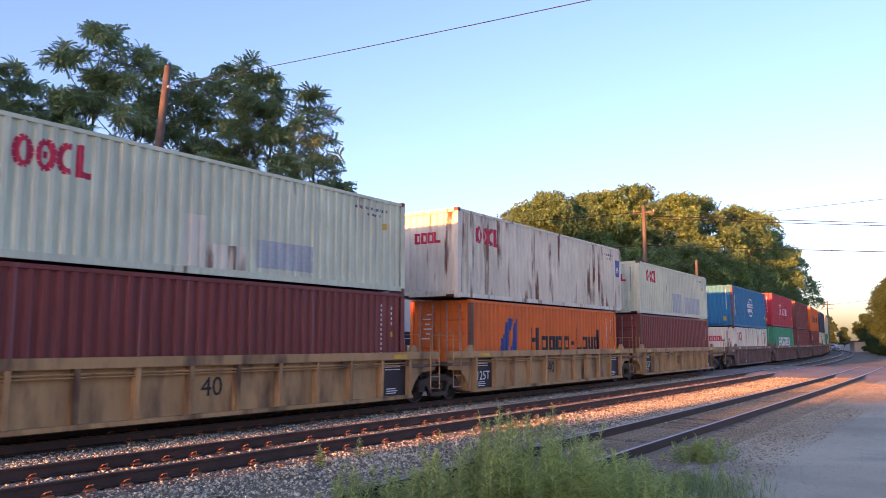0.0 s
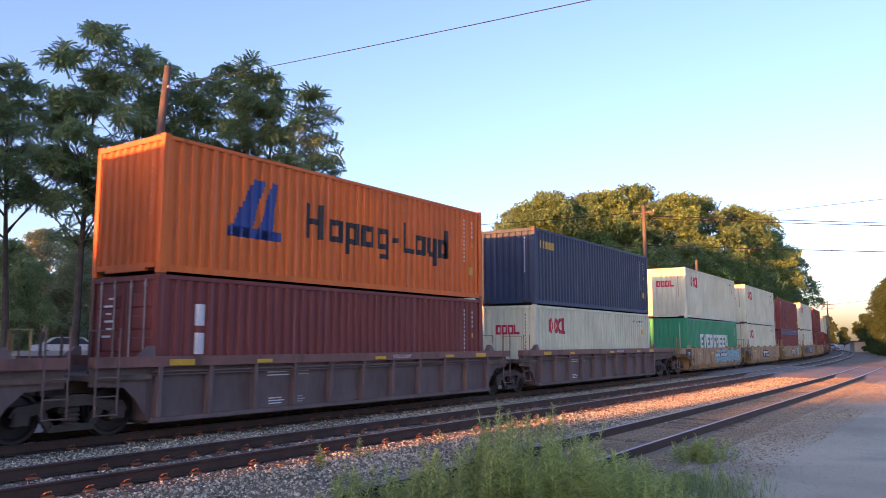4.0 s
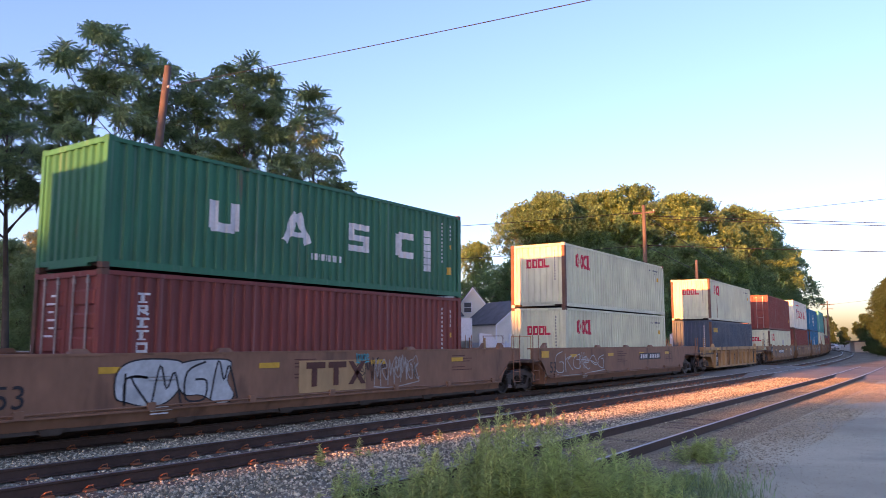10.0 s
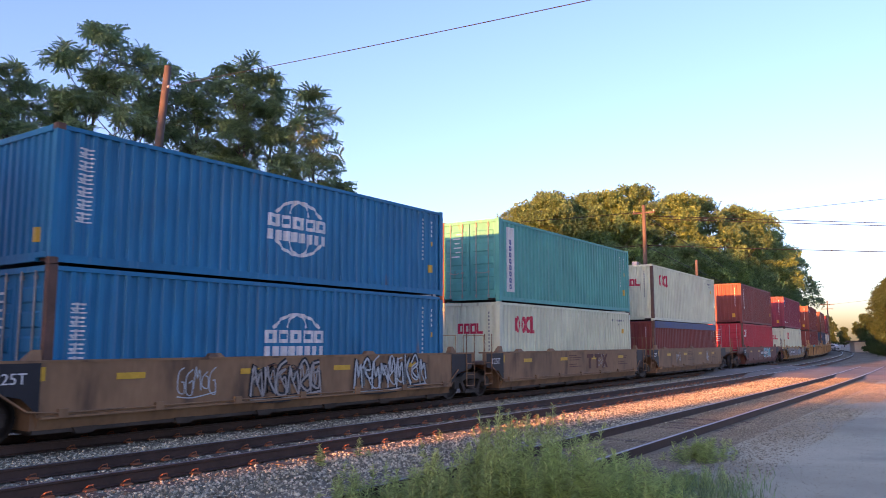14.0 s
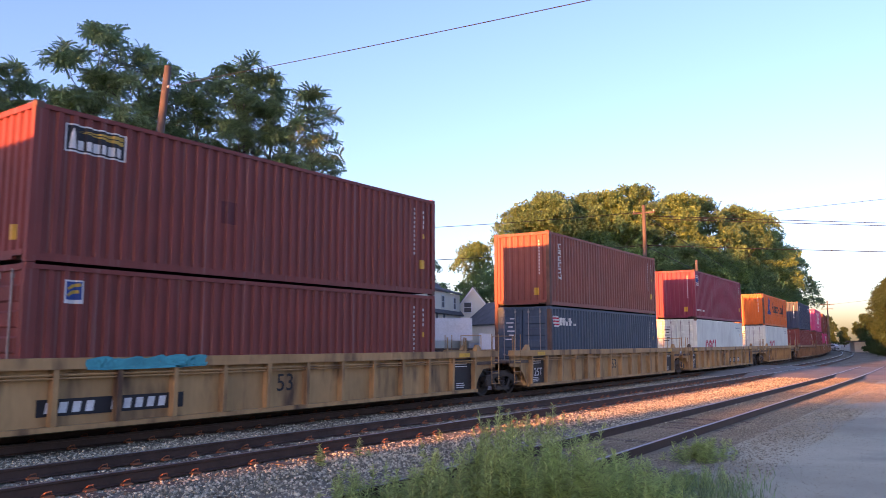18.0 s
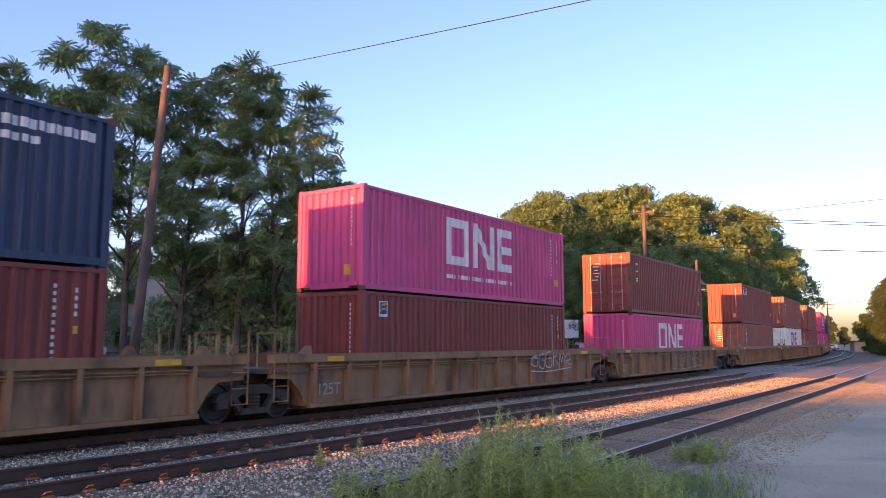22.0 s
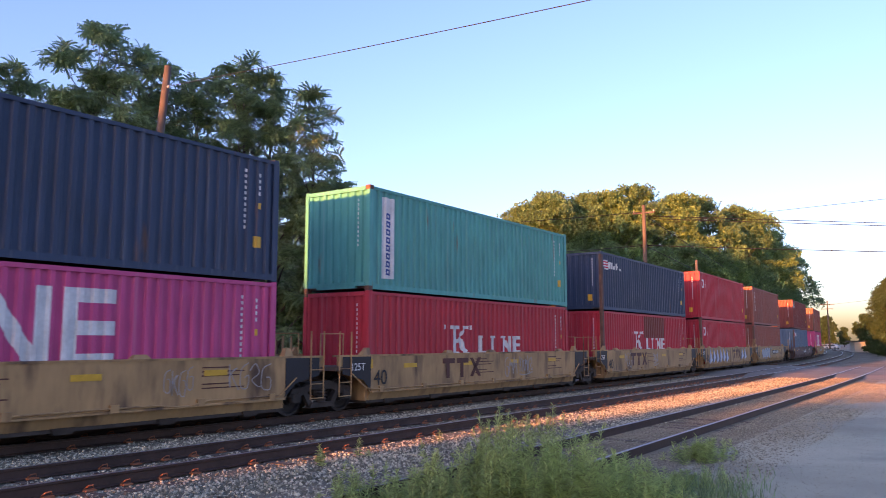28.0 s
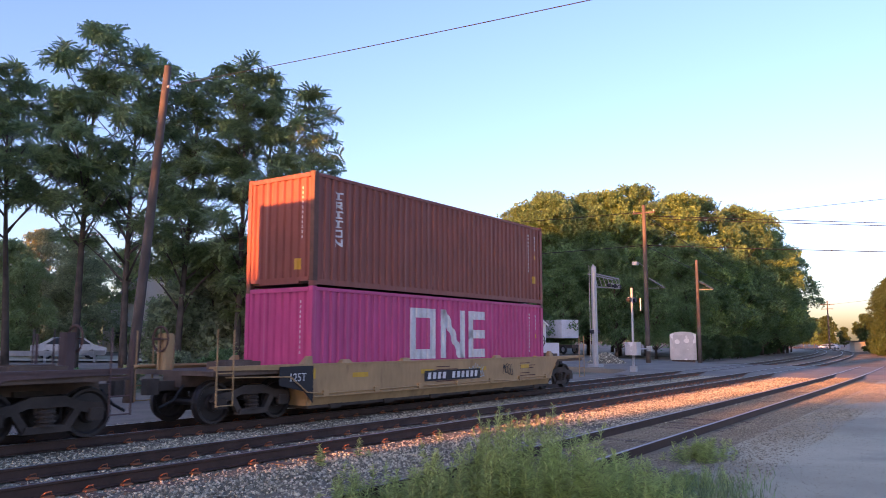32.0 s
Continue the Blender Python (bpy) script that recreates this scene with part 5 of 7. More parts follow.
def markings(kind, L, H):
    """Painted areas of a box's side: material, rectangles (along, up), name."""
    if kind in ("rings", "rings_45", "rings_rust", "rings_low"):
        u, w, s, q = 1.15, H * 0.63, 1.0, 0.62
        if kind == "rings_low":
            u, w, s, q = 1.9, 0.90, 2.0, 0.78
        out, t = [], 0.12 * s if s < 1.5 else 0.20
        oval = lambda c, k0, k1: [(c + 0.135 * s * math.cos(6.2832 * k / 12), w + q / 2 + (q / 2 - t / 2) * math.sin(6.2832 * k / 12)) for k in range(k0, k1 + 1)]
        for i in range(2):
            out += stroke(oval(u + (0.19 + i * 0.40) * s, 0, 12), t)
        out += [(u + 0.55 * s, u + 0.63 * s, w + q * 0.4, w + q * 0.6)]
        out += stroke(oval(u + 0.99 * s, 2, 10), t) + stroke([(u + 1.23 * s, w + q), (u + 1.23 * s, w)], t) + [(u + 1.23 * s, u + 1.48 * s, w, w + t)]
        return [(m_mark_fade if kind == "rings_rust" else m_mark_red, out, "red painted emblem")]
    if kind == "sail_words":
        icon = []
        for i in range(10):
            w = 0.95 + 0.138 * i
            icon += [(1.72 + 0.075 * i, 2.34 + 0.045 * i, w, w + 0.138), (2.55 + 0.045 * i, 2.98 + 0.022 * i, w, w + 0.138)]
        icon += [(1.72, 3.28, 0.95, 1.18)]
        w = 1.16
        words = [(4.1, 4.26, w, w + 0.88), (4.26, 4.55, w + 0.36, w + 0.51), (4.55, 4.71, w, w + 0.88)]
        for i in range(4):
            a = 4.92 + i * 0.64
            words += ring(a, a + 0.52, w, w + 0.58, 0.15)
        words += [(5.56, 5.71, w - 0.26, w), (7.21, 7.36, w - 0.26, w), (6.95, 7.3, w - 0.26, w - 0.13), (7.52, 7.82, w + 0.24, w + 0.38), (8.0, 8.16, w, w + 0.88), (8.16, 8.5, w, w + 0.14)]
        words += ring(8.58, 9.08, w, w + 0.58, 0.15) + [(9.18, 9.33, w + 0.1, w + 0.58), (9.5, 9.65, w - 0.26, w + 0.58), (9.3, 9.55, w, w + 0.14)] + ring(9.74, 10.26, w, w + 0.58, 0.15) + [(10.11, 10.26, w, w + 0.88)]
        return [(m_mark_blue, icon, "blue painted emblem"), (m_mark_black, words, "black painted marking")]
    if kind == "globe":
        return [(m_mark_white, globe(6.13, H * 0.52, 1.0, 0.66), "white painted emblem"), (m_mark_white, [r for i in range(6) for r in [(0.46, 0.74, 0.95 + 0.245 * i, 0.985 + 0.245 * i), (0.50, 0.72, 0.875 + 0.245 * i, 0.905 + 0.245 * i), (0.44, 0.76, 0.80 + 0.245 * i, 0.825 + 0.245 * i), (0.58, 0.62, 0.81 + 0.245 * i, 1.0 + 0.245 * i)] + stroke([(0.46, 0.90 + 0.245 * i), (0.54, 0.83 + 0.245 * i)], 0.035)], "white painted column")]
    if kind == "long_word":
        out = []
        for i in range(9):
            a, w, h = 2.7 + i * 0.77, 1.15, 0.84
            if i in (0, 2, 6, 7):
                out += [(a, a + 0.24, w, w + h), (a + 0.24, a + 0.68, w, w + 0.19), (a + 0.24, a + 0.68, w + h - 0.19, w + h), (a + 0.24, a + 0.62, w + 0.34, w + 0.50)]
            elif i == 1:
                out += [[(a, w + h), (a + 0.24, w + h), (a + 0.36, w + 0.3), (a + 0.48, w + h), (a + 0.72, w + h), (a + 0.46, w), (a + 0.26, w)]]
            elif i == 8:
                out += [(a, a + 0.22, w, w + h), (a + 0.46, a + 0.68, w, w + h), [(a + 0.22, w + h), (a + 0.22, w + h - 0.32), (a + 0.46, w), (a + 0.46, w + 0.32)]]
            elif i == 4:
                out += [(a, a + 0.22, w + 0.08, w + h - 0.08), (a + 0.06, a + 0.66, w, w + 0.2), (a + 0.06, a + 0.66, w + h - 0.2, w + h), (a + 0.46, a + 0.68, w + 0.06, w + 0.42)]
            else:
                out += [(a, a + 0.22, w, w + h), (a + 0.22, a + 0.62, w + h - 0.2, w + h), (a + 0.46, a + 0.68, w + 0.40, w + h - 0.06), (a + 0.22, a + 0.60, w + 0.32, w + 0.48), [(a + 0.24, w + 0.34), (a + 0.46, w + 0.34), (a + 0.70, w), (a + 0.46, w)]]
        return [(m_mark_white, out, "white painted marking")]
    if kind in ("k_word", "k_word_low"):
        w = 1.10
        out = [(4.08, 4.30, w, w + 0.92), (3.98, 4.42, w, w + 0.11), (3.98, 4.42, w + 0.81, w + 0.92)] + stroke([(4.28, w + 0.40), (4.78, w + 0.86)], 0.10) + stroke([(4.42, w + 0.52), (4.82, w + 0.06)], 0.24) + [(4.62, 4.95, w + 0.82, w + 0.92), (4.66, 5.02, w, w + 0.09)]
        for i in range(4):
            a = 5.6 + i * 0.76
            out += [(a, a + 0.18, w, w + 0.62), (a - 0.06, a + 0.24, w, w + 0.08), (a - 0.06, a + 0.24, w + 0.54, w + 0.62)]
            if i == 0 or i == 3:
                out += [(a + 0.18, a + 0.56, w, w + 0.12)]
            if i == 2:
                out += [(a + 0.42, a + 0.56, w, w + 0.62)] + stroke([(a + 0.06, w + 0.58), (a + 0.50, w + 0.04)], 0.16)
            if i == 3:
                out += [(a + 0.18, a + 0.56, w + 0.50, w + 0.62), (a + 0.18, a + 0.44, w + 0.26, w + 0.36)]
        out += [(u, u + 0.06, w + 0.80, w + 0.94) for u in (3.58, 3.68, 5.0, 5.1)]
        return [(m_mark_white, out, "white painted marking")]
    if kind == "column":
        out = []
        for i in range(6):
            w = H * 0.87 - 0.245 * (i + 1)
            if i == 4:
                out += ring(0.82, 1.06, w, w + 0.20, 0.05)
            elif i == 5:
                out += [(0.80, 0.87, w, w + 0.20), (1.01, 1.08, w, w + 0.20)] + stroke([(0.84, w + 0.18), (1.04, w + 0.02)], 0.06)
            elif i == 1:
                out += [(0.83, 0.90, w, w + 0.20), (0.80, 1.03, w + 0.155, w + 0.20), (0.98, 1.04, w + 0.09, w + 0.18), (0.86, 1.03, w + 0.08, w + 0.12)] + stroke([(0.92, w + 0.1), (1.05, w + 0.01)], 0.055)
            else:
                out += [(0.905, 0.975, w, w + 0.20), (0.80, 1.08, w + 0.155, w + 0.20)] + [(0.83, 1.05, w, w + 0.04)] * (i == 2) + [(0.86, 1.02, w, w + 0.03)] * (i != 2)
        return [(m_mark_white, out, "white painted column")]
    if kind == "column_small":
        return [(m_mark_white, [(0.86, 0.94, H * 0.78 - 0.36 * i, H * 0.78 - 0.36 * i + 0.26) for i in range(3)] + [(0.78, 1.08, H * 0.78 - 0.36 * i + 0.1, H * 0.78 - 0.36 * i + 0.16) for i in range(3)] + [(0.80, 1.06, H * 0.78 - 0.72, H * 0.78 - 0.67)], "white painted column")]
    if kind == "two_bars":
        return [(m_mark_white, [(0.95, 1.2, 1.85, 2.3), (0.95, 1.2, 1.25, 1.7)], "white painted bars")]
    if kind == "spaced_word":
        w, out = 1.06, []
        for k, a in enumerate((2.43, 4.62, 6.9, 8.94)):
            if k == 0:
                out += [(a, a + 0.24, w, w + 0.62), (a + 0.58, a + 0.82, w, w + 0.62), (a + 0.08, a + 0.74, w - 0.06, w + 0.14)]
            elif k == 1:
                out += stroke([(a + 0.06, w - 0.06), (a + 0.40, w + 0.66)], 0.22) + stroke([(a + 0.82, w - 0.06), (a + 0.46, w + 0.66)], 0.22) + [(a + 0.2, a + 0.68, w + 0.08, w + 0.2)]
            elif k == 2:
                out += [(a, a + 0.82, w - 0.06, w + 0.1), (a, a + 0.82, w + 0.22, w + 0.38), (a, a + 0.82, w + 0.52, w + 0.68), (a, a + 0.22, w + 0.3, w + 0.62), (a + 0.6, a + 0.82, w, w + 0.3)]
            else:
                out += [(a, a + 0.22, w, w + 0.62), (a + 0.1, a + 0.82, w - 0.06, w + 0.13), (a + 0.1, a + 0.82, w + 0.49, w + 0.68)]
        return [(m_mark_white, out + row_of(9, 5.57, 6.68, 0.64, 0.80, 0.6), "white painted marking"), (m_mark_white, column_of(6, 10.21, 10.64, 0.70, 1.94, 0.9), "white painted panel")]
    if kind == "gold_word":
        return [(m_mark_gold, row_of(5, 0.45, 1.75, H * 0.74, H * 0.84, 0.8), "gold painted marking")]
    if kind == "shield_words":
        sh = ring(2.4, 3.16, 1.05, 2.06, 0.13) + [[(2.53, 1.18), (2.72, 1.18), (2.53, 1.60)], [(3.03, 1.18), (2.84, 1.18), (3.03, 1.60)], [(2.70, 1.93), (2.86, 1.93), (2.78, 1.62)]]
        out, w, h = [], 1.16, 0.74
        for i in range(8):
            a = 3.50 + i * 0.77 + (0.42 if i > 3 else 0)
            if i == 0:
                out += stroke([(a, w + h), (a + 0.30, w + 0.34)], 0.16) + stroke([(a + 0.60, w + h), (a + 0.30, w + 0.34)], 0.16) + stroke([(a + 0.30, w + 0.4), (a + 0.30, w)], 0.16)
            elif i == 1:
                out += [[(a, w), (a + 0.17, w), (a + 0.38, w + h * 0.8), (a + 0.38, w + h), (a + 0.24, w + h)], [(a + 0.38, w + h), (a + 0.30, w + h), (a + 0.50, w), (a + 0.68, w)], (a + 0.16, a + 0.5, w + 0.14, w + 0.26)]
            elif i in (3, 7):
                out += stroke([(a + 0.60, w + h - 0.08), (a + 0.12, w + h - 0.08), (a + 0.08, w + 0.08), (a + 0.60, w + 0.08), (a + 0.60, w + 0.36)], 0.16)
            elif i == 5:
                out += [(a + 0.18, a + 0.34, w, w + h)]
            else:
                out += [(a, a + 0.15, w, w + h), (a + 0.50, a + 0.65, w, w + h)] + stroke([(a + 0.08, w + h - 0.05), (a + 0.32, w + 0.25), (a + 0.56, w + (h - 0.05 if i == 4 else 0.05))], 0.16)
        return [(m_mark_red, sh + out, "red painted marking"), (m_mark_red, row_of(17, 2.36, 4.73, 2.40, 2.50, 0.6), "small red painted line"), (m_mark_blue, [[(2.56, 1.92), (2.70, 1.92), (2.78, 1.62), (2.86, 1.92), (3.0, 1.92), (2.84, 1.5), (2.84, 1.2), (2.72, 1.2), (2.72, 1.5)]], "blue painted emblem")]
    if kind == "white_panel":
        return [(m_mark_white, [(0.60, 1.09, 0.35, 2.64)], "white painted panel"), (m_mark_blue, [r for i in range(8) for r in ring(0.72, 0.96, 0.45 + 0.225 * i, 0.62 + 0.225 * i, 0.05)], "blue painted column")]
    if kind == "c_word":
        w = 1.92
        return [(m_mark_white, [(0.5, 0.62, w, w + 0.5), (0.56, 0.82, w, w + 0.12), (0.56, 0.82, w + 0.38, w + 0.5), (0.9, 1.0, w, w + 0.5), (1.0, 1.12, w + 0.16, w + 0.26), (1.12, 1.22, w, w + 0.5), (1.32, 1.44, w, w + 0.5)], "white painted marking")]
    if kind == "waves":
        return [(m_mark_white, ring(0.28, 0.82, 1.98, 2.58, 0.05) + [(0.3, 0.8, 2.1, 2.15), (0.3, 0.8, 2.42, 2.47)], "white painted emblem"), (m_mark_blue, [(0.34, 0.76, 2.17, 2.40)], "blue painted emblem"), (m_mark_white, row_of(18, 0.18, 1.97, 0.46, 0.56, 0.6), "white painted line")]
    if kind == "sign":
        return [(m_mark_white, [(0.60, 1.82, 2.10, 2.63)], "white edge of the sign"), (m_mark_black, [(0.63, 1.79, 2.13, 2.60)], "black field of the sign"), (m_mark_gold, [[(0.86, 2.50), (1.77, 2.40), (1.77, 2.48)], [(0.86, 2.52), (1.77, 2.50), (1.77, 2.58)]], "yellow beams on the sign"), (m_mark_white, row_of(6, 0.84, 1.76, 2.16, 2.34, 0.76) + [[(0.67, 2.16), (0.79, 2.16), (0.76, 2.46), (0.73, 2.56), (0.70, 2.46)]], "white marking on the sign")]
    if kind == "badge":
        return [(m_mark_white, [(0.73, 1.09, 2.20, 2.63)], "white edge of the badge"), (m_mark_blue, [(0.76, 1.06, 2.27, 2.60)], "blue square badge"), (m_mark_gold, stroke([(0.79, 2.46), (0.92, 2.53), (1.04, 2.55)], 0.06) + stroke([(0.79, 2.34), (0.90, 2.41), (1.00, 2.42)], 0.06), "yellow stripes of the badge")]
    if kind == "stripes":
        w = 1.88 if H < 2.7 else 2.16
        return [(m_mark_white, [(0.30 + 0.04 * i, 0.74 + 0.04 * i, w + 0.3 - 0.12 * i, w + 0.36 - 0.12 * i) for i in range(4)] + [(0.94, 1.04, w, w + 0.3), (1.22, 1.32, w, w + 0.3)] + [(1.04 + 0.06 * i, 1.12 + 0.06 * i, w + 0.2 - 0.06 * i, w + 0.3 - 0.06 * i) for i in range(3)] + [(1.5, 1.6, w, w + 0.16), (1.38, 1.5, w + 0.14, w + 0.3), (1.6, 1.72, w + 0.14, w + 0.3), (1.8, 1.9, w, w + 0.3), (1.9, 2.08, w + 0.1, w + 0.2)] + row_of(4, 2.12, 2.4, w, w + 0.09, 0.7), "white painted marking"), (m_mark_red, [(0.34 + 0.04 * i, 0.76 + 0.04 * i, w + 0.24 - 0.12 * i, w + 0.30 - 0.12 * i) for i in range(3)], "red stripes")]
    if kind == "bird":
        return [(m_mark_white, [(0.75 + 0.16 * i, 0.95 + 0.16 * i, 2.12 + 0.05 * i, 2.20 + 0.06 * i) for i in range(6)] + [(0.62, 1.9, 2.06, 2.11)] + row_of(7, 0.62, 1.95, 1.90, 2.0, 0.7), "white painted emblem"), (m_mark_white, row_of(11, 10.1, 11.85, 2.36, 2.54, 0.8) + row_of(4, 10.1, 10.8, 2.10, 2.24, 0.8), "white painted number bars")]
    if kind in ("block_word", "block_word_low", "block_word_pink"):
        w, h, u = (1.24, 1.25, 4.03) if kind == "block_word_pink" else (1.02, 1.48, 4.03)
        out = ring(u, u + 1.26, w, w + h, 0.28)
        out += [(u + 1.50, u + 1.78, w, w + h), (u + 2.56, u + 2.84, w, w + h)] + [[(u + 1.50, w + h), (u + 1.84, w + h), (u + 2.84, w), (u + 2.50, w)]]
        out += [(u + 3.07, u + 4.13, w + h * t, w + h * t + 0.27) for t in (0, 0.41, 0.818)] + [(u + 3.07, u + 3.35, w + 0.27, w + h * 0.82)]
        if kind == "block_word":
            out += row_of(20, u, u + 4.13, 0.58, 0.71, 0.6)
        return [(m_mark_pink if kind == "block_word_pink" else m_mark_white, out, "large painted blocks")]
    return []


def near_side(L):
    return lambda u, w, d: (u - L / 2, -CW / 2 + 0.012 + d, w)


def front_end(L):
    return lambda u, w, d: (-L / 2 + 0.02 + d, CW / 2 - u, w)


def door_leaf(H):
    """One leaf of a container's door, hinged at its outer edge, standing in the y-z plane."""
    return Mesh().box(0.045, 0.0, 0.22, 0.08, 1.075, H - 0.12)


def door_panel(H, proud):
    """One pressed panel of a door leaf."""
    h = (H - 0.62) / 5
    return Mesh().hexa([(0.046, 0.10, 0.08), (0.046, 0.96, 0.08), (0.046, 0.96, h - 0.06), (0.046, 0.10, h - 0.06)], [(proud, 0.14, 0.12), (proud, 0.92, 0.12), (proud, 0.92, h - 0.10), (proud, 0.14, h - 0.10)])


NAMES = {"white": "greyish white", "maroon": "dull maroon", "orange": "orange", "blue": "bright blue", "red": "deep red", "green": "green", "navy": "dark navy", "teal": "turquoise green", "pink": "bright magenta", "brown": "red-brown", "wine": "wine red", "slate": "slate blue", "dark green": "dark green", "reefer": "clean white", "clean": "clean white", "denim": "dull dark blue"}


def container(paint_name, H, L, end, mark, tier):
    """A freight container, its origin under its middle."""
    mat = PAINT["rusty" if mark in ("rings_45", "rings_rust") else paint_name]
    what = "ribbed steel container" if paint_name != "reefer" else "smooth refrigerated container"
    words = {"plain": "", "doors": " with lock rods"}[end]
    ob = thing("container", Matrix(), NAMES[paint_name] + " " + what + words + (", upper of two" if tier else ", in a well"), "container", "containers of the train")
    fo = REEF_FOLD if paint_name == "reefer" else SIDE_FOLD
    ns, fe = near_side(L), front_end(L)
    k = (L, H, fo[1])
    side = kept(("side_panel", *k), lambda: sheet(POST, L - POST, 0.16, H - 0.10, fo, ns))
    part("side_panel", side, mat, ob)
    part("side_panel", side, mat, ob, at=pose(0, 0, 0, 0, 0, 180))
    endp = kept(("end_panel", *k), lambda: sheet(0.12, CW - 0.12, 0.16, H - 0.10, END_FOLD, fe))
    if end == "plain":
        part("end_panel", endp, mat, ob)
    else:
        leaf = kept(("door", H), lambda: door_leaf(H))
        other = kept(("door_mirror", H), lambda: _mirror(door_leaf(H)))
        for me, y, name in ((leaf, -1.09, "door"), (other, 1.09, "door")):
            dr = part(name, me, mat, ob, at=(-L / 2, y, 0))
            s = 1 if y < 0 else -1
            for i in range(5):
                part("door_panel", kept(("door_panel", H, s), lambda: door_panel(H, 0.018) if s > 0 else _mirror(door_panel(H, 0.018))), mat, dr, at=(0, 0, 0.30 + (H - 0.62) * i / 5))
            for f in (0.30, 0.80):
                part("lock_rod", kept(("lock_rod", H), lambda: Mesh().tube([(-0.005, 0, 0.12), (-0.005, 0, H - 0.10)], 0.019, 6).box(-0.02, -0.035, 0.16, 0.02, 0.035, 0.24).box(-0.02, -0.035, H - 0.26, 0.02, 0.035, H - 0.18).box(-0.02, -0.04, 1.0, 0.02, 0.04, 1.06)), m_rod, dr, at=(0, s * f, 0))
            part("handle", kept(("door_handle",), lambda: Mesh().tube([(-0.02, 0, 0), (-0.035, 0.10, -0.04), (-0.03, 0.38, -0.03)], 0.014, 5)), m_rod, dr, at=(0, s * 0.30 if s > 0 else -0.68, 1.03))
            if s > 0:
                continue
            part("door_marking", kept(("door_marking", H), lambda: _bars_yz([(0.04 * (i % 3), 0.20 + 0.12 * (i % 2), H - 0.50 - 0.16 * i) for i in range(6)])), m_mark_white if paint_name not in ("white", "reefer", "clean") else m_mark_black, dr, at=(0, -0.38 if s > 0 else -0.75, 0))
    part("end_panel", endp, mat, ob, at=pose(0, 0, 0, 0, 0, 180))
    part("roof", kept(("roof", *k), lambda: Mesh().box(-L / 2 + 0.05, -CW / 2 + 0.04, H - 0.05, L / 2 - 0.05, CW / 2 - 0.04, H - 0.02)), mat, ob)
    part("floor", kept(("floor", *k), lambda: Mesh().box(-L / 2 + 0.1, -CW / 2 + 0.05, 0.06, L / 2 - 0.1, CW / 2 - 0.05, 0.17)), m_underframe, ob)
    tr = kept(("top_rail", *k), lambda: Mesh().box(-L / 2 + 0.16, -CW / 2, H - 0.11, L / 2 - 0.16, -CW / 2 + 0.06, H - 0.03))
    br = kept(("bottom_rail", *k), lambda: Mesh().box(-L / 2 + 0.16, -CW / 2, 0.03, L / 2 - 0.16, -CW / 2 + 0.05, 0.17))
    eh = kept(("end_rail", *k), lambda: Mesh().box(-L / 2, -CW / 2 + 0.16, H - 0.13, -L / 2 + 0.08, CW / 2 - 0.16, H - 0.02))
    es = kept(("end_sill", *k), lambda: Mesh().side([(-L / 2, 0.06), (-L / 2 + 0.08, 0.06), (-L / 2 + 0.08, 0.22), (-L / 2, 0.22)], -CW / 2 + 0.5, CW / 2 - 0.5).box(-L / 2, -CW / 2 + 0.16, 0.12, -L / 2 + 0.08, CW / 2 - 0.16, 0.225))
    cp = kept(("corner_post", *k), lambda: Mesh().hexa([(-L / 2, -CW / 2, 0.1), (-L / 2 + 0.165, -CW / 2, 0.1), (-L / 2 + 0.165, -CW / 2 + 0.05, 0.1), (-L / 2 + 0.07, -CW / 2 + 0.13, 0.1), (-L / 2, -CW / 2 + 0.13, 0.1)], [(-L / 2, -CW / 2, H - 0.1), (-L / 2 + 0.165, -CW / 2, H - 0.1), (-L / 2 + 0.165, -CW / 2 + 0.05, H - 0.1), (-L / 2 + 0.07, -CW / 2 + 0.13, H - 0.1), (-L / 2, -CW / 2 + 0.13, H - 0.1)]))
    cq = kept(("corner_post_mirror", *k), lambda: Mesh().hexa([(-L / 2, CW / 2 - 0.13, 0.1), (-L / 2 + 0.07, CW / 2 - 0.13, 0.1), (-L / 2 + 0.165, CW / 2 - 0.05, 0.1), (-L / 2 + 0.165, CW / 2, 0.1), (-L / 2, CW / 2, 0.1)], [(-L / 2, CW / 2 - 0.13, H - 0.1), (-L / 2 + 0.07, CW / 2 - 0.13, H - 0.1), (-L / 2 + 0.165, CW / 2 - 0.05, H - 0.1), (-L / 2 + 0.165, CW / 2, H - 0.1), (-L / 2, CW / 2, H - 0.1)]))
    cc = kept(("corner_casting",), lambda: Mesh().box(-0.004, -0.004, 0, 0.178, 0.162, 0.118, 0.02).box(0.05, -0.006, 0.035, 0.13, 0.0, 0.085).box(-0.006, 0.05, 0.035, 0.0, 0.11, 0.085))
    for turn in (0, 180):
        at = pose(0, 0, 0, 0, 0, turn)
        for nm, me in (("top_rail", tr), ("bottom_rail", br), ("end_rail", eh), ("end_sill", es), ("corner_post", cp), ("corner_post", cq)):
            worn = turn == 0 and nm == "corner_post" and paint_name not in ("reefer", "clean", "pink") and random.random() < 0.4
            part(nm, me, m_casting if worn else mat, ob, at=at)
        for z in (0, H - 0.118):
            part("corner_casting", cc, mat if random.random() < 0.5 else m_casting, ob, at=at @ pose(-L / 2, -CW / 2, z))
            part("corner_casting", cc, mat if random.random() < 0.5 else m_casting, ob, at=at @ pose(-L / 2, CW / 2 - 0.158, z))
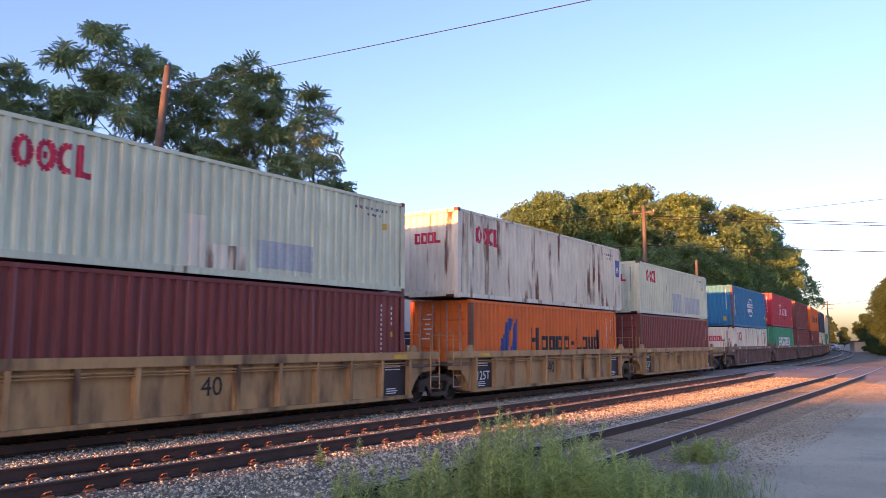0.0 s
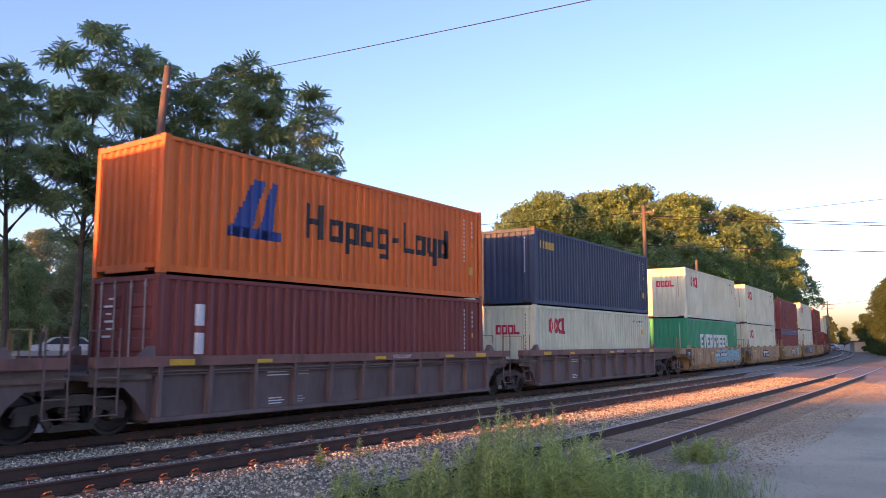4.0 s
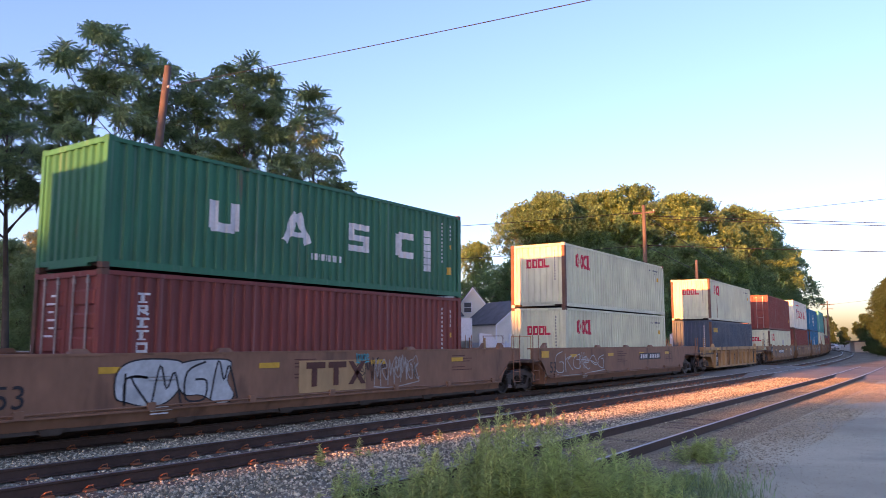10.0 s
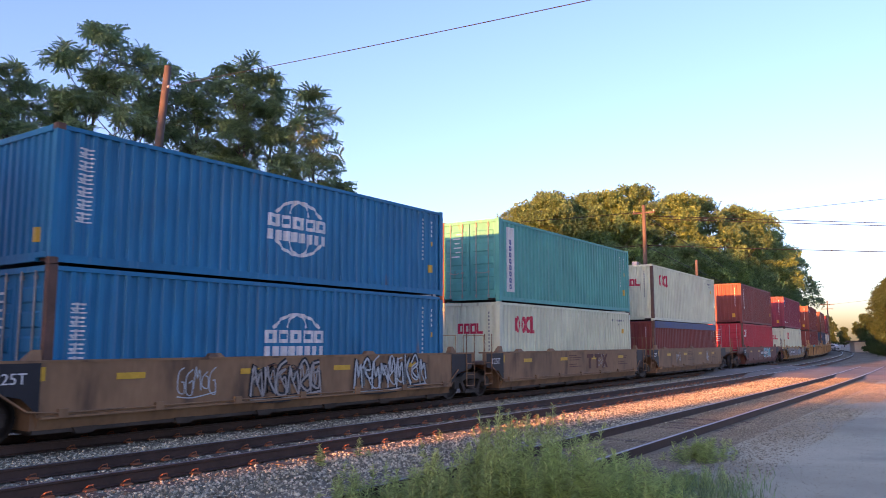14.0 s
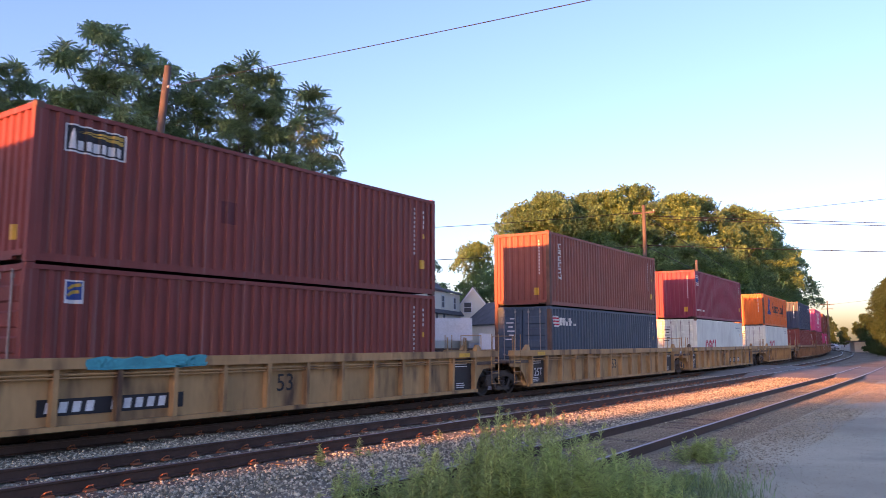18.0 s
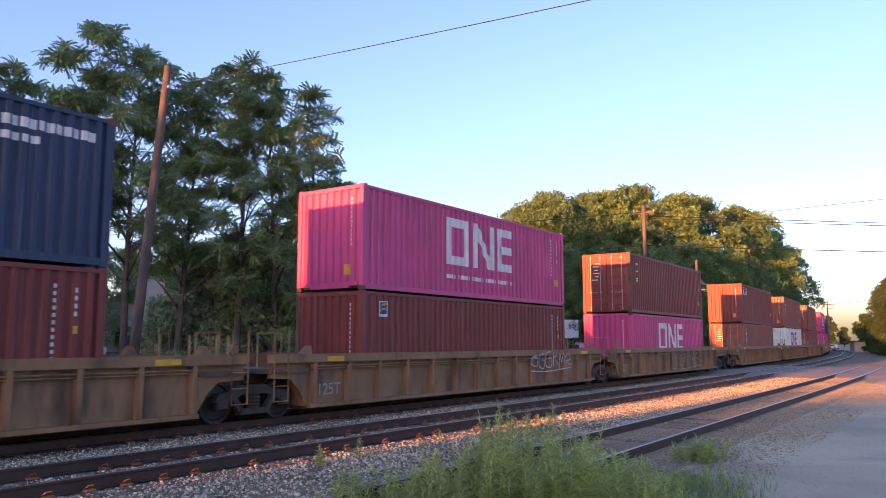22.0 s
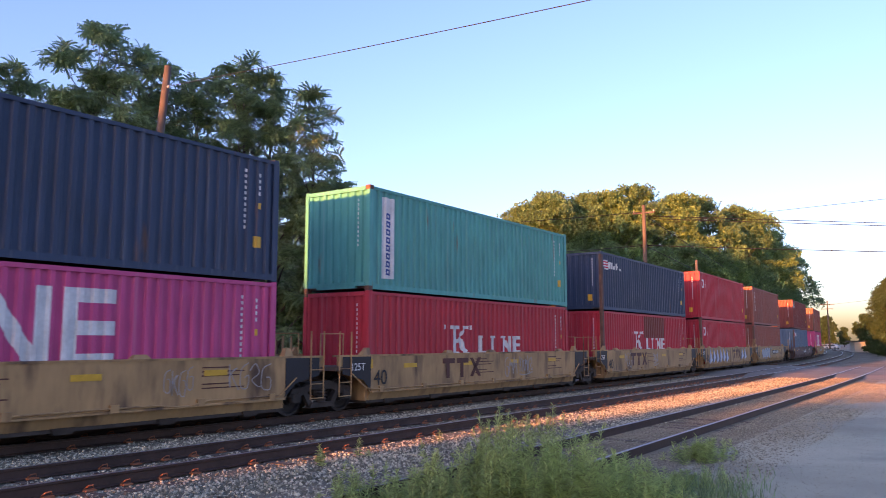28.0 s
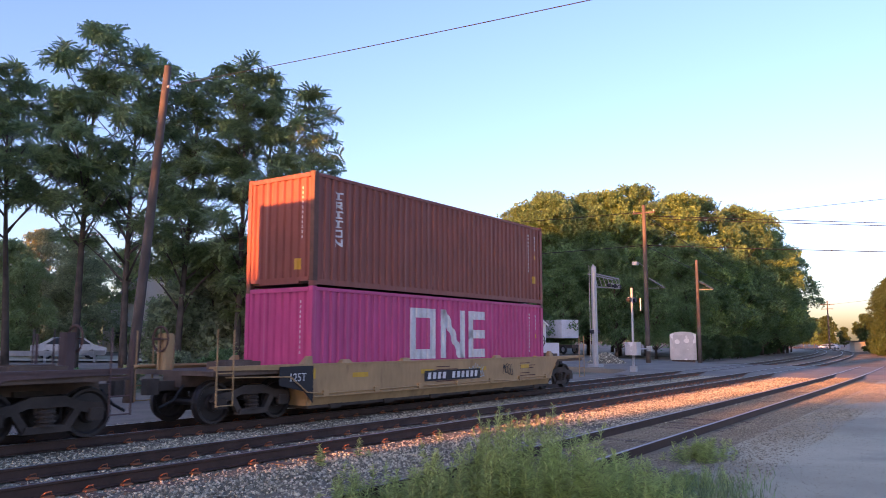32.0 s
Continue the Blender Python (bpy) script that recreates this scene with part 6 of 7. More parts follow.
    if L > F40 + 0.1:
        for x in (-F40 / 2, F40 / 2):
            part("inner_post", kept(("inner_post", H), lambda: Mesh().box(-0.1, -CW / 2 - 0.004, 0.03, 0.1, -CW / 2 + 0.05, H - 0.03)), mat, ob, at=(x, 0, 0))
        part("length_plate", lettering("45", 0.26), m_mark_white, ob, "readable length mark", at=(L / 2 - 0.42, -CW / 2 + 0.004, H * 0.60))
        part("length_panel", Mesh().box(-0.26, -CW / 2 + 0.006, H * 0.54, 0.26, -CW / 2 + 0.03, H * 0.80), m_mark_blue, ob, "blue length panel", at=(L / 2 - 0.42, 0, 0))
    if mark == "blue_top":
        part("tarpaulin", Mesh().box(-L / 2 + 0.2, -CW / 2 - 0.006, H - 0.34, L / 2 - 0.2, -CW / 2 + 0.01, H - 0.02).box(-L / 2 + 0.2, -CW / 2, H - 0.02, L / 2 - 0.2, CW / 2, H + 0.0), m_tarp, ob, "dark blue tarpaulin top")
    for layer, (material, rects, lb) in enumerate(markings(mark, L, H)):
        me = kept(("marking", mark, L, H, lb), lambda: marks_on(rects, fo, ns, 0.005 + 0.003 * layer))
        part("marking", me, material, ob, lb)
    dark = paint_name in ("white", "reefer", "clean")
    ink = m_spray_slate if dark else m_mark_white
    if dark:
        tagged(part("serial_number", kept(("number_bars", L, H, fo[1]), lambda: marks_on(row_of(11, L - 2.1, L - 0.75, H * 0.845, H * 0.875, 0.5) + row_of(4, L - 1.6, L - 1.0, H * 0.785, H * 0.81, 0.5), fo, ns)), ink, ob), kind="stuff")
        part("sticker", kept(("sticker", L, H, fo[1]), lambda: marks_on([(L - 0.95, L - 0.78, H * 0.66, H * 0.73)], fo, ns)), m_mark_yellow, ob, "small yellow sticker")
    elif mark != "bird":
        tagged(part("serial_number", kept(("number_column", L, H), lambda: marks_on(column_of(11, L - 0.99, L - 0.94, H * 0.40, H * 0.90, 0.55) + column_of(4, L - 0.61, L - 0.56, H * 0.68, H * 0.88, 0.6), fo, ns)), ink, ob), kind="stuff")
        part("sticker", kept(("low_sticker", L, H), lambda: marks_on([(L - 0.70, L - 0.46, H * 0.26, H * 0.35)], fo, ns)), m_mark_yellow, ob, "small yellow sticker")
        part("sticker", kept(("high_sticker", L, H), lambda: marks_on([(L - 0.62, L - 0.5, H * 0.57, H * 0.62)], fo, ns)), m_mark_yellow, ob, "small yellow sticker")
    if end == "plain":
        tagged(part("end_number", kept(("end_numbers", H, L), lambda: marks_on(column_of(11, 1.95, 2.0, H * 0.42, H * 0.90, 0.6), END_FOLD, fe)), ink, ob), kind="stuff")
        if mark in ("rings", "rings_45", "rings_rust"):
            w = H * 0.62
            part("end_marking", kept(("end_rings", H, L), lambda: marks_on([r for i in range(3) for r in ring(0.72 + 0.26 * i, 0.95 + 0.26 * i, w, w + 0.36, 0.08)] + [(1.50, 1.58, w, w + 0.36), (1.58, 1.76, w, w + 0.09)], END_FOLD, fe)), m_mark_red, ob, "small red painted emblem")
        elif mark in ("column", "sign", "globe", "waves", "stripes", "c_word", "k_word", "block_word"):
            part("end_sticker", kept(("end_sticker", H, L), lambda: marks_on([(1.75, 1.95, 0.42, 0.70)] if not dark else [(1.75, 1.95, 0.42, 0.7)], END_FOLD, fe)), m_mark_yellow, ob, "yellow height sticker")
    return ob


def _mirror(g):
    g.v = [(x, -y, z) for x, y, z in g.v]
    g.f = [tuple(reversed(f)) for f in g.f]
    return g


def _bars_yz(rows):
    g = Mesh()
    for y, w, z in rows:
        g.box(0.010, y, z, 0.014, y + w, z + 0.045)
    return g

# ---- well cars ----
SILL_Y = 1.44


def wheel_mesh():
    return Mesh().lathe([(-0.085, 0.10), (-0.085, 0.17), (-0.03, 0.20), (-0.02, 0.36), (-0.07, 0.40), (-0.07, 0.455), (0.045, 0.462), (0.055, 0.49), (0.08, 0.49), (0.085, 0.40), (0.03, 0.35), (0.02, 0.2), (0.06, 0.15), (0.06, 0.08)], 28)


def side_frame_mesh():
    top = [(-1.12, 0.50), (-1.02, 0.66), (-0.62, 0.70), (-0.30, 0.82), (0.30, 0.82), (0.62, 0.70), (1.02, 0.66), (1.12, 0.50)]
    g = Mesh().side(top + [(0.98, 0.42), (0.62, 0.52), (0.36, 0.62), (-0.36, 0.62), (-0.62, 0.52), (-0.98, 0.42)], -0.07, 0.07)
    g.side([(-0.66, 0.56), (-0.52, 0.60), (-0.30, 0.26), (-0.42, 0.20)], -0.06, 0.06)
    g.side([(0.66, 0.56), (0.42, 0.20), (0.30, 0.26), (0.52, 0.60)], -0.06, 0.06)
    g.side([(-0.44, 0.18), (0.44, 0.18), (0.38, 0.30), (-0.38, 0.30)], -0.10, 0.08)
    for x in (-0.91, 0.91):
        g.box(x - 0.15, -0.11, 0.34, x + 0.15, 0.06, 0.56, 0.03)
    return g


def spring_mesh():
    ring_z = [0.29 + 0.02 * i for i in range(17)]
    return Mesh().tube([(0, 0, z) for z in ring_z], [0.17 if i % 4 < 2 else 0.13 for i in range(17)], 12)


def bogie(parent, x):
    tr = part("bogie", kept(("bolster",), lambda: Mesh().box(-0.20, -1.02, 0.50, 0.20, 1.02, 0.78, 0.05).box(-0.34, -0.36, 0.78, 0.34, 0.36, 0.88, 0.08)), m_underframe, parent, at=(x, 0, 0))
    for y in (-1.0, 1.0):
        part("side_frame", kept(("side_frame",), side_frame_mesh), m_underframe, tr, at=pose(0, y, 0, 0, 0, 0 if y < 0 else 180))
        part("spring_nest", kept(("spring_nest",), spring_mesh), m_underframe, tr, at=(0, y, 0))
    for w in (-0.91, 0.91):
        part("axle", kept(("axle",), lambda: Mesh().lathe([(-1.02, 0.07), (-0.7, 0.09), (0.7, 0.09), (1.02, 0.07)], 12)), m_wheel, tr, at=(w, 0, 0.462))
        for y in (-0.76, 0.76):
            part("wheel", kept(("wheel",), wheel_mesh), m_wheel, tr, at=pose(w, y, 0.462, 0, 0, 0 if y < 0 else 180))
    return tr


def sill_outline(hw, fore, aft, low, top):
    """Outline (x, z) of a car's side: a deep well between two ends that rise over the bogies."""
    return [(-hw, low), (hw, low), (hw + 0.28, low + 0.42), (hw + 0.55, low + 0.66), (hw + aft, low + 0.70), (hw + aft, top), (-hw - fore, top), (-hw - fore, low + 0.70), (-hw - 0.55, low + 0.66), (-hw - 0.28, low + 0.42)]


def spray(seed, u0, u1, w0, w1, n):
    """Swollen sprayed shapes that lean on one another, and their outline."""
    rnd, g, h = random.Random(seed), Mesh(), Mesh()
    p = (u1 - u0) / n
    for i in range(n):
        uc, wc = u0 + (i + 0.5) * p, (w0 + w1) / 2 + rnd.uniform(-0.05, 0.05) * (w1 - w0)
        tilt = rnd.uniform(-0.25, 0.25)
        pts = []
        for j in range(9):
            a = 6.2832 * j / 9
            r = rnd.uniform(0.78, 1.05) if j % 3 else rnd.uniform(0.55, 0.95)
            c, q = math.copysign(abs(math.cos(a)) ** 0.7, math.cos(a)), math.copysign(abs(math.sin(a)) ** 0.7, math.sin(a))
            pts.append((0.58 * p * r * c + tilt * p * q, (w1 - w0) * 0.5 * r * q))
        line = curve_through(pts, 4, True)
        for mesh, y in ((g, -0.0040 - 0.0004 * (i % 2)), (h, -0.002)):
            k = 0.035 if mesh is h else 0.0
            mesh.poly([(uc + u * (1 + k / max(0.2, abs(p) * 0.5)), y, wc + w * (1 + k / (0.5 * (w1 - w0)))) for u, w in line])
    return g, h


def curve_through(pts, n=4, closed=False):
    """A smooth line through loose points."""
    k, out = len(pts), []
    at = lambda i: pts[i % k] if closed else pts[max(0, min(k - 1, i))]
    for i in range(k if closed else k - 1):
        p0, p1, p2, p3 = at(i - 1), at(i), at(i + 1), at(i + 2)
        for j in range(n):
            t = j / n
            out.append(tuple(0.5 * (2 * b + (c - a) * t + (2 * a - 5 * b + 4 * c - d) * t * t + (3 * b - a - 3 * c + d) * t ** 3) for a, b, c, d in zip(p0, p1, p2, p3)))
    return out + ([] if closed else [pts[-1]])


def ribbon(g, pts, width, y=-0.006):
    """A flat brush line of even width."""
    k, n = len(g.v), len(pts)
    for i, p in enumerate(pts):
        a, b = pts[max(0, i - 1)], pts[min(n - 1, i + 1)]
        d = math.hypot(b[0] - a[0], b[1] - a[1]) or 1
        nx, nz = -(b[1] - a[1]) / d * width, (b[0] - a[0]) / d * width
        g.v += [(p[0] - nx, y, p[1] - nz), (p[0] + nx, y, p[1] + nz)]
    g.f += [(k + 2 * i, k + 2 * i + 2, k + 2 * i + 3, k + 2 * i + 1) for i in range(n - 1)]


def tag_lines(seed, u0, u1, w0, w1, strokes, width):
    """A sprayed tag: a few quick upright strokes, hooks and a trailing line, like a scrawled hand."""
    rnd, g = random.Random(seed), Mesh()
    p, h = (u1 - u0) / strokes, w1 - w0
    for k in range(strokes):
        a = u0 + p * k
        top, low = w1 - h * rnd.uniform(0, 0.25), w0 + h * rnd.uniform(0, 0.25)
        kind = rnd.randrange(4)
        if kind == 0:
            pts = [(a + 0.1 * p, low), (a + 0.3 * p, top), (a + 0.5 * p, low + 0.3 * h), (a + 0.8 * p, top - 0.1 * h), (a + 1.05 * p, low)]
        elif kind == 1:
            pts = [(a + 0.9 * p, top), (a + 0.2 * p, top - 0.15 * h), (a + 0.15 * p, low + 0.1 * h), (a + 0.85 * p, low), (a + 0.9 * p, low + 0.4 * h), (a + 0.5 * p, low + 0.4 * h)]
        elif kind == 2:
            pts = [(a + 0.2 * p, top), (a + 0.25 * p, low), (a + 0.25 * p, low + 0.45 * h), (a + 0.9 * p, top - 0.1 * h), (a + 0.4 * p, low + 0.45 * h), (a + 1.0 * p, low)]
        else:
            pts = [(a, top - 0.2 * h), (a + 0.55 * p, top), (a + 0.9 * p, top - 0.3 * h), (a + 0.2 * p, low + 0.35 * h), (a + 0.8 * p, low + 0.1 * h), (a + 1.1 * p, low + 0.2 * h)]
        ribbon(g, curve_through([(u + rnd.uniform(-0.06, 0.06) * p, w + rnd.uniform(-0.05, 0.05) * h) for u, w in pts]), width)
    if strokes > 4:
        ribbon(g, curve_through([(u0, w0 + 0.02 * h), (u0 + 0.4 * (u1 - u0), w0 - 0.04 * h), (u1, w0 + 0.1 * h)]), width)
    return g


def shards(seed, u0, u1, w0, w1, n):
    """Leaning pointed shapes, each with a slanting shadow beside it."""
    rnd, g, h = random.Random(seed), Mesh(), Mesh()
    p = (u1 - u0) / n
    for i in range(n):
        a, m = u0 + p * i, rnd.uniform(0.05, 0.2) * p
        tip, foot = w1 - rnd.uniform(0, 0.06), w0 + rnd.uniform(0, 0.10)
        g.poly([(a + 0.32 * p, -0.004, foot), (a + 1.02 * p, -0.004, w0 + (w1 - w0) * rnd.uniform(0.25, 0.45)), (a + 0.34 * p + m, -0.004, tip)])
        h.poly([(a - 0.05 * p, -0.003, foot + 0.12), (a + 0.40 * p, -0.003, foot), (a + 0.38 * p + m, -0.003, tip + 0.01), (a + 0.28 * p + m, -0.003, tip + 0.01)])
    return g, h


def graffiti(parent, seed, u0, u1, w0, w1, n, fill, edge, kind="bubble", flat=SILL_Y):
    if kind == "tag":
        tagged(part("graffiti_tag", tag_lines(seed, u0, u1, w0, w1, n, 0.016), fill, parent, "thin sprayed tag", at=(0, -flat, 0)), kind="stuff")
        return
    if kind == "swirl":
        tagged(part("graffiti_edge", tag_lines(seed, u0, u1, w0, w1, n, 0.075), edge, parent, "black sprayed swirls", at=(0, -flat, 0)), kind="stuff")
        tagged(part("graffiti_stroke", tag_lines(seed, u0, u1, w0, w1, n, 0.026), fill, parent, "white sprayed swirls", at=(0, -flat - 0.003, 0)), kind="stuff")
        tagged(part("graffiti_stroke", tag_lines(seed + 1, u0, u1, w0, w1, n, 0.020), fill, parent, "white sprayed swirls", at=(0, -flat - 0.005, 0)), kind="stuff")
        return
    if kind == "shards":
        g, h = shards(seed, u0, u1, w0, w1, n)
        tagged(part("graffiti_edge", h, edge, parent, at=(0, -flat, 0)), kind="stuff")
        tagged(part("graffiti", g, fill, parent, "pointed sprayed shapes", at=(0, -flat, 0)), kind="stuff")
        return
    g, h = spray(seed, u0, u1, w0, w1, n)
    tagged(part("graffiti_edge", h, edge, parent, at=(0, -flat, 0)), kind="stuff")
    gr = tagged(part("graffiti", g, fill, parent, "sprayed graffiti shapes", at=(0, -flat, 0)), kind="stuff")
    tagged(part("graffiti_stroke", tag_lines(seed, u0, u1, w0, w1, n * 2, 0.022), edge, gr, at=(0, -0.002, 0)), kind="stuff")


CAR_WORDS = {"tan": "weathered tan", "ochre": "yellow-tan", "umber": "grimy dark brown", "brown": "reddish brown", "russet": "rusty red-brown", "dark": "sooty black-brown", "black": "black-brown"}


def well_car(style, hw, fore, aft, marks, seed, top=1.5):
    """One unit of a well car, its origin at railhead height under its middle; fore and aft: True where it ends in a coupler, else it shares a bogie there."""
    rnd = random.Random(seed)
    col, make = style.split("_")
    mat = STEEL[col]
    ob = thing("well_car", Matrix(), CAR_WORDS[col] + " steel well car with " + ("upright ribs on its sides" if make == "rib" else "smooth plated sides") + "", "railway car", "units of the train")
    ef, ea = (2.9 if fore else 1.25), (2.9 if aft else 1.25)
    low = 0.26
    key = (hw, fore, aft, make, top)
    # sides
    for s in (-1, 1):
        if make == "rib":
            me = kept(("side_sill", s, *key), lambda: Mesh().side(sill_outline(hw, ef, ea, low, top - 0.10), s * 1.275 - 0.012, s * 1.275 + 0.012))
            sd = part("side_sill", me, mat, ob)
            ch = kept(("top_chord", s, *key), lambda: Mesh().bar([(s * 1.24, top - 0.20), (s * 1.46, top - 0.20), (s * 1.46, top), (s * 1.24, top)][::s], -hw - ef, hw + ea))
            part("top_chord", ch, m_chord if col == "dark" else mat, ob)
            lw = kept(("bottom_chord", s, hw), lambda: Mesh().bar([(s * 1.28, low - 0.04), (s * 1.42, low - 0.04), (s * 1.42, low + 0.05), (s * 1.28, low + 0.05)][::s], -hw, hw))
            part("bottom_chord", lw, mat, ob)
            n = 10 if hw < 7 else 13
            rib = kept(("rib", s, top), lambda: Mesh().hexa([(-0.06, s * 1.285, low + 0.03), (0.06, s * 1.285, low + 0.03), (0.05, s * 1.43, low + 0.06), (-0.05, s * 1.43, low + 0.06)], [(-0.06, s * 1.285, top - 0.2), (0.06, s * 1.285, top - 0.2), (0.05, s * 1.45, top - 0.2), (-0.05, s * 1.45, top - 0.2)]))
            for i in range(n + 1):
                part("rib", rib, mat, sd, at=(-hw + 0.15 + (2 * hw - 0.3) * i / n, 0, 0))
            pipe = kept(("brake_pipe", s, hw, top), lambda: Mesh().tube([(-hw, s * 1.39, top - 0.30), (hw, s * 1.39, top - 0.30)], 0.022, 6).tube([(-hw, s * 1.39, top - 0.36), (hw, s * 1.39, top - 0.36)], 0.016, 6))
            part("brake_pipe", pipe, mat, ob)
        else:
            me = kept(("side_sill", s, *key), lambda: Mesh().side(sill_outline(hw, ef, ea, low + 0.22, top), s * 1.41 - 0.02, s * 1.41 + 0.02))
            sd = part("side_sill", me, mat, ob)
            lw = kept(("lower_sill", s, hw), lambda: Mesh().bar([(s * 1.415, low + 0.24), (s * 1.31, low), (s * 1.20, low), (s * 1.30, low + 0.24)][::-s], -hw + 0.05, hw - 0.05))
            part("lower_sill", lw, mat, ob)
            part("top_chord", kept(("flat_chord", s, *key), lambda: Mesh().bar([(s * 1.24, top - 0.03), (s * 1.445, top - 0.03), (s * 1.445, top + 0.015), (s * 1.24, top + 0.015)][::s], -hw - ef, hw + ea)), mat, ob)
            for i in range(5):
                part("guide", kept(("guide", s, top), lambda: Mesh().hexa([(-0.22, s * 1.27, top), (0.22, s * 1.27, top), (0.22, s * 1.44, top), (-0.22, s * 1.44, top)][::s], [(-0.13, s * 1.30, top + 0.10), (0.13, s * 1.30, top + 0.10), (0.13, s * 1.38, top + 0.10), (-0.13, s * 1.38, top + 0.10)][::s])), mat, sd, at=(-hw * 0.8 + hw * 0.4 * i, 0, 0)) if rnd.random() < 0.55 else None
    # bottom of the well, ends, decks
    part("well_floor", kept(("well_floor", hw), lambda: Mesh().box(-hw, -1.3, FLOOR_Z - 0.09, hw, 1.3, FLOOR_Z - 0.012)), m_underframe, ob)
    for d, e, coupled in ((-1, ef, fore), (1, ea, aft)):
        x0, x1 = d * hw, d * (hw + e)
        a, b = min(x0, x1), max(x0, x1)
        part("end_bulkhead", kept(("end_bulkhead", d, hw), lambda: Mesh().hexa([(d * hw - 0.05, -1.3, low), (d * hw + 0.05, -1.3, low), (d * hw + 0.05, 1.3, low), (d * hw - 0.05, 1.3, low)], [(d * hw - 0.05, -1.3, 1.16), (d * hw + 0.05, -1.3, 1.16), (d * hw + 0.05, 1.3, 1.16), (d * hw - 0.05, 1.3, 1.16)])), mat, ob)
        part("end_deck", kept(("end_deck", d, hw, coupled), lambda: Mesh().box(a, -1.36, 1.06, b, 1.36, 1.16).box(a, -0.32, 0.80, b, 0.32, 1.06)), m_deck, ob)
        for y in (-1.32, 1.32):
            part("corner_guide", kept(("corner_guide", d), lambda: Mesh().hexa([(-0.16, -0.09, 1.50), (0.16, -0.09, 1.50), (0.16, 0.09, 1.50), (-0.16, 0.09, 1.50)], [(-0.02 - d * 0.06, -0.05, 1.70), (0.10 - d * 0.06, -0.05, 1.70), (0.10 - d * 0.06, 0.05, 1.70), (-0.02 - d * 0.06, 0.05, 1.70)])), mat, ob, at=(d * (hw + 0.12), y, top - 1.5))
        xe = d * (hw + e - 0.25)
        # ladder and grab irons on the near side, posts on the far side
        for y in (-1.46, 1.40):
            ld = part("ladder", kept(("ladder", 0), lambda: Mesh().tube([(-0.22, 0, 0.42), (-0.22, 0, 2.05)], 0.018, 6).tube([(0.22, 0, 0.42), (0.22, 0, 2.05)], 0.018, 6)), mat, ob, at=(xe, y, 0))
            for z in (0.44, 0.78, 1.12):
                part("rung", kept(("rung",), lambda: Mesh().tube([(-0.22, 0, 0), (0.22, 0, 0)], 0.014, 5)), mat, ld, at=(0, 0, z))
        rail_coat = STEEL["ochre"] if rnd.random() < 0.6 else mat
        if not coupled:
            part("handrail", kept(("handrail", d), lambda: Mesh().tube([(0, -1.1, 1.14), (0, -1.1, 2.0), (0, -0.3, 2.0), (0, -0.3, 1.14)], 0.02, 6)), rail_coat, ob, at=(d * (hw + e - 0.55), 0, 0))
        for px, py in ((0.5, 0.6), (-0.1, 0.9)):
            part("stake", kept(("stake",), lambda: Mesh().tube([(0, 0, 1.14), (0, 0, 1.95)], 0.03, 6)), rail_coat, ob, at=(d * (hw + e - 0.55 + px), py, 0))
        if coupled:
            part("coupler", kept(("coupler", d), lambda: Mesh().box(min(0, d * 0.62), -0.10, 0.74, max(0, d * 0.62), 0.10, 0.94).box(min(d * 0.5, d * 0.8), -0.16, 0.66, max(d * 0.5, d * 0.8), 0.14, 1.0, 0.05)), m_underframe, ob, at=(d * (hw + e - 0.1), 0, 0))
            part("brake_hose", kept(("brake_hose", d), lambda: Mesh().tube([(0, -0.4, 0.85), (d * 0.25, -0.42, 0.55), (d * 0.55, -0.36, 0.40)], 0.03, 6)), m_rubber, ob, at=(d * (hw + e), 0, 0))
            if d > 0 or rnd.random() < 0.4:
                part("brake_wheel", kept(("brake_wheel",), lambda: Mesh().tube([(0, 0.28 * math.cos(6.2832 * i / 16), 0.28 * math.sin(6.2832 * i / 16)) for i in range(17)], 0.025, 6).tube([(0, -0.26, 0), (0, 0.26, 0)], 0.016, 5).tube([(0, 0, -0.26), (0, 0, 0.26)], 0.016, 5).tube([(0, 0.02, 0), (d * -0.2, 0.02, 0)], 0.03, 6)), m_casting, ob, at=(d * (hw + e - 0.05), 0.55, 1.85))
                part("brake_stand", kept(("brake_stand", d), lambda: Mesh().box(min(0, -d * 0.25), 0.42, 1.15, max(0, -d * 0.25), 0.70, 1.98, 0.04)), mat, ob, at=(d * (hw + e - 0.08), 0, 0))
                part("deck_box", kept(("deck_box",), lambda: Mesh().box(-0.55, -0.35, 1.16, 0.55, 0.30, 1.34, 0.03).box(-0.40, -0.25, 1.34, 0.35, 0.20, 1.37)), m_deck, ob, "flat equipment box on the deck", at=(d * (hw + e - 1.4), -0.35, 0))
        if coupled or d < 0:
            bogie(ob, d * (hw + (1.5 if coupled else 1.42)))
    # paint marks on the near side
    yb = -1.436 if make != "rib" else -1.291
    panel = lambda u0, u1, w0, w1: Mesh().box(u0, -0.006, w0, u1, 0.0, w1)
    for x in ([-hw * 0.72, -hw * 0.25, hw * 0.22, hw * 0.68] if make != "rib" else [-hw * 0.9, hw * 0.9]):
        part("reflector", kept(("reflector",), lambda: panel(-0.30, 0.30, 1.14, 1.26)), m_mark_yellow, ob, "yellow reflector", at=(x, yb if make != "rib" else -1.462, (0 if make != "rib" else 0.18) + top - 1.5))
    if fore or make != "rib":
        part("end_reflector", kept(("end_reflector",), lambda: panel(-0.30, 0.30, 1.10, 1.34)), m_mark_yellow, ob, "yellow reflector", at=(-hw - 0.2 if make != "rib" else -hw - 0.7, yb - (0.004 if make == "rib" else 0), 0.06 + top - 1.5))
    length = "40" if hw < 7 else "53"
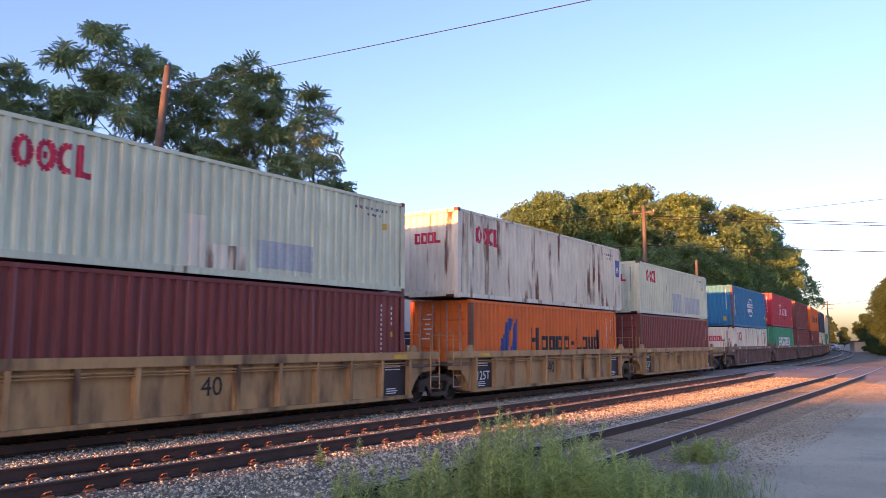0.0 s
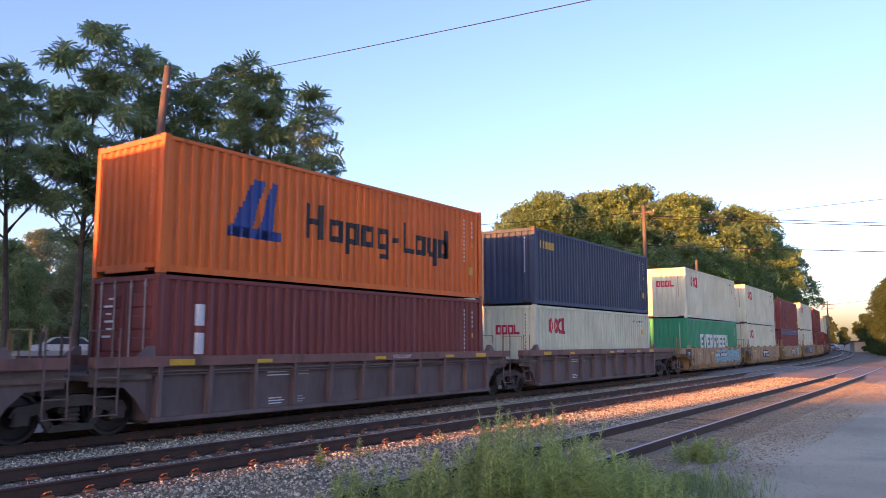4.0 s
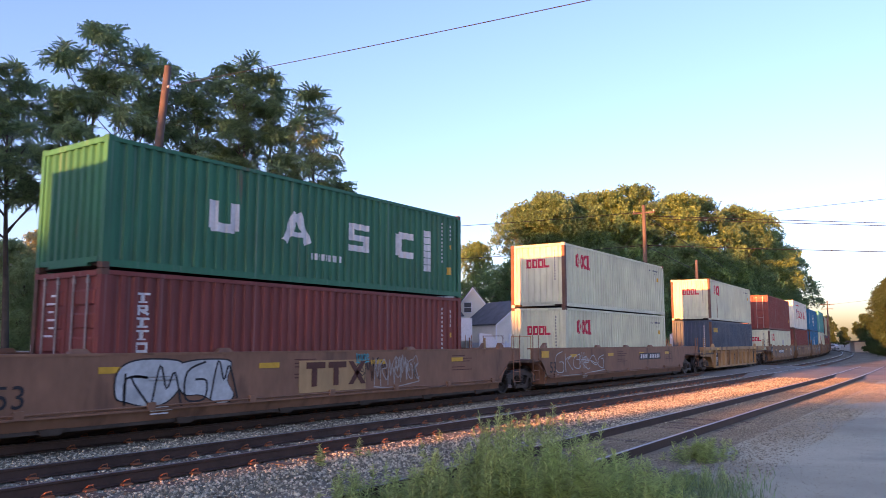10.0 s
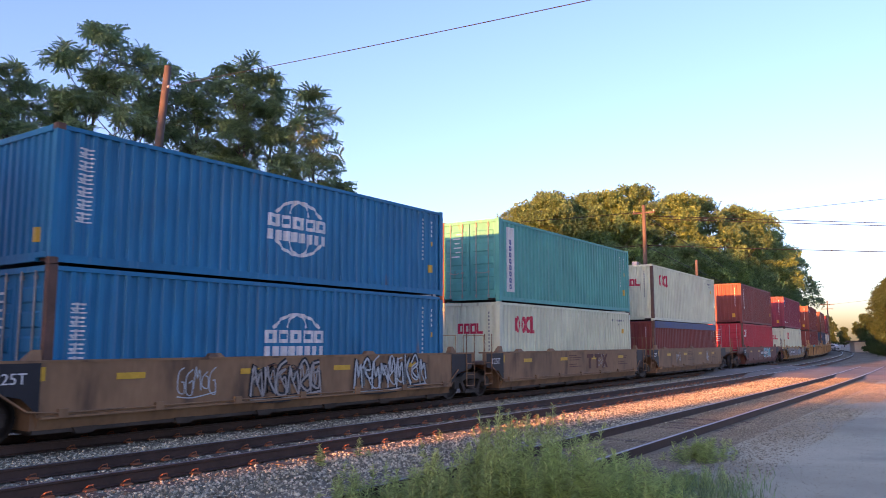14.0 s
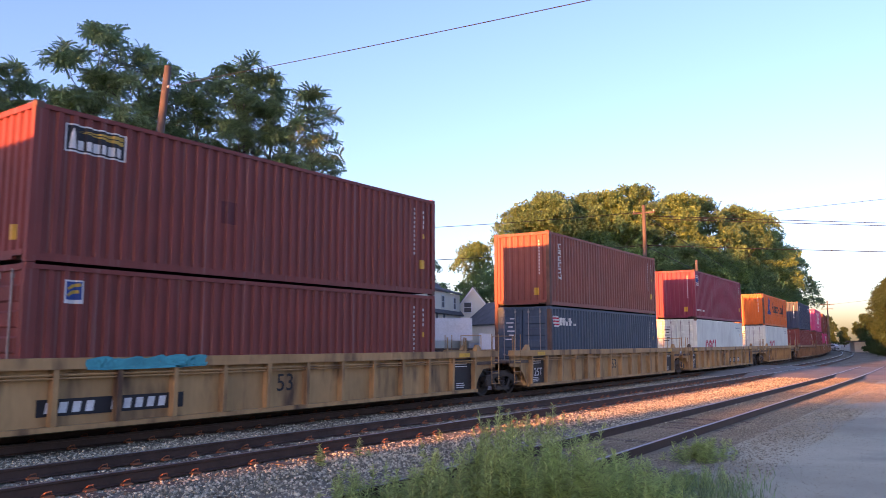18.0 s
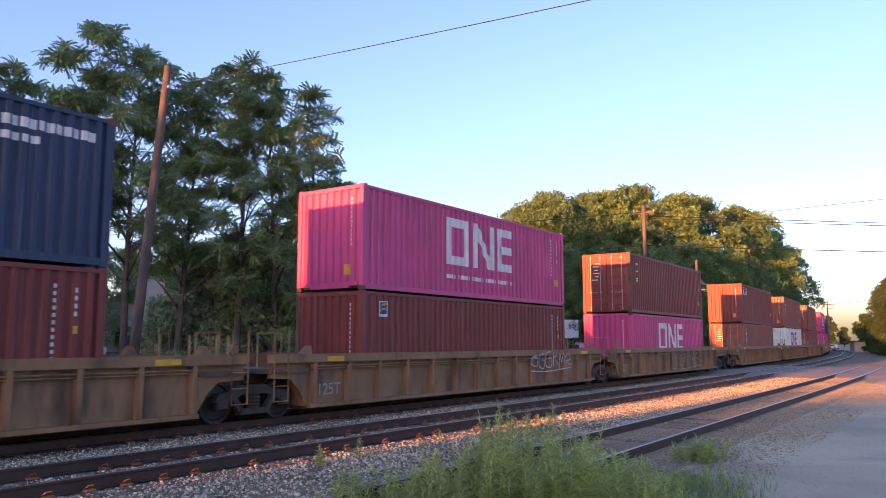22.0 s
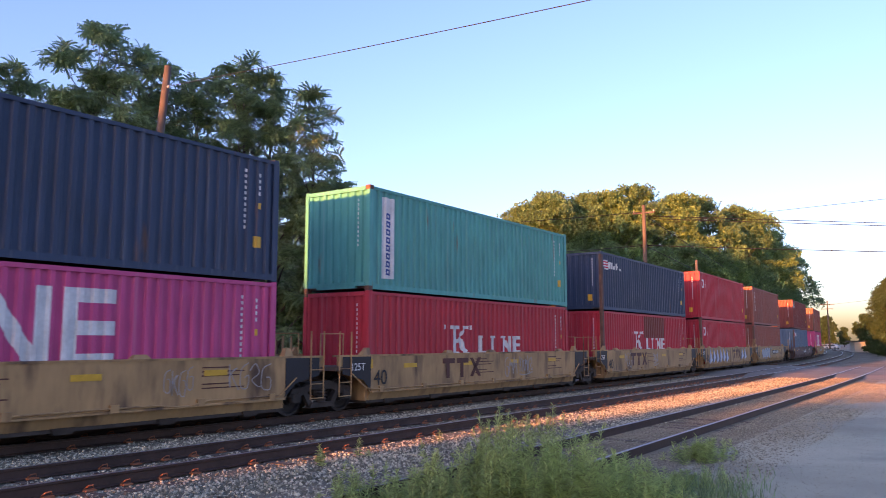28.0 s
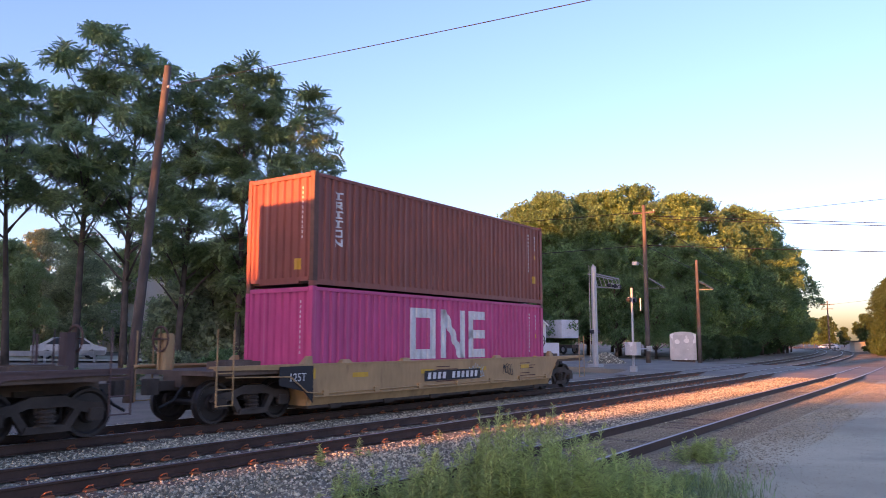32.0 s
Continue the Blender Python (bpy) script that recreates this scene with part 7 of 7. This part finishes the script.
    part("length_mark", kept(("length_mark", length), lambda: lettering(length, 0.42)), m_mark_black, ob, "stencilled length number", at=(-hw + 0.42 if make != "rib" else 0.0 if hw > 7 else -0.61, yb - 0.012, 0.66)) if col not in ("umber", "dark", "black", "ochre") else None
    if marks["plate"] is not None:
        pl = part("number_panel", kept(("number_panel",), lambda: panel(-1.5, 1.5, -0.15, 0.15)), m_mark_black, ob, "black panel", at=(marks["plate"], yb - 0.004, 0.63 if make == "rib" else top - 0.44))
        tagged(part("serial_number", kept(("car_number_bars",), lambda: _car_bars()), m_mark_white, pl, "white number bars", at=(0, -0.008, 0)), kind="stuff")
    if col == "dark":
        part("load_limit_lettering", kept(("limit",), lambda: lettering("WELL LD LMT", 0.10)), m_mark_white, ob, "stencilled load limit words", at=(hw * 0.25, -1.464, top - 0.15))
        for x in (-hw * 0.55, hw * 0.1, hw * 0.62):
            part("reflector", kept(("chord_reflector",), lambda: panel(-0.22, 0.22, -0.17, -0.09)), m_mark_yellow, ob, "yellow reflector", at=(x, -1.462, top))
        tagged(part("stencil_text", kept(("stencil_bars",), lambda: _stencil()), m_spray_faint, ob, "faded stencilled lines", at=(-hw * 0.35, yb - 0.002, 0)), kind="stuff")
    if make == "rib" and col != "dark":
        for x in (-hw + 0.75, hw - 0.75):
            if col == "umber":
                part("load_lettering", kept(("125T",), lambda: lettering("125T", 0.30)), m_spray_faint, ob, "faded stencilled load mark", at=(x, yb - 0.012, 0.5)) if x < 0 else None
                continue
            bp = part("stencil_panel", kept(("stencil_panel",), lambda: panel(-0.55, 0.55, 0.32, 1.27)), m_mark_black, ob, "black stencil panel", at=(x, yb, 0))
            part("load_lettering", kept(("125T",), lambda: lettering("125T", 0.30)), m_mark_white, bp, "stencilled load mark", at=(0, -0.012, 0.58)) if x < 0 else None
            tagged(part("stencil_text", kept(("stencil_bars",), lambda: _stencil()), m_mark_white, bp, "white stencilled lines", at=(0, -0.008, 0)), kind="stuff")
    elif make != "rib" and hw < 7:
        # black load plate, its outline extended down to paint in the bogie's shade
        bp = part("stencil_panel", kept(("stencil_small",), lambda: Mesh().side([(-0.58, 1.02), (0.20, 0.86), (0.52, 0.56), (0.52, 1.46), (-0.58, 1.46)], -0.006, 0.0)), m_mark_black, ob, "black end panel, extended down as bogie shade", at=(-hw - 0.50, yb - 0.002, top - 1.48))
        if col not in ("ochre", "black"):
            part("end_panel", kept(("aft_panel",), lambda: Mesh().side([(0.58, 1.02), (-0.20, 0.86), (-0.52, 0.56), (-0.52, 1.46), (0.58, 1.46)], -0.006, 0.0)), m_mark_black, ob, "black end panel, extended down as bogie shade", at=(hw + 0.50, yb - 0.002, top - 1.48))
        part("load_lettering", kept(("125T_small",), lambda: lettering("125T", 0.20)), m_mark_white, bp, "stencilled load mark", at=(0, -0.012, 1.10))
    else:
        part("stencil_text", kept(("stencil_bars",), lambda: _stencil()), m_mark_white, ob, "white stencilled lines", at=(-hw + 3.4, yb - 0.004, 0))
    if marks.get("emblem"):
        if marks["emblem"] == "golden":
            part("emblem_panel", kept(("golden_panel",), lambda: panel(-1.25, 1.15, 0.58, 1.34)), STEEL["ochre"], ob, "yellow emblem panel", at=(marks["emblem_x"], yb, 0))
        part("emblem", kept(("emblem", marks["emblem"]), lambda: _emblem(marks["emblem"])), m_mark_brown if marks["emblem"] != "boxed" else m_mark_white, ob, "painted owner's emblem", at=(marks.get("emblem_x", 1.8), yb - (0.006 if marks["emblem"] == "plain" else 0.016), 0))
        if marks["emblem"] == "boxed":
            part("emblem_panel", kept(("emblem_panel",), lambda: panel(-1.32, 1.32, 0.62, 1.17)), m_mark_black, ob, "black emblem panel", at=(marks.get("emblem_x", 1.8), yb, 0))
    if make != "rib":
        for s in (-1, 1):
            part("ledge", kept(("ledge", s, hw), lambda: Mesh().bar([(s * 1.42, low + 0.20), (s * 1.475, low + 0.20), (s * 1.475, low + 0.235), (s * 1.42, low + 0.255)][::s], -hw + 0.05, hw - 0.05)), mat, ob)
        part("air_pipe", kept(("air_pipe", hw, ef, ea), lambda: Mesh().tube([(-hw - ef + 0.4, -1.30, 1.02), (-hw - 0.75, -1.47, 0.98), (-hw - 0.2, -1.47, 0.60), (-hw + 0.3, -1.47, 0.55), (hw * 0.45, -1.47, 0.55), (hw * 0.55, -1.47, 0.47), (hw * 0.65, -1.47, 0.57), (hw - 0.2, -1.47, 0.57), (hw + 0.3, -1.47, 0.95)], 0.017, 6)), mat, ob)
        for i in range(7):
            part("pipe_bracket", kept(("pipe_bracket",), lambda: Mesh().box(-0.09, -1.492, 0.47, 0.09, -1.43, 0.62)), mat, ob, at=(-hw * 0.93 + hw * 0.31 * i, 0, 0))
        for i in range(6):
            part("sill_foot", kept(("sill_foot",), lambda: Mesh().hexa([(-0.16, -1.33, 0.15), (0.16, -1.33, 0.15), (0.16, -1.1, 0.15), (-0.16, -1.1, 0.15)], [(-0.24, -1.36, 0.27), (0.24, -1.36, 0.27), (0.24, -1.1, 0.27), (-0.24, -1.1, 0.27)])), m_underframe, ob, at=(-hw * 0.85 + hw * 0.34 * i, 0, 0))
        for i in range(rnd.randrange(1, 3)):
            u, ln = rnd.uniform(-hw + 0.6, hw - 1.6), rnd.uniform(0.5, 1.3)
            ink = rnd.choice((m_spray_faint, m_spray_faint, m_mark_black, m_spray_white))
            part("graffiti_tag", tag_lines(seed * 7 + i, u, u + ln, 0.68, top - 0.12, rnd.randrange(3, 6), rnd.uniform(0.010, 0.018)), ink, ob, "thin sprayed tag", at=(0, -1.438, 0))
        for u in (hw * 0.72, -hw * 0.08):
            part("stencil_text", kept(("stencil_lines", top), lambda: _fine_lines(top)), m_mark_brown, ob, "small dark stencilled lines", at=(u, -1.436, 0))
    for k, row in enumerate(marks.get("spray", ())):
        graffiti(ob, seed * 10 + k, *row, **({"flat": 1.466} if make == "rib" else {}))
    return ob


def _car_bars():
    g = Mesh()
    for i in list(range(4)) + list(range(5, 11)):
        x = -1.36 + i * 0.252
        g.side([(x, -0.095), (x + 0.15, -0.095), (x + 0.18, 0.095), (x + 0.03, 0.095)], -0.004, 0.0)
    return g


def _fine_lines(top):
    g = Mesh()
    for i in range(6):
        if i != 3:
            g.box(-0.6, -0.003, top - 0.2 - 0.085 * i, 0.1 + 0.14 * ((i * 7) % 4), 0.0, top - 0.175 - 0.085 * i)
    return g


def _stencil():
    g = Mesh()
    for i in range(3):
        g.box(-0.30, -0.004, 0.38 + 0.06 * i, 0.10 + 0.08 * (i % 2), 0.0, 0.405 + 0.06 * i)
    for i in range(2):
        g.box(-0.36, -0.004, 1.02 + 0.07 * i, 0.30, 0.0, 1.045 + 0.07 * i)
    return g


def _emblem(kind):
    g, w, h = Mesh(), 0.70 if kind == "boxed" else 0.72, 0.40 if kind == "boxed" else 0.58
    for x in (-1.0, -0.24):
        g.box(x - 0.02, -0.004, w + h - 0.15, x + 0.62, 0.0, w + h)
        g.box(x + 0.16, -0.004, w, x + 0.34, 0.0, w + h - 0.15)
    for s in (-1, 1):
        g.hexa([(0.80 - s * 0.24 - 0.09, 0, w), (0.80 - s * 0.24 + 0.09, 0, w), (0.80 + s * 0.24 + 0.09, 0, w + h), (0.80 + s * 0.24 - 0.09, 0, w + h)], [(0.80 - s * 0.24 - 0.09, -0.004, w), (0.80 - s * 0.24 + 0.09, -0.004, w), (0.80 + s * 0.24 + 0.09, -0.004, w + h), (0.80 + s * 0.24 - 0.09, -0.004, w + h)])
    return g


# ---- the train ----
MOVING = []
# repainted areas on single boxes: (unit, tier): along, up, paint
REPAIRS = {
    (0, 1): [(4.72, 5.30, 0.20, 1.30, PAINT["rusty"]), (5.30, 6.38, 0.19, 0.72, PAINT["rusty"]), (6.75, 8.5, 0.30, 0.95, m_patch)],
    (2, 1): [(5.3, 6.9, 0.22, 1.25, m_patch), (7.5, 10.6, 0.22, 1.15, m_patch)],
    (10, 1): [(1.0, 1.9, 0.85, 1.95, m_patch_maroon), (2.4, 4.3, 0.85, 1.95, m_patch_maroon)], (24, 1): [(4.2, 4.6, 1.2, 1.7, m_patch_maroon)], (4, 1): [(6.4, 7.4, 0.75, 1.05, m_patch_maroon)],
    (11, 0): [(8.6, 10.4, 0.9, 1.5, m_patch)], (17, 0): [(6.9, 7.9, 1.3, 1.75, m_patch)],
    (37, 0): [(5.25, 8.39, 1.72, 2.76, PAINT["maroon"])],
}
# wells of each unit: half length; sets that share bogies, by number of units
SETS = [3, 5, 5, 3, 1, 5, 1, 1, 3, 1, 3, 3, 1, 5, 1, 1]
LONG = {13, 14, 15, 24, 25, 26, 28, 29, 30, 31, 32, 33, 40}
SPRAYS = {
    8: [(-1.0, 5.5, 0.48, 1.34, 8, m_spray_teal, m_spray_white)],
    10: [(3.0, 4.2, 0.5, 1.40, 1, m_spray_white, m_spray_teal), (-5.4, -4.0, 0.6, 1.3, 4, m_mark_black, m_mark_black, "tag")],
    11: [(-5.7, -2.0, 0.56, 1.36, 5, m_spray_slate, m_mark_black), (1.7, 4.3, 0.62, 1.36, 2, m_spray_blue, m_spray_slate)],
    12: [(-2.2, -1.4, 0.5, 1.35, 3, m_spray_white, m_mark_black, "tag")],
    13: [(6.4, 7.7, 0.7, 1.5, 4, m_spray_faint, m_spray_faint, "tag")],
    14: [(-5.8, -3.0, 0.40, 1.46, 2, m_spray_white, m_mark_black), (1.6, 3.6, 0.6, 1.46, 7, m_spray_faint, m_spray_faint, "tag"), (0.9, 1.4, 1.26, 1.5, 5, m_spray_teal, m_spray_teal, "tag")],
    15: [(-7.6, -2.8, 0.55, 1.42, 6, m_spray_white, m_spray_white, "tag")],
    17: [(3.5, 4.6, 0.62, 1.36, 5, m_spray_white, m_spray_white, "tag"), (-5.4, -4.0, 0.75, 1.3, 4, m_mark_black, m_mark_black, "tag")],
    19: [(1.8, 4.9, 0.52, 1.42, 9, m_spray_white, m_mark_black, "swirl"), (-1.6, 0.6, 0.52, 1.36, 6, m_spray_faint, m_mark_black, "swirl")],
    22: [(0.4, 3.4, 0.66, 1.36, 4, m_spray_teal, m_spray_white), (3.6, 5.6, 0.5, 1.3, 5, m_mark_brown, m_spray_white, "tag")],
    23: [(-6.0, 0.6, 0.50, 1.22, 8, m_spray_mauve, m_spray_faint), (0.8, 3.0, 0.52, 1.2, 5, m_spray_slate, m_spray_white), (3.8, 6.0, 0.5, 1.25, 5, m_spray_white, m_spray_white, "tag")],
    24: [(-5.0, -2.4, 1.30, 1.50, 5, m_spray_teal, m_spray_teal)],
    29: [(2.8, 6.1, 0.75, 1.46, 6, m_spray_white, m_spray_white, "tag")],
    30: [(-1.0, 4.6, 0.40, 1.4, 8, m_spray_faint, m_spray_white, "tag")],
    38: [(-5.5, -0.45, 0.42, 1.42, 6, m_spray_pale, m_spray_slate, "shards"), (3.1, 5.0, 0.52, 1.42, 2, m_spray_pale, m_spray_slate, "shards")],
    39: [(-4.4, -0.9, 0.55, 1.36, 4, m_spray_white, m_spray_blue), (-0.7, 0.1, 0.75, 1.42, 2, m_spray_teal, m_spray_teal, "tag"), (5.2, 6.3, 0.8, 1.35, 4, m_spray_faint, m_spray_faint, "tag")],
    40: [(4.3, 6.0, 0.8, 1.20, 5, m_spray_white, m_spray_white, "tag"), (3.0, 4.2, 0.5, 0.95, 4, m_spray_faint, m_spray_faint, "tag")],
}
EMBLEMS = {9: "boxed", 10: "boxed", 11: "boxed", 14: "golden", 23: "plain", 18: "plain", 20: "plain", 36: "plain", 37: "plain", 38: "plain"}
EMBLEM_X = {9: -0.1, 10: -0.1, 11: -0.07, 14: 0.14, 23: 2.9, 18: -1.95, 20: 1.6, 36: -1.9, 37: -2.35, 38: 1.9}
PLATES = {3: None, 4: None, 5: None, 6: None, 7: None, 25: None, 27: None, 28: None, 29: None, 31: None, 32: None, 16: None, 12: 2.9, 15: 3.0, 23: -3.2, 24: -4.3, 26: 3.0, 35: -1.9, 39: 1.8, 17: -1.7, 19: None, 0: None, 1: None, 2: None, 41: -0.2, 21: None, 33: None, 30: None}


TOPS = {"brown_smooth": 1.56, "tan_smooth": 1.44, "umber_smooth": 1.45, "russet_smooth": 1.42, "black_smooth": 1.27, "ochre_smooth": 1.25, 23: 1.32}


def the_train():
    joints, k = {}, 0
    for n in SETS:
        for i in range(n):
            joints[k + i] = (i == 0, i == n - 1)
        k += n
    joints[0] = (False, False)
    for i, (s, style, lower, upper) in enumerate(UNITS):
        hw = 8.16 if i in LONG else 6.26
        col = style.split("_")[0]
        car = well_car(style, hw, *joints[i], {"plate": PLATES.get(i, None if EMBLEMS.get(i) else 0.6), "emblem": EMBLEMS.get(i, ""), "emblem_x": EMBLEM_X.get(i, 0.0), "spray": SPRAYS.get(i, ())}, 100 + i, TOPS.get(i, TOPS.get(style, 1.5)))
        MOVING.append((car, s, 0.0))
        z = FLOOR_Z
        for tier, (pt, h, ln, end, mark) in enumerate((lower, upper)):
            box = container(pt, h, ln, end, mark, tier)
            for u0, u1, w0, w1, coat in REPAIRS.get((i, tier), ()):
                part("repaint_patch", marks_on([(u0, u1, w0, w1)], SIDE_FOLD, near_side(ln)), coat, box, "patch of newer paint")
            MOVING.append((box, s, z))
            z += h + 0.012


the_train()


# ---- what moves ----
def motions():
    """The train passes at a steady speed."""
    for ob, s, z in MOVING:
        walk(ob, [(t, on_track(s - SPEED * t, z)) for t in range(0, 33, 2)])


motions()
